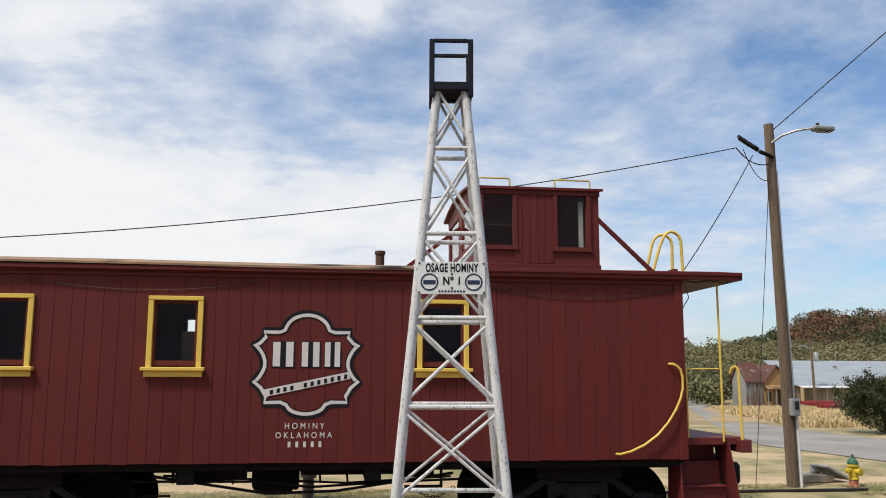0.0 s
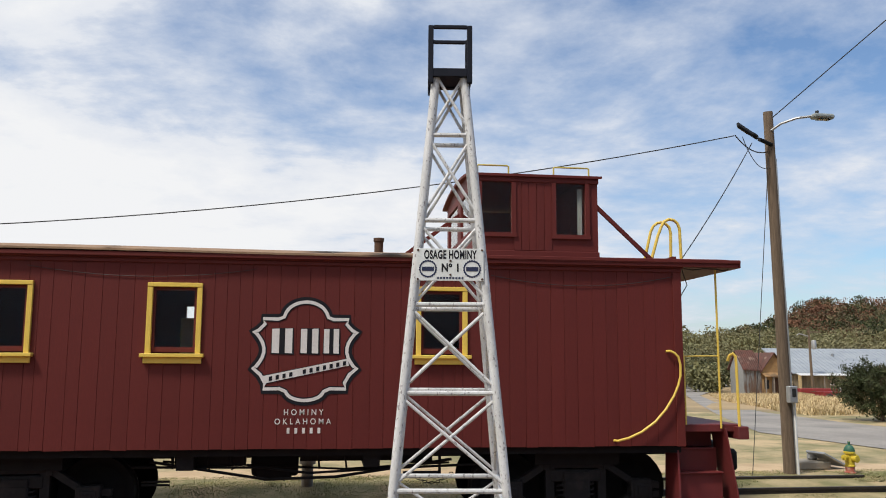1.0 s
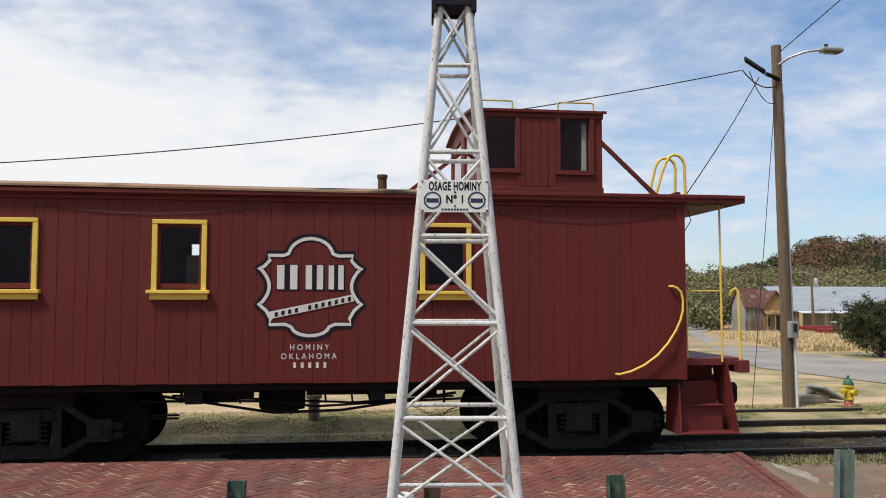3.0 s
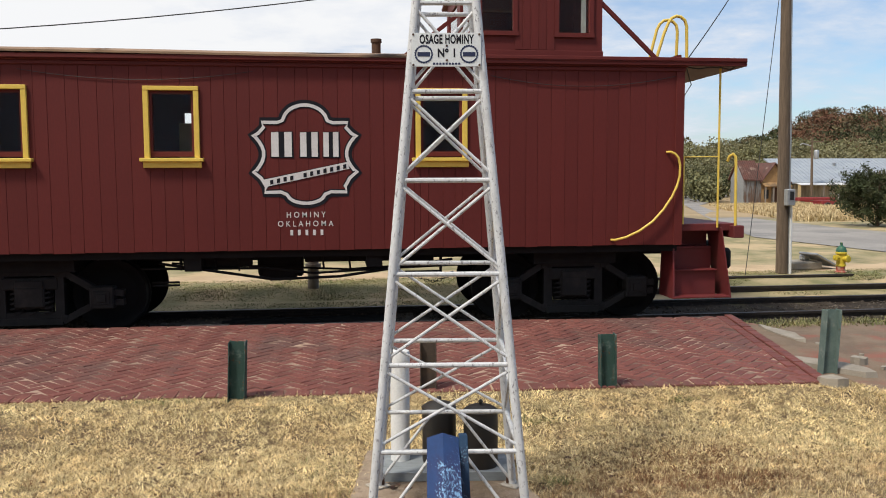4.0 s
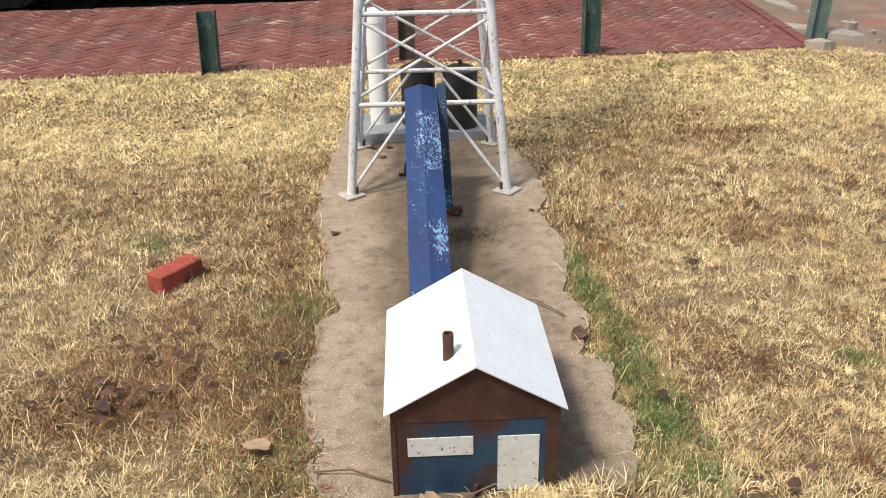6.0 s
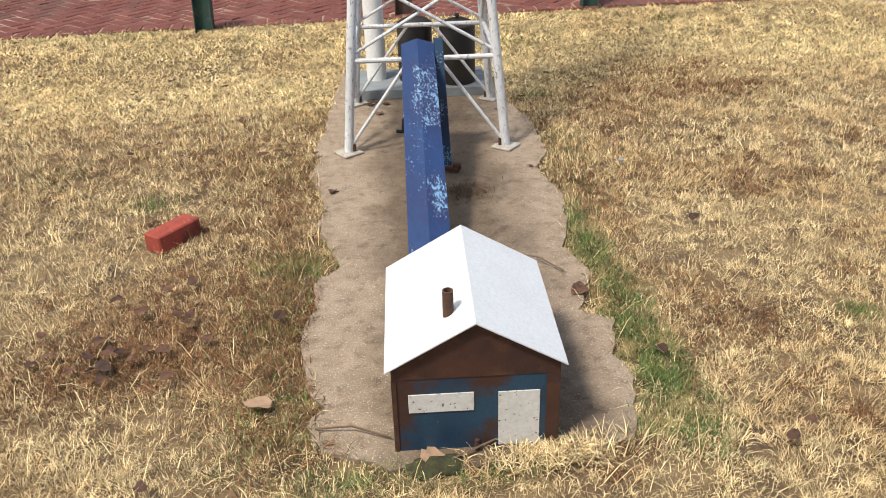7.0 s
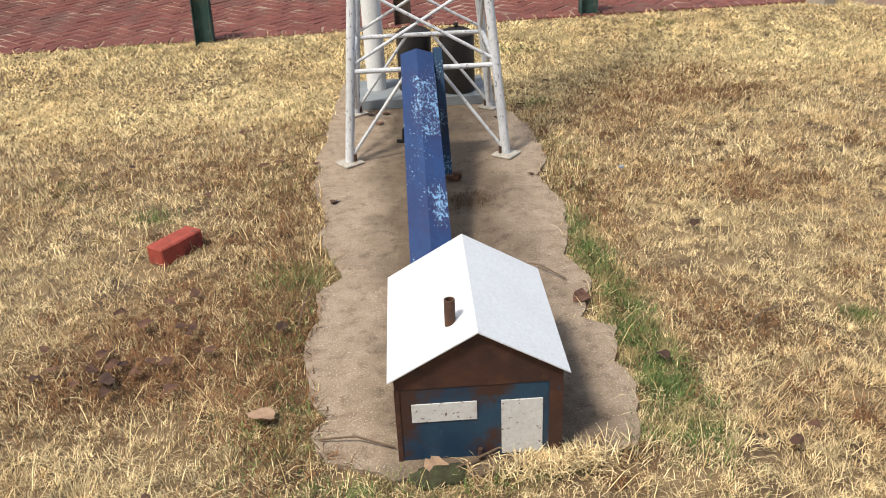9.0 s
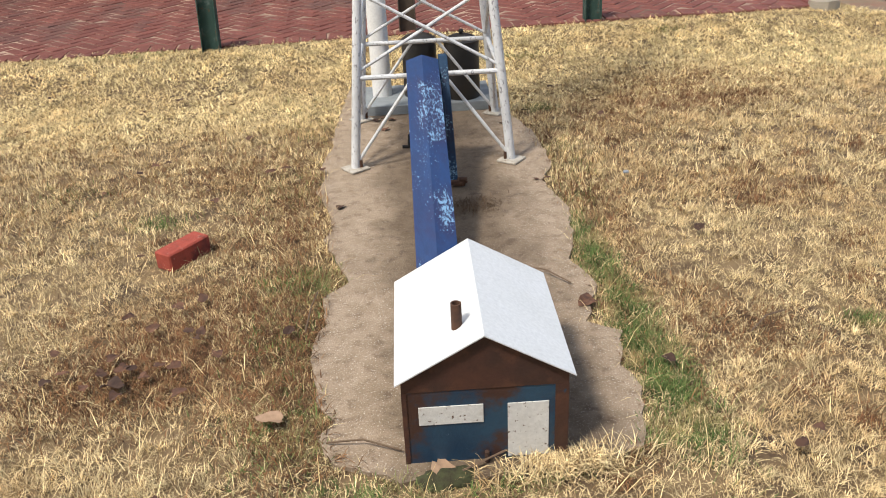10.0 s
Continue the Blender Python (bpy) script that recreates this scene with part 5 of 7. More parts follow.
# ---- tanks behind the derrick ----
plat = thing("timber_platform", (0.41, 4.2, 0.0), -6, "low grey painted board platform on the pad", "platform")
for i, (y0, y1) in enumerate(((-0.22, -0.115), (-0.11, -0.005), (0.0, 0.105), (0.11, 0.215))):
    part("plank", cube(-0.40, 0.40, y0, y1, 0.025, 0.052, 0.003), GREY_BOARD, plat)
part("bearer", cube(-0.39, 0.39, -0.205, -0.185, 0.0, 0.025), GREY_BOARD, plat)
part("bearer", cube(-0.39, 0.39, 0.185, 0.205, 0.0, 0.025), GREY_BOARD, plat)
part("edge", cube(-0.405, 0.405, -0.238, -0.224, 0.0, 0.056, 0.002), GREY_BOARD, plat)
pipe = thing("white_standpipe", (0.148, 4.25, 0.052), 0, "white plastic capped standpipe standing on the platform", "pipe")
part("pipe", lathe([(0.060, 0), (0.060, 0.62), (0.060, 0.62)], 28), WHITE_PLASTIC, pipe)
part("cap", lathe([(0.063, 0.615), (0.063, 0.67), (0.058, 0.688), (0.04, 0.697), (0, 0.70)], 28), WHITE_PLASTIC, pipe)
for x, y in ((0.385, 4.19), (0.628, 4.08)):
    tank = thing("storage_tank_model", (x, y, 0.053), 0, "black rusting tank model with a domed lid and knob", "tank", "tanks on the platform")
    part("drum", lathe([(0.103, 0), (0.105, 0.01), (0.105, 0.325), (0.102, 0.335)], 32), POT_BLACK, tank)
    lid = part("lid", lathe([(0.107, 0.328), (0.107, 0.342), (0.08, 0.362), (0.045, 0.374), (0, 0.378)], 32), POT_BLACK, tank)
    part("knob", lathe([(0.012, 0.372), (0.010, 0.385), (0.016, 0.392), (0.012, 0.404), (0, 0.408)], 12), POT_BLACK, lid)

tagged(part("bent_pipe", rod([(3.9, 8.93, 0.06), (4.3, 8.95, 0.06), (4.42, 8.9, 0.05), (4.47, 8.8, 0.0)], 0.016, 8), PALE_CONCRETE), "pale bent pipe lying by the rail", "pipe")
tagged(part("litter", cube(1.175, 1.20, 2.73, 2.745, 0.005, 0.018, 0.003), BLUE_ROOF), "scrap of pale blue plastic litter in the grass", "litter")

# ---- guard posts ----
def guard_post(x, y, z0, z1, mat, label, lean=(0, 0)):
    p = thing("guard_post", (x, y, z0 - 0.03), -4, label, "post", "posts along the pavement", tilt=lean)
    h = z1 - z0 + 0.03
    part("web", cube(-0.058, 0.058, -0.004, 0.004, 0, h), mat, p)
    for s in (-1, 1):
        part("flange", cube(min(s * 0.058, s * 0.066), max(s * 0.058, s * 0.066), -0.05, 0.05, 0, h + 0.004 * s, 0.002), mat, p)
    part("infill", cube(-0.05, 0.05, 0.006, 0.045, 0, h - 0.015), POST_RUST, p)


guard_post(-1.02, 5.70, 0.10, 0.55, POST_GREEN, "worn green steel guard post at the lawn edge", (0, 2))
guard_post(0.49, 5.78, 0.09, 0.495, POST_RUST, "rusty brown steel guard post at the lawn edge")
guard_post(1.955, 5.66, 0.09, 0.53, POST_GREEN, "green and rust steel guard post at the lawn edge", (0, -1))
guard_post(4.03, 5.90, 0.10, 0.645, POST_PALE, "tall pale green steel guard post by broken concrete", (0, 2.5))

# ---- loose brick ----
lb = thing("loose_brick", (-0.851, 2.348, -0.012), 49.3, "loose red brick lying on the dry grass", "brick", tilt=(0, 0))
bm = cube(-0.109, 0.109, -0.045, 0.045, -0.005, 0.075, 0.006)
part("brick", bm, LOOSE_BRICK, lb)

# ---- street lamp pole ----
pole = thing("utility_pole", (7.35, 12.63, 0.1), 0, "weathered wooden utility pole carrying two street lamps", "utility pole")
part("shaft", rod([(7.35, 12.63, 0.05), (7.32, 12.63, 2.5), (7.29, 12.63, 4.6), (7.265, 12.63, 6.35)], [0.10, 0.093, 0.087, 0.082], 16), WOOD_POLE, pole, local=False)
part("conduit", rod([(7.435, 12.565, 0.1), (7.405, 12.57, 2.4), (7.365, 12.575, 4.0), (7.345, 12.58, 5.5)], 0.016), GALV, pole, local=False)
part("white_conduit", rod([(7.44, 12.52, 0.1), (7.425, 12.52, 1.35)], 0.022), WHITE_PLASTIC, pole, local=False)
mb = part("meter_box", cube(7.29, 7.43, 12.40, 12.53, 1.30, 1.58, 0.012), GALV, pole, "grey meter box", local=False)
part("meter_face", cube(7.33, 7.40, 12.39, 12.40, 1.40, 1.54, 0.003), RUBBER, mb, local=False)
arm = part("lamp_arm", rod([(7.27, 12.56, 6.0), (7.40, 12.45, 6.10), (7.6, 12.3, 6.16), (7.84, 12.2, 6.18)], 0.022), GALV, pole, local=False)
bm = cube(7.82, 8.22, 12.12, 12.28, 6.13, 6.22, 0.03)
lamp = part("lamp_head", bm, LAMP_GREY, pole, "pale grey street lamp head", local=False)
part("lens", cube(7.92, 8.16, 12.14, 12.26, 6.118, 6.135, 0.004), LENS, lamp, local=False)
part("photocell", lathe([(0.03, 0), (0.03, 0.06), (0, 0.065)], 10, pose(7.93, 12.2, 6.215)), RUBBER, lamp, local=False)
part("lamp_arm", rod([(7.27, 12.56, 5.74), (7.10, 12.5, 5.78), (6.98, 12.45, 5.80)], 0.035), BLACK_IRON, pole, local=False)
FLOOD = Matrix.Translation((6.80, 12.36, 5.86)) @ pose(0, 0, 0, 0, 32, 0) @ pose(0, 0, 0, 38, 0, 0)
bm = cube(-0.30, 0.02, -0.095, 0.095, -0.022, 0.028, 0.012)
box(bm, 0.0, 0.12, -0.05, 0.05, -0.03, 0.04, 0.012)
bm.transform(FLOOD)
lamp = part("flood_lamp", bm, BLACK_IRON, pole, "dark flood lamp head", local=False)
bm = cube(-0.28, -0.06, -0.078, 0.078, -0.030, -0.023)
bm.transform(FLOOD)
part("lens", bm, FLOOD_LENS, lamp, "pale flood lamp lens", local=False)


def hang(a, b, sag, n=16):
    a, b = Vector(a), Vector(b)
    return [a.lerp(b, k / n) - Vector((0, 0, sag * 4 * (k / n) * (1 - k / n))) for k in range(n + 1)]


for pts, r, lab in (([(x, 12.63, 0.00619 * x * x + 0.14848 * x + 4.64315) for x in np.linspace(6.62, -12, 28)], 0.009, "long black overhead service wire"),
                    (hang((6.62, 12.6, 5.90), (7.2, 12.58, 5.62), 0.12, 8), 0.010, "slack black drop wire at the pole"),
                    (hang((6.873, 12.5, 5.745), (4.45, 10.15, 3.30), 0.06), 0.008, "black wire dropping to the caboose roof"),
                    (hang((7.35, 12.63, 6.26), (8.1, 10.5, 7.22), 0.0, 2)[:2] + hang((8.1, 10.5, 7.22), (10.6, 3.0, 10.2), 0.0, 4), 0.009, "black wire leaving the pole top"),
                    (hang((7.19, 12.55, 5.5), (6.62, 12.5, 0.1), 0.0, 6), 0.006, "thin guy wire beside the pole"),
                    (hang((6.70, 12.5, 5.85), (7.22, 12.55, 5.35), 0.22, 10), 0.007, "looped thin wire at the pole")):
    tagged(part("wire", rod(pts, r, 6), WIRE), lab, "wire", "overhead wires")
part("eave_wire", rod([(3.80, CY + 0.05, 3.05), (3.86, CY + 0.05, 2.86), (3.80, CY + 0.06, 2.76), (3.775, CY + 0.08, 2.70)], 0.006, 5), WIRE, caboose, local=False)
part("eave_wire", rod([(3.80, CY + 0.0, 3.05), (3.92, CY + 0.0, 3.035), (4.05, CY + 0.0, 3.055), (4.2, CY + 0.0, 3.05), (4.3, CY, 3.03), (4.36, CY, 3.06)], 0.007, 5), WIRE, caboose, local=False)
part("string_wire", rod(hang((1.5, CY - 0.012, 2.93), (3.7, CY - 0.012, 2.96), 0.12, 20), 0.0035, 5), WIRE, caboose, local=False)
part("string_wire", rod(hang((-3.5, CY - 0.012, 2.95), (-1.1, CY - 0.012, 2.95), 0.10, 20), 0.003, 5), WIRE, caboose, local=False)

# ---- hydrant ----
hyd = thing("fire_hydrant", (8.43, 12.62, 0.12), 20, "yellow fire hydrant with green cap and red base", "hydrant")
part("base", lathe([(0.10, 0), (0.10, 0.03), (0.075, 0.035), (0.075, 0.12)], 18), HYD_RED, hyd, "worn red base")
part("barrel", lathe([(0.085, 0.12), (0.085, 0.14), (0.075, 0.15), (0.075, 0.33), (0.095, 0.335), (0.095, 0.36), (0.085, 0.37)], 18), HYD_YELLOW, hyd)
part("bonnet", lathe([(0.09, 0.37), (0.09, 0.385), (0.075, 0.43), (0.045, 0.465), (0.022, 0.475), (0.022, 0.53), (0, 0.535)], 18), HYD_GREEN, hyd, "green domed cap")
for s in (-1, 1):
    part("nozzle", lathe([(0.04, 0), (0.04, 0.05), (0.05, 0.055), (0.05, 0.085), (0.015, 0.09), (0.015, 0.105), (0, 0.105)], 12, pose(0, 0, 0.27, 0, 90 * s, 0) @ pose(0, 0, 0.065)), HYD_YELLOW, hyd)
part("nozzle", lathe([(0.05, 0.06), (0.05, 0.12), (0.06, 0.125), (0.06, 0.15), (0, 0.155)], 12, pose(0, 0, 0.25, 90, 0, 0)), HYD_YELLOW, hyd)

tagged(part("bollard", lathe([(0.085, 0), (0.085, 0.34), (0.12, 0.345), (0.12, 0.40), (0.085, 0.405), (0.085, 0.56), (0, 0.57)], 16, pose(-0.60, 12.1, 0.09)), TIMBER), "short weathered grey bollard beyond the track", "bollard")

deb = thing("broken_grating", (8.15, 13.3, 0.13), 5, "broken grey metal grating and concrete heap on the grass", "debris")
part("slab", cube(-0.42, 0.2, -0.25, 0.25, 0.0, 0.14, 0.02), PALE_CONCRETE, deb)
bm = cube(-0.3, 0.3, -0.2, 0.2, -0.02, 0.02, 0.01)
bm.transform(pose(0.22, -0.1, 0.17, 0, 24, 12))
part("plate", bm, GALV, deb)
part("lug", cube(-0.05, 0.1, -0.05, 0.1, 0.14, 0.26, 0.03), GALV, deb)

# ---- broken concrete by the pavement end ----
def chunk(x, y, sx, sy, h, turn, seed):
    r = random.Random(seed)
    n = 9
    bm = bmesh.new()
    lo, hi = [], []
    for k in range(n):
        a = 2 * math.pi * k / n
        q = r.uniform(0.75, 1.1)
        lo.append(bm.verts.new((sx * math.cos(a) * q * 1.05, sy * math.sin(a) * q * 1.05, -0.03)))
        hi.append(bm.verts.new((sx * math.cos(a) * q, sy * math.sin(a) * q, h * r.uniform(0.8, 1.1))))
    bm.faces.new(hi)
    for k in range(n):
        bm.faces.new((lo[k], lo[(k + 1) % n], hi[(k + 1) % n], hi[k]))
    bm.transform(pose(x, y, ground_z(x, y), 0, 0, turn))
    return tagged(part("concrete_chunk", bm, PALE_CONCRETE, smooth=False), "broken pale concrete lump at the pavement end", "rubble", "broken concrete")


for i, q in enumerate(((4.47, 7.48, 0.48, 0.10, 0.07, -86), (4.15, 6.05, 0.46, 0.14, 0.045, -58), (3.84, 5.52, 0.13, 0.09, 0.07, -20), (4.50, 6.17, 0.08, 0.07, 0.07, 10), (4.60, 5.95, 0.04, 0.03, 0.03, 40), (4.42, 5.62, 0.03, 0.03, 0.025, 0), (4.62, 7.0, 0.05, 0.04, 0.03, 70), (4.75, 6.5, 0.03, 0.025, 0.025, 15))):
    chunk(*q, 40 + i)

# ---- far buildings ----
def slab(pts, thick=0.12):
    """A four-cornered sheet with thickness."""
    bm = bmesh.new()
    v = [bm.verts.new(q) for q in pts]
    w = [bm.verts.new(Vector(q) - Vector((0, 0, thick))) for q in pts]
    bm.faces.new(v)
    bm.faces.new(w[::-1])
    for i in range(4):
        bm.faces.new((v[i], w[i], w[(i + 1) % 4], v[(i + 1) % 4]))
    return bm


def ribs(parent, a, b, c, d, k, mat, r=0.025):
    """Standing seams of a metal roof from edge a-b down to edge d-c."""
    a, b, c, d = (Vector(q) for q in (a, b, c, d))
    for i in range(k + 1):
        u = i / k
        up_ = Vector((0, 0, r))
        part("seam", rod([a.lerp(b, u) + up_, d.lerp(c, u) + up_], r, 4), mat, parent, local=False)


def gable_wall(x0, x1, y, z0, eave, peak, thick, at=0.5):
    bm = bmesh.new()
    prism(bm, [(x0, z0), (x1, z0), (x1, eave), (x0 + (x1 - x0) * at, peak), (x0, eave)], thick)
    bmesh.ops.translate(bm, verts=bm.verts, vec=(0, y, 0))
    return bm


# tin shed: its gable looks down the road, its long side to the tracks
shed = thing("tin_shed", (38.2, 75, -1.6), 0, "small grey tin shed with a rusty red roof", "shed")
part("side_wall", cube(37.75, 39.45, 74.0, 74.1, -1.6, 1.55), SHED_GREY, shed, local=False)
for k in range(8):
    x = 37.75 + k * 0.2125
    part("wall_sheet", cube(x + 0.006, x + 0.206, 73.965, 73.995, -1.6, 1.5 + 0.03 * math.sin(k * 4)), SHED_GREY, shed, local=False)
bm = bmesh.new()
prism(bm, [(0, -1.6), (2.6, -1.6), (2.6, 1.5), (1.3, 3.1), (0, 1.5)], 0.1)
bm.transform(Matrix(((0, 1, 0, 37.75), (1, 0, 0, 74.1), (0, 0, 1, 0), (0, 0, 0, 1))))
part("gable_wall", bm, GALV, shed, "pale tin gable wall", local=False)
part("roof", slab([(37.6, 73.8, 1.46), (39.55, 73.8, 1.36), (39.4, 75.4, 3.2), (37.6, 75.4, 3.2)]), SHED_ROOF, shed, local=False)
part("roof", slab([(37.6, 77.0, 1.46), (39.55, 77.0, 1.36), (39.4, 75.4, 3.2), (37.6, 75.4, 3.2)]), SHED_ROOF, shed, local=False)
ribs(shed, (37.6, 75.4, 3.21), (39.4, 75.4, 3.21), (39.55, 73.8, 1.37), (37.6, 73.8, 1.47), 9, SHED_ROOF)

# tan storehouse with its gable to the tracks
store = thing("tan_store", (40.8, 75, -1.7), 0, "tan gabled storehouse with a brown door", "shed")
part("front_wall", gable_wall(39.5, 42.2, 74.0, -1.7, 1.2, 2.85, 0.12, 0.46), SHED_TAN, store, local=False)
part("side_wall", cube(39.5, 39.62, 74.12, 78.0, -1.7, 1.2), SHED_TAN, store, local=False)
part("side_wall", cube(42.08, 42.2, 74.12, 78.0, -1.7, 1.2), SHED_TAN, store, local=False)
part("roof", slab([(39.3, 73.75, 1.16), (39.3, 78.0, 1.16), (40.74, 78.0, 3.0), (40.74, 73.75, 3.0)], 0.1), SHED_ROOF, store, local=False)
part("roof", slab([(42.4, 73.75, 1.1), (42.4, 78.0, 1.1), (40.74, 78.0, 3.0), (40.74, 73.75, 3.0)], 0.1), SHED_ROOF, store, local=False)
part("awning", slab([(39.5, 73.3, 0.78), (42.2, 73.3, 0.78), (42.2, 74.0, 1.12), (39.5, 74.0, 1.12)], 0.06), SHED_TAN, store, local=False)
for x in (39.6, 40.4, 41.4, 42.1):
    part("awning_post", cube(x - 0.05, x + 0.05, 73.35, 73.45, -1.7, 0.76), TIMBER, store, local=False)
d = part("door", cube(40.6, 41.25, 73.93, 73.99, -1.6, 0.62, 0.01), RUST, store, "brown door", local=False)
part("door_frame", box(cube(40.5, 40.59, 73.92, 73.99, -1.6, 0.7), 41.26, 41.35, 73.92, 73.99, -1.6, 0.7), TIMBER, d, local=False)
part("window", cube(39.75, 40.2, 73.95, 73.99, -0.4, 0.45, 0.01), RUBBER, store, "dark window", local=False)

# warehouse: shallow blue-grey metal roof above a timber-boarded front
ware = thing("metal_warehouse", (47.5, 76, -1.7), 0, "long low warehouse with pale blue-grey metal roof and timber siding", "warehouse")
part("wall", cube(42.9, 58.0, 74.4, 74.6, -1.7, 1.15), SIDING, ware, local=False)
for k in range(40):
    x = 42.95 + k * 0.235
    part("siding_board", cube(x, x + 0.215, 74.34, 74.39, -1.7, 0.85 + 0.05 * math.sin(k * 2.7)), SIDING, ware, local=False)
part("roof", slab([(42.6, 74.1, 1.12), (58.4, 74.1, 1.12), (60.5, 83.0, 3.55), (44.4, 83.0, 3.55)], 0.12), BLUE_ROOF, ware, local=False)
ribs(ware, (44.4, 83.0, 3.56), (60.5, 83.0, 3.56), (58.4, 74.1, 1.13), (42.6, 74.1, 1.13), 34, BLUE_ROOF, 0.018)
part("eave_roof", slab([(43.0, 73.3, 0.90), (48.6, 73.3, 0.90), (48.6, 74.2, 1.08), (43.0, 74.2, 1.08)], 0.05), WHITE_SHEET, ware, "whitish tin eave", local=False)
for x, w in ((42.85, 0.28), (45.4, 0.09), (48.4, 0.12)):
    part("post", cube(x, x + w, 73.4, 73.5, -1.7, 0.92), INTERIOR if w > 0.2 else TIMBER, ware, local=False)
part("roof_vent", lathe([(0.16, 0), (0.16, 0.25), (0.24, 0.3), (0, 0.42)], 10, pose(50.5, 80, 2.68)), GALV, ware, local=False)

trailer = thing("farm_trailer", (34.0, 55.5, -0.9), 0, "red steel farm trailer frame parked in dry weeds", "trailer")
part("beam", cube(32.5, 35.3, 55.4, 55.5, 0.02, 0.20, 0.02), MACHINE_RED, trailer, local=False)
part("beam", cube(32.5, 35.3, 56.3, 56.4, 0.02, 0.20, 0.02), MACHINE_RED, trailer, local=False)
part("bed", cube(34.2, 35.7, 55.3, 56.5, -0.32, -0.02, 0.02), MACHINE_RED, trailer, local=False)
part("drawbar", flat_bar((34.2, 55.9, -0.15), (32.4, 55.9, 0.06), 0.12, 0.12), MACHINE_RED, trailer, local=False)
part("ramp", box(flat_bar((35.7, 55.4, -0.6), (35.45, 55.4, 0.5), 0.06, 0.06), 35.4, 35.5, 55.4, 56.4, 0.44, 0.5), LETTER, trailer, "pale raised ramp frame", local=False)
for x in (34.6, 35.3):
    part("tyre", lathe([(0.12, -0.08), (0.34, -0.1), (0.38, 0), (0.34, 0.1), (0.12, 0.08)], 18, pose(x, 55.25, -0.52, 90, 0, 0)), RUBBER, trailer, local=False)

fp = thing("transformer_pole", (44.05, 73.2, -1.8), 0, "distant wooden pole with a transformer and lamp", "utility pole")
part("shaft", rod([(44.1, 73.2, -1.8), (43.95, 73.2, 5.3)], [0.14, 0.10], 8), WOOD_POLE, fp, local=False)
part("transformer", lathe([(0.2, 0), (0.22, 0.1), (0.22, 0.75), (0.15, 0.85), (0, 0.85)], 12, pose(44.42, 73.2, 3.3)), GALV, fp, "pale transformer can", local=False)
part("crossarm", cube(43.75, 45.1, 73.1, 73.2, 4.85, 4.97), WOOD_POLE, fp, local=False)
part("lamp_arm", rod([(43.97, 73.2, 4.5), (43.0, 73.2, 4.75), (42.75, 73.2, 4.6)], 0.05, 6), GALV, fp, local=False)
yk = thing("yellow_kerb", (39.7, 89.6, -1.1), 0, "yellow painted kerb end beside the road", "kerb")
part("block", cube(39.7 - 0.7, 39.7 + 0.7, 89.6, 89.6 + 0.3, -1.15, -0.92, 0.04), YELLOW, yk, local=False)

# ---- hill, woods, scrub ----
nrg = np.random.default_rng(5)
prof = [(-400, 9), (-200, 11), (60, 10), (110, 11), (129, 12.6), (143, 15.2), (152, 17.4), (159, 18.4), (166, 21.6), (172, 24.8), (179, 27.4), (186, 29.2), (200, 29.6), (210, 28), (240, 30), (300, 27), (420, 20), (700, 12)]


def ridge(x):
    return float(np.interp(x, [p[0] for p in prof], [p[1] for p in prof]))


bm = bmesh.new()
xs = list(range(-400, 700, 20))
rows = []
for k in range(7):
    u = k / 6
    rows.append([bm.verts.new((x * (0.62 + 0.38 * u), 190 + 110 * u, -2 + (ridge(x) - 3.0) * u ** 1.3)) for x in xs])
for r0_, r1_ in zip(rows, rows[1:]):
    for i in range(len(xs) - 1):
        bm.faces.new((r0_[i], r0_[i + 1], r1_[i + 1], r1_[i]))
tagged(part("hill", bm, surface("hill_soil", (0.10, 0.085, 0.045), (0.07, 0.06, 0.03), 0.02, 0.95, 0.0)), "low wooded hill in the distance", "hill", kind="structure")


def crowns(name, centres, radii, per, size, mat, rng, label, category):
    c = np.repeat(centres, per, axis=0)
    r = np.repeat(radii, per, axis=0)
    d = rng.normal(size=c.shape)
    d /= np.linalg.norm(d, axis=1)[:, None]
    d *= rng.uniform(0.55, 1.0, len(d))[:, None] ** 0.7
    me = flakes(name, c + d * r, None, size, mat, rng)
    return tagged(new(name, me), label, category, kind="stuff")


n = 1100
u = nrg.uniform(0.0, 1.02, n) ** 0.8
hx = nrg.uniform(112, 250, n)
hc = np.stack([hx * (0.62 + 0.38 * u), 190 + 110 * u, -2 + (np.array([ridge(x) for x in hx]) - 3.0) * u ** 1.3 + 1.6], 1)
kinds = np.array([noise.noise((x * 0.045, z * 0.09, 1.0)) for x, z in zip(hx, hc[:, 2])]) + nrg.normal(0, 0.22, n)
kinds = np.where(hx < 168, kinds - 0.35, kinds)
for lo_, hi_, mat, lab in ((-9, -0.16, CEDAR, "dark green cedars among the woods on the hill"), (-0.16, 0.04, OLIVE_OAK, "olive brown oaks among the woods on the hill"), (0.04, 9, OAK, "rust-red autumn oaks covering the hill")):
    pick = (kinds >= lo_) & (kinds < hi_)
    crowns("hill_woods", hc[pick], nrg.uniform(2.0, 3.8, (pick.sum(), 1)) * np.array([[1, 1, 0.8]]), 120, 0.42, mat, nrg, lab, "woods")
n = 520
sc = np.stack([nrg.uniform(30, 190, n), nrg.uniform(105, 175, n), np.zeros(n)], 1)
sc[:, 0] = sc[:, 1] * nrg.uniform(0.38, 0.85, n)
sc[:, 2] = -1.2 + nrg.uniform(0.3, 2.6, n) + (sc[:, 1] - 105) * 0.115
crowns("scrub_belt", sc, nrg.uniform(1.2, 2.4, (n, 1)) * np.array([[1.2, 1, 0.8]]), 110, 0.26, SCRUB, nrg, "belt of pale green and grey autumn scrub below the hill", "scrub")


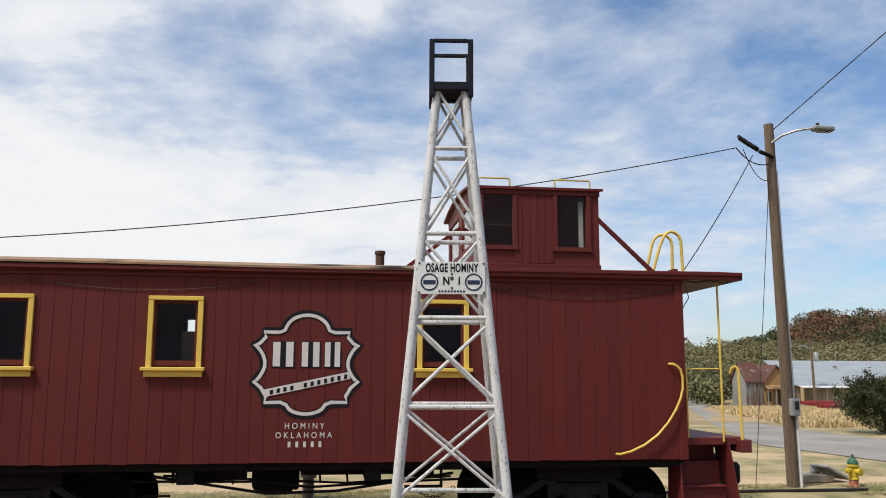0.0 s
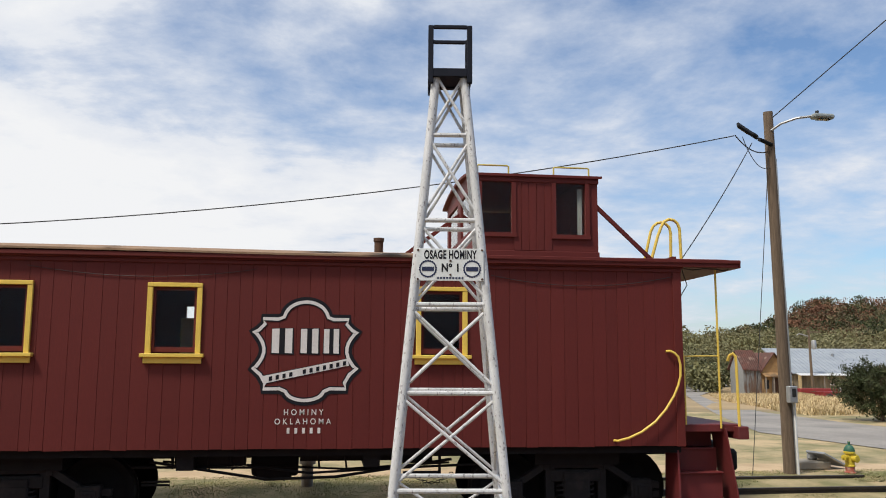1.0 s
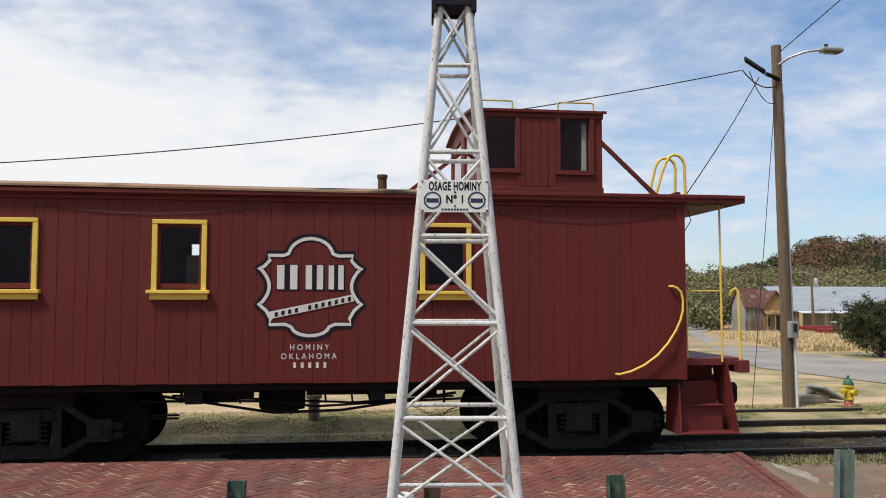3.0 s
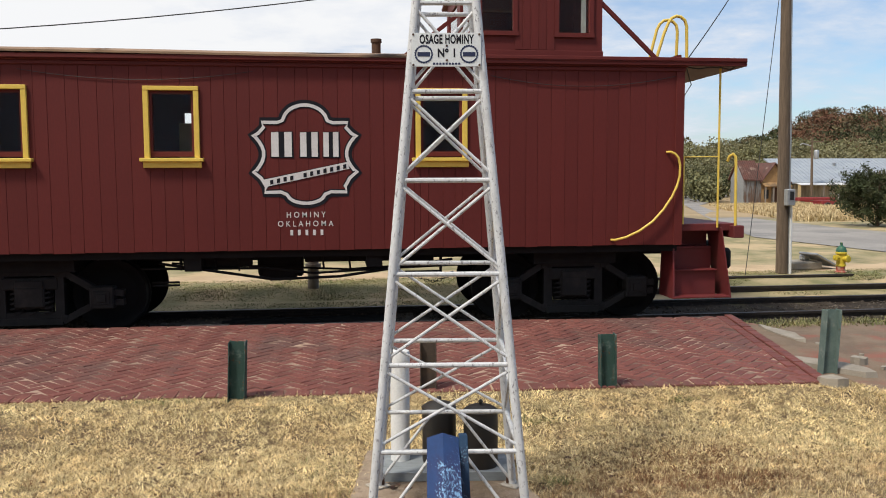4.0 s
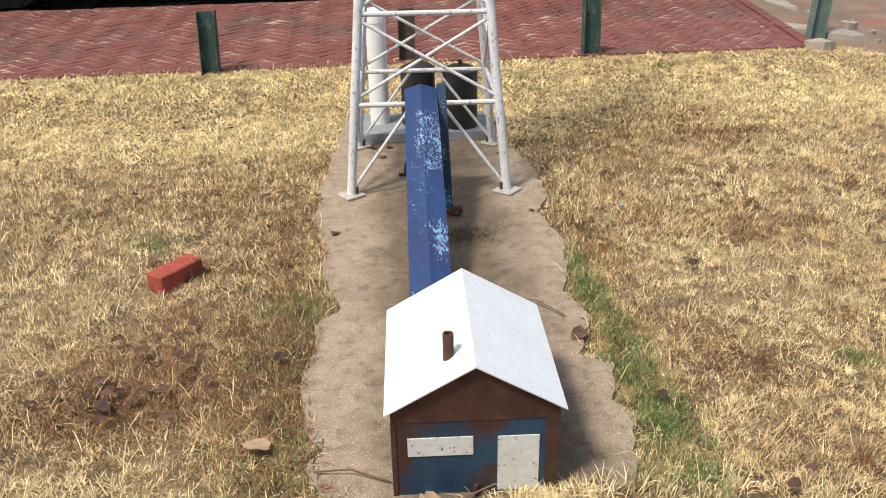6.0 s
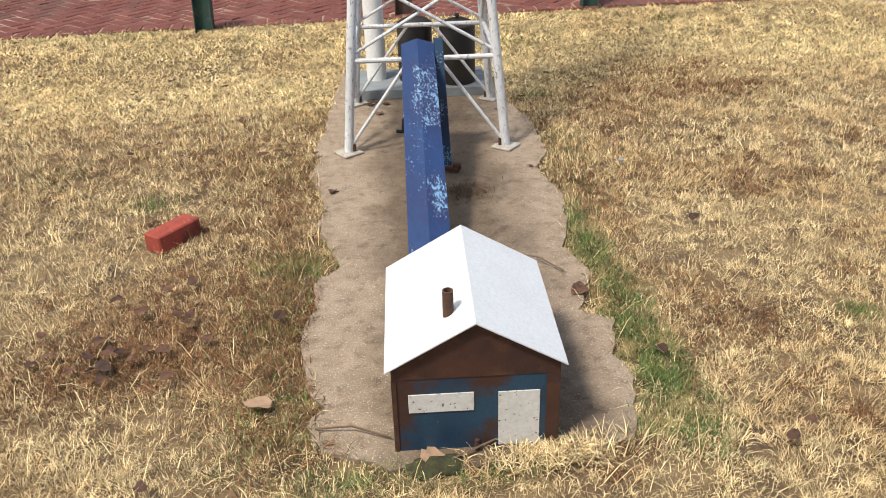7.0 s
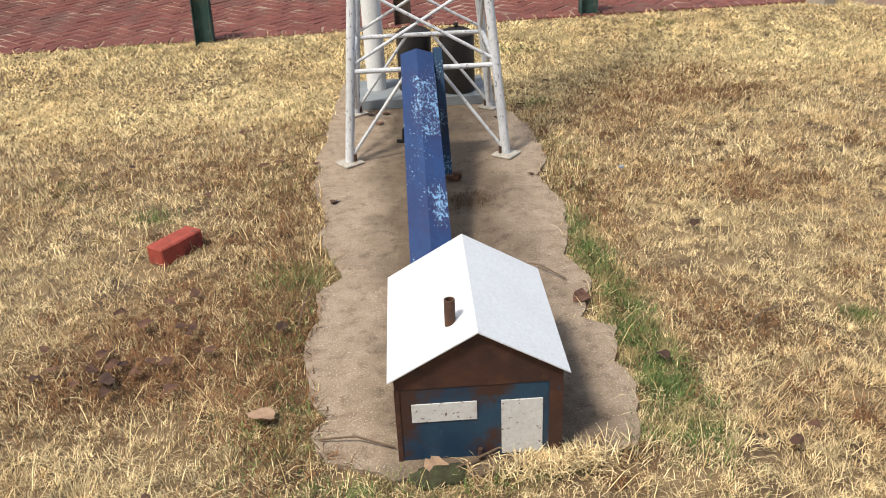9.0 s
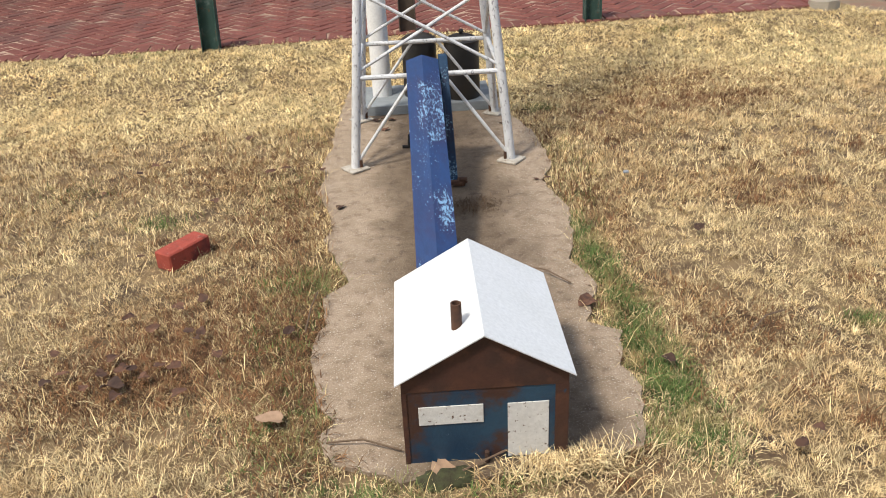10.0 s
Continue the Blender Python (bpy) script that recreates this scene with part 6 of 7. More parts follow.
def tree(x, y, z, h, spread, mat, label, seed, per=420, size=0.2, bare=False):
    r = random.Random(seed)
    rg = np.random.default_rng(seed)
    t = thing("tree", (x, y, z), 0, label, "tree", "distant trees")
    bm = rod([(0, 0, -0.2), (0.05 * h * 0.3, 0, h * 0.3), (0.02 * h, 0.02 * h, h * 0.75)], [h * 0.028, h * 0.02, h * 0.006], 8)
    tips = []
    for k in range(16 if bare else 10):
        a, s = r.uniform(0, 6.28), r.uniform(0.25, 0.65)
        e = Vector((spread * math.cos(a) * r.uniform(0.5, 1), spread * math.sin(a) * r.uniform(0.5, 1), h * r.uniform(0.5, 1.0)))
        b0 = Vector((0.01 * h, 0, h * s))
        mid = b0.lerp(e, 0.5) + Vector((0, 0, 0.06 * h))
        tube(bm, [b0, mid, e], [h * 0.010, h * 0.006, h * 0.0025], 5)
        tips += [e, mid]
        if bare:
            for q in range(4):
                f = e + Vector((r.uniform(-1, 1), r.uniform(-1, 1), r.uniform(-0.2, 0.9))) * spread * 0.35
                tube(bm, [mid.lerp(e, r.uniform(0.2, 0.9)), f], [h * 0.004, h * 0.0015], 4)
    part("trunk", bm, TWIG, t)
    if not bare:
        tips.append(Vector((0, 0, h * 0.9)))
        c = np.array([list(q) for q in tips])
        c = np.repeat(c, per // 4, axis=0)
        d = rg.normal(size=c.shape) * spread * 0.26
        me = flakes("crown", c + d, None, size, mat, rg)
        ob = new("crown", me)
        ob.parent = t
    return t


for i, (x, y, h, s, m, bare) in enumerate(((37.5, 92, 4.9, 2.6, SCRUB, False), (41.5, 96, 4.4, 2.8, SCRUB, False), (45.5, 99, 4.2, 2.8, SCRUB, False), (39.0, 84, 2.8, 1.8, CEDAR, False),
                                           (43.8, 86, 4.9, 2.2, SCRUB, True), (50.0, 100, 4.6, 2.8, SCRUB, False), (54.0, 98, 4.0, 2.6, SCRUB, False), (36.5, 80, 2.8, 1.8, SCRUB, False),
                                           (58.0, 105, 4.6, 3.0, CEDAR, False), (47.5, 90, 3.8, 2.2, CEDAR, False))):
    tree(x, y, ground_z(x, y) if y < 75 else -1.6, h, s, m, "bare grey tree behind the sheds" if bare else "bushy autumn tree behind the sheds", 70 + i, bare=bare)
bush = thing("cedar_bush", (17.35, 24.6, 0.05), 0, "dark green cedar bush with feathery sprays beside the road", "bush")
bm = rod([(0, 0, -0.1), (0.03, 0, 0.9), (0, 0, 1.9)], [0.06, 0.04, 0.012], 8)
brg_ = random.Random(8)
sprays = []
for k in range(84):
    a, z0 = brg_.uniform(0, 6.283), brg_.uniform(0.01, 1.5)
    reach = (1.25 * (1 - (z0 / 1.9) ** 1.7) + 0.2) * brg_.uniform(0.6, 1.12)
    tip = Vector((reach * math.cos(a), reach * math.sin(a), z0 + reach * brg_.uniform(0.25, 0.75)))
    tube(bm, [(0, 0, z0), Vector((0, 0, z0)).lerp(tip, 0.5) + Vector((0, 0, -0.03)), tip], [0.014, 0.009, 0.003], 4)
    sprays += [tuple(Vector((0, 0, z0)).lerp(tip, q)) for q in (0.45, 0.6, 0.75, 0.88, 1.0)]
part("trunk", bm, TWIG, bush)
c = np.repeat(np.array(sprays), 64, axis=0)
c = c + nrg.normal(size=c.shape) * np.array([0.085, 0.085, 0.095])
me = flakes("crown", c, None, 0.055, CEDAR, nrg, 0.32)
o = new("crown", me)
o.parent = bush

# ---- grass ----
grg = np.random.default_rng(9)
vz = np.vectorize(ground_z)


def scatter(n, x0, x1, y0, y1, tuft=0.5, spread=0.035):
    k = max(1, int(n * tuft / 9))
    cx, cy = grg.uniform(x0, x1, k), grg.uniform(y0, y1, k)
    i = grg.integers(0, k, int(n * tuft))
    x = np.concatenate([cx[i] + grg.normal(0, spread, len(i)), grg.uniform(x0, x1, n - len(i))])
    y = np.concatenate([cy[i] + grg.normal(0, spread, len(i)), grg.uniform(y0, y1, n - len(i))])
    return x, y


PAD_IN = [(0.25 + (x - 0.25) * 0.955, 2.6 + (y - 2.6) * 0.985) for x, y in PAD]


def on_lawn(x, y):
    side = 4.0 + (5.6 - y) * 0.9
    keep = (y < 5.70 - 0.045 * (x - 1.0) + 0.02) & (x < np.maximum(side, 3.6))
    return keep & ~inside(x, y, PAD_IN)


def tufts(n, per, x0, x1, y0, y1, spread):
    """Blade feet gathered in tufts, and the way each leans: outwards from its tuft, most tufts combed one way."""
    k = n // per
    cx, cy = grg.uniform(x0, x1, k), grg.uniform(y0, y1, k)
    comb = grg.uniform(0, 6.283, k)
    r = spread * grg.uniform(0.5, 1.5, k)
    i = np.repeat(np.arange(k), per)
    dx, dy = grg.normal(0, 1, len(i)) * r[i], grg.normal(0, 1, len(i)) * r[i]
    a = np.where(grg.random(len(i)) < 0.5, np.arctan2(dy, dx), comb[i])
    size = grg.uniform(0.65, 1.35, k)[i]
    return cx[i] + dx, cy[i] + dy, a, size


for n, per, x0, x1, y0, y1, ln, wd, spread, mat, lean in (
        (190000, 20, -2.0, 2.4, 0.5, 2.4, 0.030, 0.0011, 0.0125, STRAW, 1.0), (120000, 18, -3.0, 3.5, 2.4, 4.1, 0.036, 0.0017, 0.018, STRAW, 1.0),
        (34000, 14, -4.0, 4.4, 3.7, 4.7, 0.036, 0.0020, 0.026, STRAW, 1.15), (100000, 12, -4.6, 4.9, 4.2, 5.85, 0.028, 0.0024, 0.034, PALE_STRAW, 1.25)):
    x, y, a, size = tufts(n, per, x0, x1, y0, y1, spread)
    keep = on_lawn(x, y)
    x, y, a, size = x[keep], y[keep], a[keep], size[keep]
    me = blades("lawn_grass", x, y, vz(x, y) - 0.004, ln * size, np.full(len(x), wd), mat, grg, lean, a)
    tagged(new("lawn_grass", me), "pale straw lawn grass by the pavement" if mat is PALE_STRAW else "tufted dry straw-coloured lawn grass", "grass", kind="stuff")
x, y = scatter(60000, -3.2, 3.8, 0.45, 5.0, 0.5, 0.02)
keep = on_lawn(x, y)
x, y = x[keep], y[keep]
me = blades("lawn_mat", x, y, vz(x, y) + 0.002, np.full(len(x), 0.042), np.full(len(x), 0.0010), STRAW, grg, 1.48)
tagged(new("lawn_mat", me), "flattened straw lying between the grass tufts", "grass", kind="stuff")
x, y = scatter(70000, -4.6, 4.9, 3.9, 5.85, 0.1)
keep = on_lawn(x, y)
x, y = x[keep], y[keep]
me = blades("lawn_mat", x, y, vz(x, y) + 0.003, np.full(len(x), 0.045), np.full(len(x), 0.003), PALE_STRAW, grg, 1.5)
tagged(new("lawn_mat", me), "flattened pale straw by the pavement", "grass", kind="stuff")

x, y = grg.uniform(-2.2, 2.6, 3200), grg.uniform(0.5, 3.6, 3200)
keep = on_lawn(x, y)
x, y = x[keep], y[keep]
me = blades("straw_stalks", x, y, vz(x, y) + 0.004, np.full(len(x), 0.10), np.full(len(x), 0.0011), PALE_STRAW, grg, 1.2)
tagged(new("straw_stalks", me), "long pale stray stalks lying over the lawn", "grass", kind="stuff")
x, y = grg.uniform(-0.45, -0.18, 1500), grg.uniform(0.9, 3.2, 1500)
keep = ~inside(x, y, PAD_IN)
x, y = x[keep], y[keep]
me = blades("rim_litter", x, y, np.full(len(x), 0.0), np.full(len(x), 0.045), np.full(len(x), 0.0015), THATCH, grg, 1.4)
tagged(new("rim_litter", me), "brown litter along the rim of the pad", "grass", kind="stuff")
x, y = grg.uniform(0.62, 0.95, 900), grg.uniform(0.9, 3.4, 900)
keep = ~inside(x, y, PAD_IN)
x, y = x[keep], y[keep]
me = blades("rim_litter", x, y, vz(x, y) + 0.01, np.full(len(x), 0.045), np.full(len(x), 0.0015), THATCH, grg, 1.4)
tagged(new("rim_litter", me), "brown litter along the rim of the pad", "grass", kind="stuff")

# brown dead mats in the lawn
tx, ty = [], []
for cx, cy, sx, sy, n in ((-0.75, 1.65, 0.24, 0.20, 5200), (-1.05, 1.45, 0.16, 0.12, 2600), (-0.5, 2.5, 0.14, 0.35, 3000), (-0.75, 3.3, 0.3, 0.22, 3000), (-0.45, 1.25, 0.10, 0.25, 1800), (-0.42, 1.75, 0.08, 0.25, 1500), (-1.7, 3.0, 0.3, 0.25, 1500),
                          (1.95, 4.05, 0.42, 0.26, 8200), (2.2, 3.75, 0.22, 0.10, 1500), (1.35, 3.5, 0.3, 0.25, 2400), (0.95, 2.45, 0.06, 0.3, 1100), (1.3, 2.7, 0.25, 0.2, 1000), (1.12, 1.35, 0.14, 0.12, 1100), (1.7, 2.4, 0.25, 0.15, 900), (-2.2, 3.7, 0.4, 0.3, 1300), (0.85, 3.5, 0.08, 0.25, 700)):
    n = int(n * 1.1)
    tx.append(grg.normal(cx, sx, n))
    ty.append(grg.normal(cy, sy, n))
for cx, cy in zip(grg.uniform(-2.4, 2.8, 130), grg.uniform(0.6, 4.3, 130)):
    n = int(grg.uniform(40, 170))
    tx.append(grg.normal(cx, grg.uniform(0.02, 0.07), n))
    ty.append(grg.normal(cy, grg.uniform(0.02, 0.05), n))
tx, ty = np.concatenate(tx), np.concatenate(ty)
keep = on_lawn(tx, ty)
tx, ty = tx[keep], ty[keep]
me = blades("dead_thatch", tx, ty, vz(tx, ty) + 0.004, np.full(len(tx), 0.036), np.full(len(tx), 0.0016), THATCH, grg, 1.2)
tagged(new("dead_thatch", me), "matted brown dead grass in the lawn", "grass", kind="stuff")

gx, gy = [], []
for cx, cy, sx, sy, n in ((0.75, 1.22, 0.05, 0.2, 3600), (0.78, 1.72, 0.045, 0.2, 2600), (0.80, 2.15, 0.04, 0.16, 900), (0.90, 2.6, 0.05, 0.2, 300), (0.98, 3.1, 0.07, 0.2, 300), (0.68, 0.90, 0.10, 0.05, 800),
                          (-0.33, 1.98, 0.11, 0.09, 1600), (-0.42, 1.6, 0.10, 0.14, 800), (-0.40, 1.1, 0.10, 0.12, 1000), (-0.2, 0.82, 0.12, 0.03, 380), (0.2, 0.77, 0.15, 0.02, 260), (-1.0, 2.72, 0.07, 0.05, 350),
                          (1.52, 1.31, 0.035, 0.03, 260), (1.06, 3.9, 0.06, 0.04, 260), (-0.42, 2.9, 0.12, 0.2, 350), (-1.5, 3.2, 0.12, 0.1, 220), (1.2, 5.0, 0.14, 0.04, 260), (2.4, 5.3, 0.08, 0.04, 200), (3.3, 4.4, 0.35, 0.3, 500),
                          (-3.0, 5.6, 0.15, 0.08, 300), (-1.6, 5.72, 0.2, 0.05, 400), (2.55, 5.62, 0.05, 0.03, 160), (-0.3, 4.0, 0.12, 0.3, 350)):
    gx.append(grg.normal(cx, sx, n))
    gy.append(grg.normal(cy, sy, n))
gx, gy = np.concatenate(gx), np.concatenate(gy)
keep = ~inside(gx, gy, [(0.1525 + (x - 0.1525) * 0.97, 2.4 + (y - 2.4) * 0.985) for x, y in PAD])
gx, gy = gx[keep], gy[keep]
me = blades("green_grass", gx, gy, vz(gx, gy) - 0.004, np.full(len(gx), 0.042), np.full(len(gx), 0.0017), GREEN_BLADE, grg, 0.9)
tagged(new("green_grass", me), "green grass growing along the pad edge and in tufts", "grass", kind="stuff")

x, y = scatter(110000, -4.5, 10.0, 10.62, 13.0, 0.5, 0.09)
patch = np.array([noise.noise((u * 1.1, v * 1.6, 2.0)) for u, v in zip(x, y)])
keep = (np.abs(y - 11.35) > 0.05) & ((x < 2.5) | (patch > 0.02))
x, y = x[keep], y[keep]
me = blades("verge_grass", x, y, vz(x, y) - 0.005, np.full(len(x), 0.035), np.full(len(x), 0.005), VERGE_BLADE, grg, 1.3)
tagged(new("verge_grass", me), "patchy green and straw verge grass beyond the track", "grass", kind="stuff")
x, y = scatter(5200, 3.9, 8.5, 8.0, 9.0, 0.7, 0.06)
me = blades("track_weeds", x, y, vz(x, y) - 0.005, np.full(len(x), 0.06), np.full(len(x), 0.005), VERGE_BLADE, grg, 0.8)
tagged(new("track_weeds", me), "thin weeds in the trackside dirt", "grass", kind="stuff")
n = 34000
wy = grg.uniform(27.5, 72, n)
wx = np.interp(wy, [26, 29.5, 43.1, 69.8, 104], [15.9, 16.2, 20.6, 31.9, 51]) + 0.5 + np.abs(grg.normal(0, 1, n)) * (1.0 + 0.10 * wy)
keep = wx < wy * 0.72 + 1.0
wx, wy = wx[keep], wy[keep]
me = blades("tall_weeds", wx, wy, vz(wx, wy), np.full(len(wx), 0.28), np.full(len(wx), 0.016), WEED, grg, 0.8)
tagged(new("tall_weeds", me), "tall tan dry weeds beyond the road", "grass", kind="stuff")

# stones of the track bed
n = 5200
sx_, sy_ = grg.uniform(-5.5, 8.5, n), np.concatenate([grg.uniform(8.75, 10.8, n - 1600), grg.uniform(8.55, 9.2, 1600)])
ss = grg.uniform(0.010, 0.028, n)
octa = np.array([(1, 0, 0), (0, 1, 0), (-1, 0, 0), (0, -1, 0), (0, 0, 0.8), (0, 0, -0.8)])
tri = np.array([(0, 1, 4), (1, 2, 4), (2, 3, 4), (3, 0, 4), (1, 0, 5), (2, 1, 5), (3, 2, 5), (0, 3, 5)])
vv = octa[None] * ss[:, None, None] * grg.uniform(0.6, 1.3, (n, 6, 1)) + np.stack([sx_, sy_, np.full(n, -0.015)], 1)[:, None]
me = bpy.data.meshes.new("ballast_stones")
me.from_pydata(vv.reshape(-1, 3).tolist(), [], (tri[None] + np.arange(n)[:, None, None] * 6).reshape(-1, 3).tolist())
me.materials.append(surface("ballast_stone", (0.07, 0.058, 0.046), (0.12, 0.10, 0.08), 6, 0.95, 0.3, island=0.4, spec=0.1))
tagged(new("ballast_stones", me), "dark oily ballast stones between the rails", "gravel", kind="stuff")

# ---- fallen leaves, twigs ----
def leaf_mesh(seed, size):
    r = random.Random(seed)
    bm = bmesh.new()
    n = 11
    c = bm.verts.new((0, 0, 0.004))
    ring = []
    for k in range(n):
        a = 2 * math.pi * k / n
        q = size * (0.55 + 0.45 * abs(math.sin(a * 1.5 + seed))) * r.uniform(0.8, 1.1)
        ring.append(bm.verts.new((q * math.cos(a), q * 0.75 * math.sin(a), 0.35 * size * abs(math.sin(a)) * r.uniform(0.3, 1.2))))
    for k in range(n):
        bm.faces.new((c, ring[k], ring[(k + 1) % n]))
    return bm


SPOTS = [(-0.46, 1.14), (0.64, 1.62), (-0.0, 0.86), (-0.96, 1.42), (-0.87, 1.45), (-0.98, 1.84), (-0.73, 1.92), (-0.76, 1.7), (-1.18, 1.48), (-0.99, 1.58), (0.77, 1.19), (1.04, 0.79), (0.96, 0.74), (-0.65, 3.71), (-1.13, 4.61), (-0.3, 4.46), (1.38, 3.83), (1.25, 2.05), (-0.75, 0.86), (-1.02, 2.33), (-0.79, 4.39), (-1.33, 4.36), (-1.19, 1.65), (-1.14, 1.52), (0.08, 3.89), (0.78, 3.63), (0.75, 2.78), (0.8, 2.72), (-0.41, 1.62), (-2.21, 5.25), (1.79, 4.04), (2.34, 3.21)]
lrg = random.Random(4)
for cx, cy, sp, k in ((-0.95, 1.45, 0.13, 8), (-0.75, 1.72, 0.12, 5), (-0.9, 3.4, 0.35, 6), (-0.55, 3.0, 0.25, 4), (1.3, 3.7, 0.4, 4), (-1.6, 4.6, 0.7, 6), (0.1, 3.85, 0.10, 3)):
    SPOTS += [(lrg.gauss(cx, sp), lrg.gauss(cy, sp)) for _ in range(k)]
for i, (x, y) in enumerate(SPOTS):
    big = i in (0, 1, 2, 3)
    bm = leaf_mesh(i, 0.050 if big else 0.020 + 0.013 * abs(math.sin(i * 2.3)))
    bm.transform(pose(x, y, ground_z(x, y) + (0.045 if not inside(np.array([x]), np.array([y]), PAD)[0] else 0.022), 12 * math.sin(i), 10 * math.cos(i * 2), i * 47))
    tagged(part("leaf", bm, PALE_LEAF if i in (0, 2) else DRY_LEAF), "curled dry brown leaf fallen on the grass", "leaf", "fallen leaves")
for i, (x, y, a, ln) in enumerate(((0.62, 1.75, 130, 0.22), (-0.36, 1.62, 80, 0.28), (-0.10, 0.95, 160, 0.22), (0.05, 0.835, 12, 0.26), (4.3, 4.75, -12, 0.8), (1.1, 1.3, 30, 0.2))):
    c, s = math.cos(math.radians(a)), math.sin(math.radians(a))
    z = ground_z(x, y) + 0.03
    bm = rod([(x, y, z), (x + c * ln * 0.5, y + s * ln * 0.5 + 0.015, z + 0.012), (x + c * ln, y + s * ln, z)], 0.003 if ln < 0.5 else 0.012, 5)
    tagged(part("twig", bm, TWIG), "thin dry twig on the ground", "twig", "twigs")
n = 500
ax, ay = grg.normal(0.40, 0.07, n), grg.normal(2.55, 0.05, n)
me = blades("dead_grass", ax, ay, np.zeros(n), np.full(n, 0.03), np.full(n, 0.0015), foliage("dead_grass", (0.07, 0.04, 0.025), (0.14, 0.09, 0.05), (0.1, 0.06, 0.04)), grg, 1.3)
tagged(new("dead_grass", me), "small heap of dead brown grass on the concrete", "grass", kind="stuff")
n = 900
ax, ay = grg.normal(0.33, 0.10, n), grg.normal(0.82, 0.025, n)
me = blades("straw_heap", ax, ay, np.full(n, -0.005), np.full(n, 0.06), np.full(n, 0.0016), STRAW, grg, 1.25)
tagged(new("straw_heap", me), "loose straw piled against the model house door", "grass", kind="stuff")

bm = bmesh.new()
bmesh.ops.create_icosphere(bm, subdivisions=3, radius=1.0)
for v in bm.verts:
    v.co *= 1 + 0.25 * noise.noise(v.co * 2.2)
bm.transform(pose(0.01, 0.835, -0.018) @ Matrix.Diagonal((0.095, 0.040, 0.034, 1)))
tagged(part("moss_lump", bm, surface("mossy_soil", (0.055, 0.06, 0.022), (0.035, 0.03, 0.014), 30, 0.95, 1.0, grain=160)), "mossy clod of dark soil before the model house", "soil")

# ---- brick pavement: herringbone field, soldier border, raised red edge ----
SLOPE = -0.045
PAVE = [(-7.5, 6.085), (3.85, 5.572), (4.30, 8.22), (-7.5, 8.72)]


def pave_z(x, y):
    u = (y - edge_near(x)) / 2.75
    return 0.10 + 0.095 * min(1, max(0, u)) + 0.006 * noise.noise((x * 0.9, 0.5, 3.0))


bed = bmesh.new()
nx = 40
lo = [bed.verts.new((-7.5 + i * 11.36 / nx, edge_near(-7.5 + i * 11.36 / nx), 0)) for i in range(nx + 1)]
hi = [bed.verts.new((-7.5 + i * 11.81 / nx, 8.72 - 0.045 * (i * 11.81 / nx) + 0.03, 0)) for i in range(nx + 1)]
for v in lo + hi:
    v.co.z = pave_z(v.co.x, v.co.y) - 0.0045
skirt = [bed.verts.new((v.co.x, v.co.y + 0.0, -0.05)) for v in hi]
skirt_lo = [bed.verts.new((v.co.x, v.co.y, 0.0)) for v in lo]
for i in range(nx):
    bed.faces.new((lo[i], lo[i + 1], hi[i + 1], hi[i]))
    bed.faces.new((hi[i], hi[i + 1], skirt[i + 1], skirt[i]))
    bed.faces.new((lo[i], skirt_lo[i], skirt_lo[i + 1], lo[i + 1]))
bed.faces.new((lo[nx], skirt_lo[nx], skirt[nx], hi[nx]))
pavement = tagged(part("pavement", bed, MORTAR), "old red brick pavement laid in herringbone beside the track", "pavement", kind="structure")


def brick_data(w, h, gap=0.0050, chamfer=0.005, deep=0.05):
    a, b, c = w / 2 - gap, h / 2 - gap, chamfer
    v = [(-a, -b, -deep), (a, -b, -deep), (a, b, -deep), (-a, b, -deep), (-a, -b, -c), (a, -b, -c), (a, b, -c), (-a, b, -c),
         (-a + c, -b + c, 0), (a - c, -b + c, 0), (a - c, b - c, 0), (-a + c, b - c, 0)]
    f = [(0, 1, 5, 4), (1, 2, 6, 5), (2, 3, 7, 6), (3, 0, 4, 7), (4, 5, 9, 8), (5, 6, 10, 9), (6, 7, 11, 10), (7, 4, 8, 11), (8, 9, 10, 11)]
    return v, f


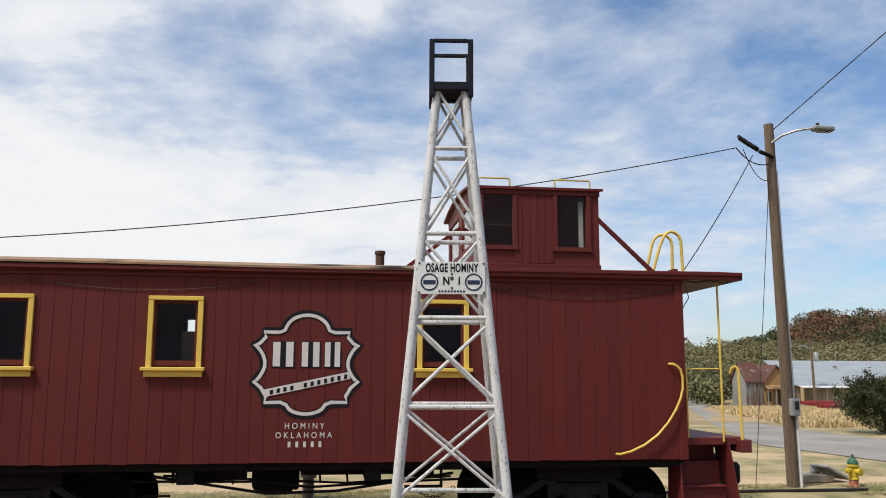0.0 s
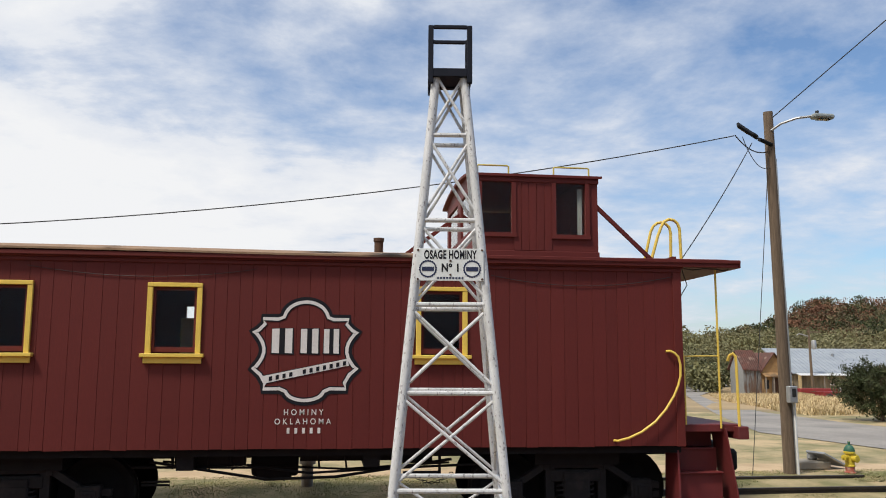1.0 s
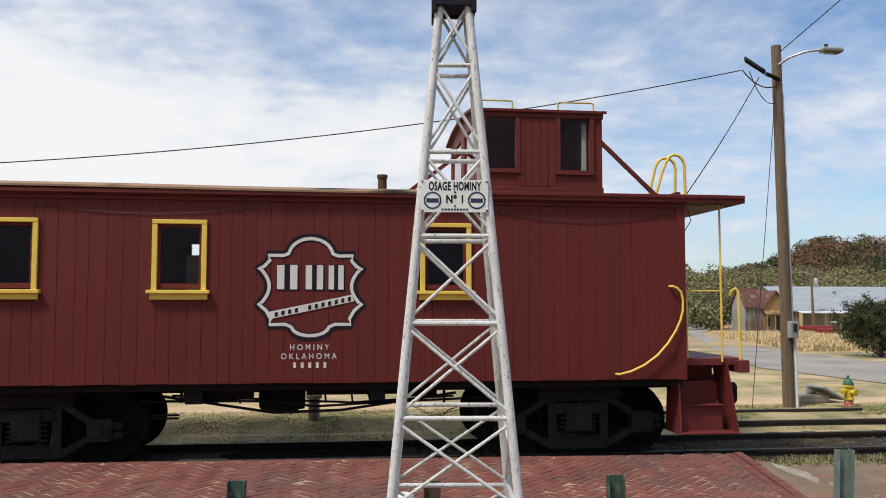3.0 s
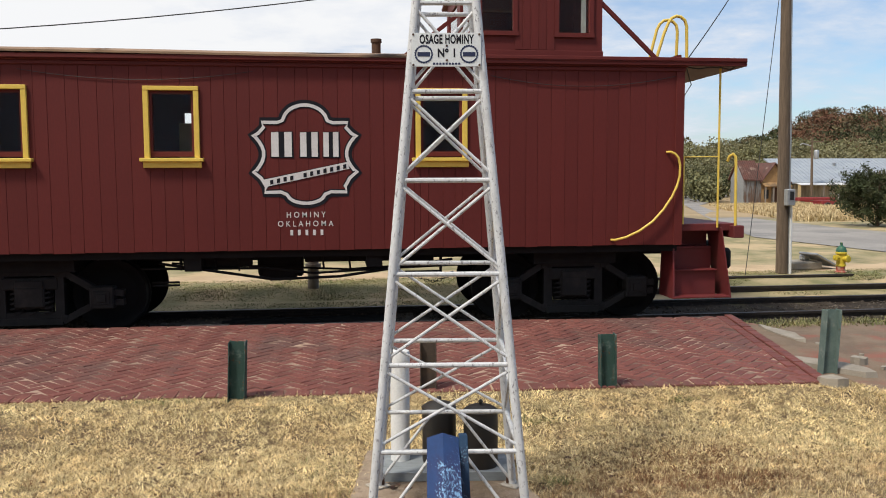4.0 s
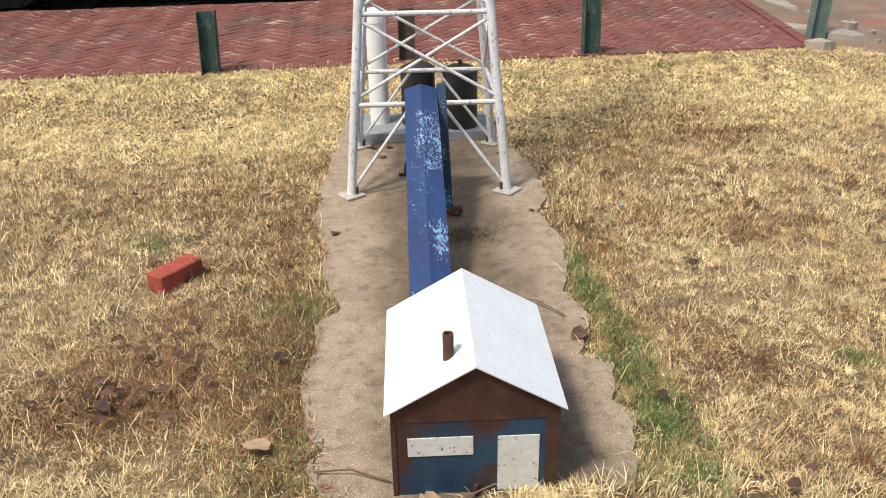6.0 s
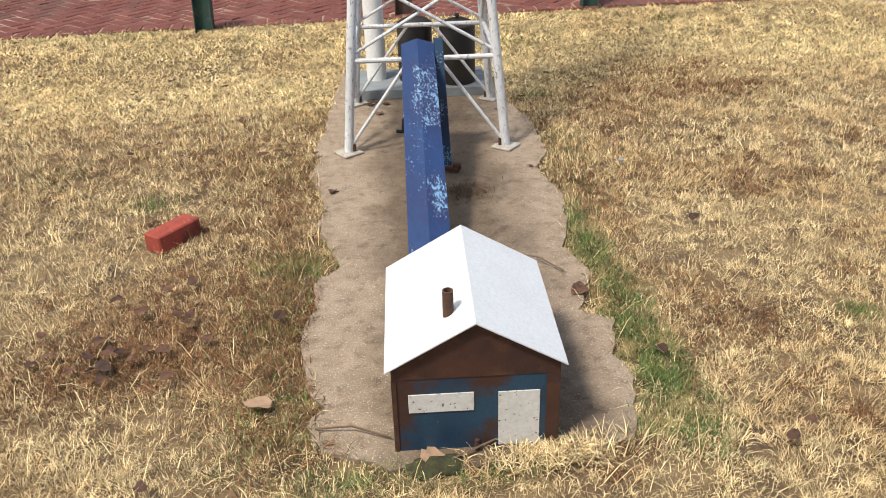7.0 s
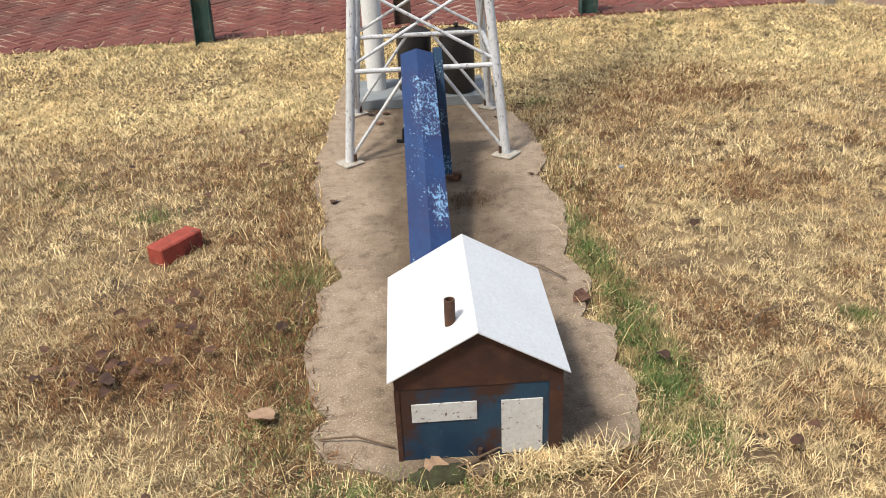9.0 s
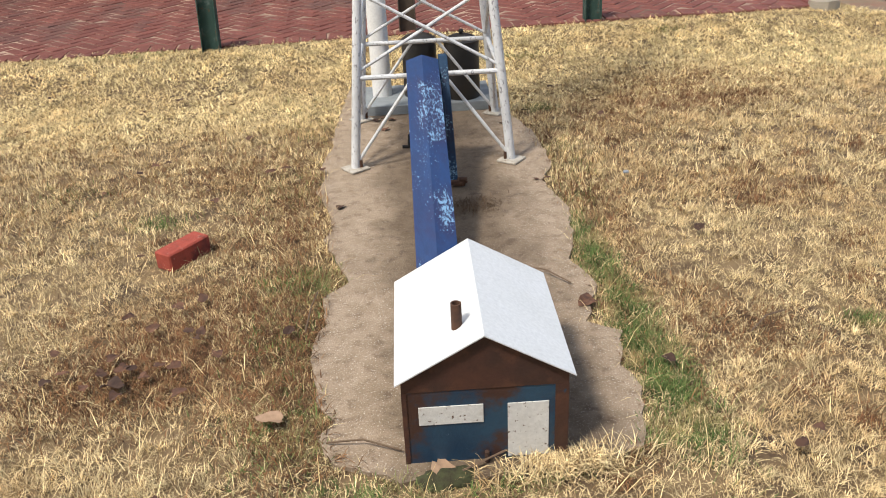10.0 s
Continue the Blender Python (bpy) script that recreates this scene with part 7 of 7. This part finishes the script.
BW, BH = 0.2, 0.1
bv, bf = brick_data(BW, BH)
brick_me = bpy.data.meshes.new("brick")
brick_me.from_pydata(bv, [], bf)
brick_me.materials.append(PAVER)
laid = []
ang = math.radians(45 - 2.6)
ca, sa = math.cos(ang), math.sin(ang)
inner = [(x, y + 0.115) if i < 2 else (x, y) for i, (x, y) in enumerate(PAVE)]
inner[1], inner[2] = (3.69, 5.68), (4.13, 8.22)
for i in range(-110, 110):
    for j in range(-110, 110):
        k = (i - j) % 4
        if k == 0:
            u, v, turn = (i + 1) * BH, (j + 0.5) * BH, 0
        elif k == 3:
            u, v, turn = (i + 0.5) * BH, (j + 1) * BH, 90
        else:
            continue
        laid.append((ca * u - sa * v - 1.0, sa * u + ca * v + 7.0, math.degrees(ang) + turn, 0))
lx, ly = np.array([q[0] for q in laid]), np.array([q[1] for q in laid])
ok = inside(lx, ly, inner)
laid = [q for q, o_ in zip(laid, ok) if o_]
for i in range(int(11.0 / 0.1045)):
    x = 3.78 - i * 0.1045
    laid.append((x, edge_near(x) + 0.055, 90 - 2.6 + 2 * math.sin(i * 3.7), 0))
for i in range(60):
    x = 3.7 - i * 0.21
    if x > -7.4:
        laid.append((x, 8.22 - 0.045 * (x - 4.3) - 0.02, -2.6, 0))
for i in range(27):
    u = i / 26
    for c in (0, 1):
        laid.append((3.70 + 0.45 * u + c * 0.104, 5.64 + 2.55 * u, 80.2, 1 + c))
brg = random.Random(21)
edge_me = brick_me.copy()
edge_me.materials.clear()
edge_me.materials.append(KERB_RED)
joined_v, joined_f = [], []
count = 0
for x, y, a, edge in laid:
    z = pave_z(x, y) + brg.uniform(-0.003, 0.004) + (0.004 if edge == 1 else 0.014 if edge == 2 else 0)
    m = pose(x, y, z, brg.uniform(-1.0, 1.0), brg.uniform(-1.0, 1.0), a + brg.uniform(-1.5, 1.5))
    if edge:
        piece("brick", edge_me, m, pavement)
    elif -1.6 < x < 3.8 and y < 6.75 and count < 245:
        piece("brick", brick_me, m, pavement)
        count += 1
    else:
        k = len(joined_v)
        joined_v += [tuple(m @ Vector(q)) for q in bv]
        joined_f += [tuple(k + q for q in f) for f in bf]
me = bpy.data.meshes.new("bricks")
me.from_pydata(joined_v, [], joined_f)
me.materials.append(PAVER_FIELD)
o = new("bricks", me)
o.parent = pavement
tagged(o, "rows of worn red paving bricks", kind="stuff")
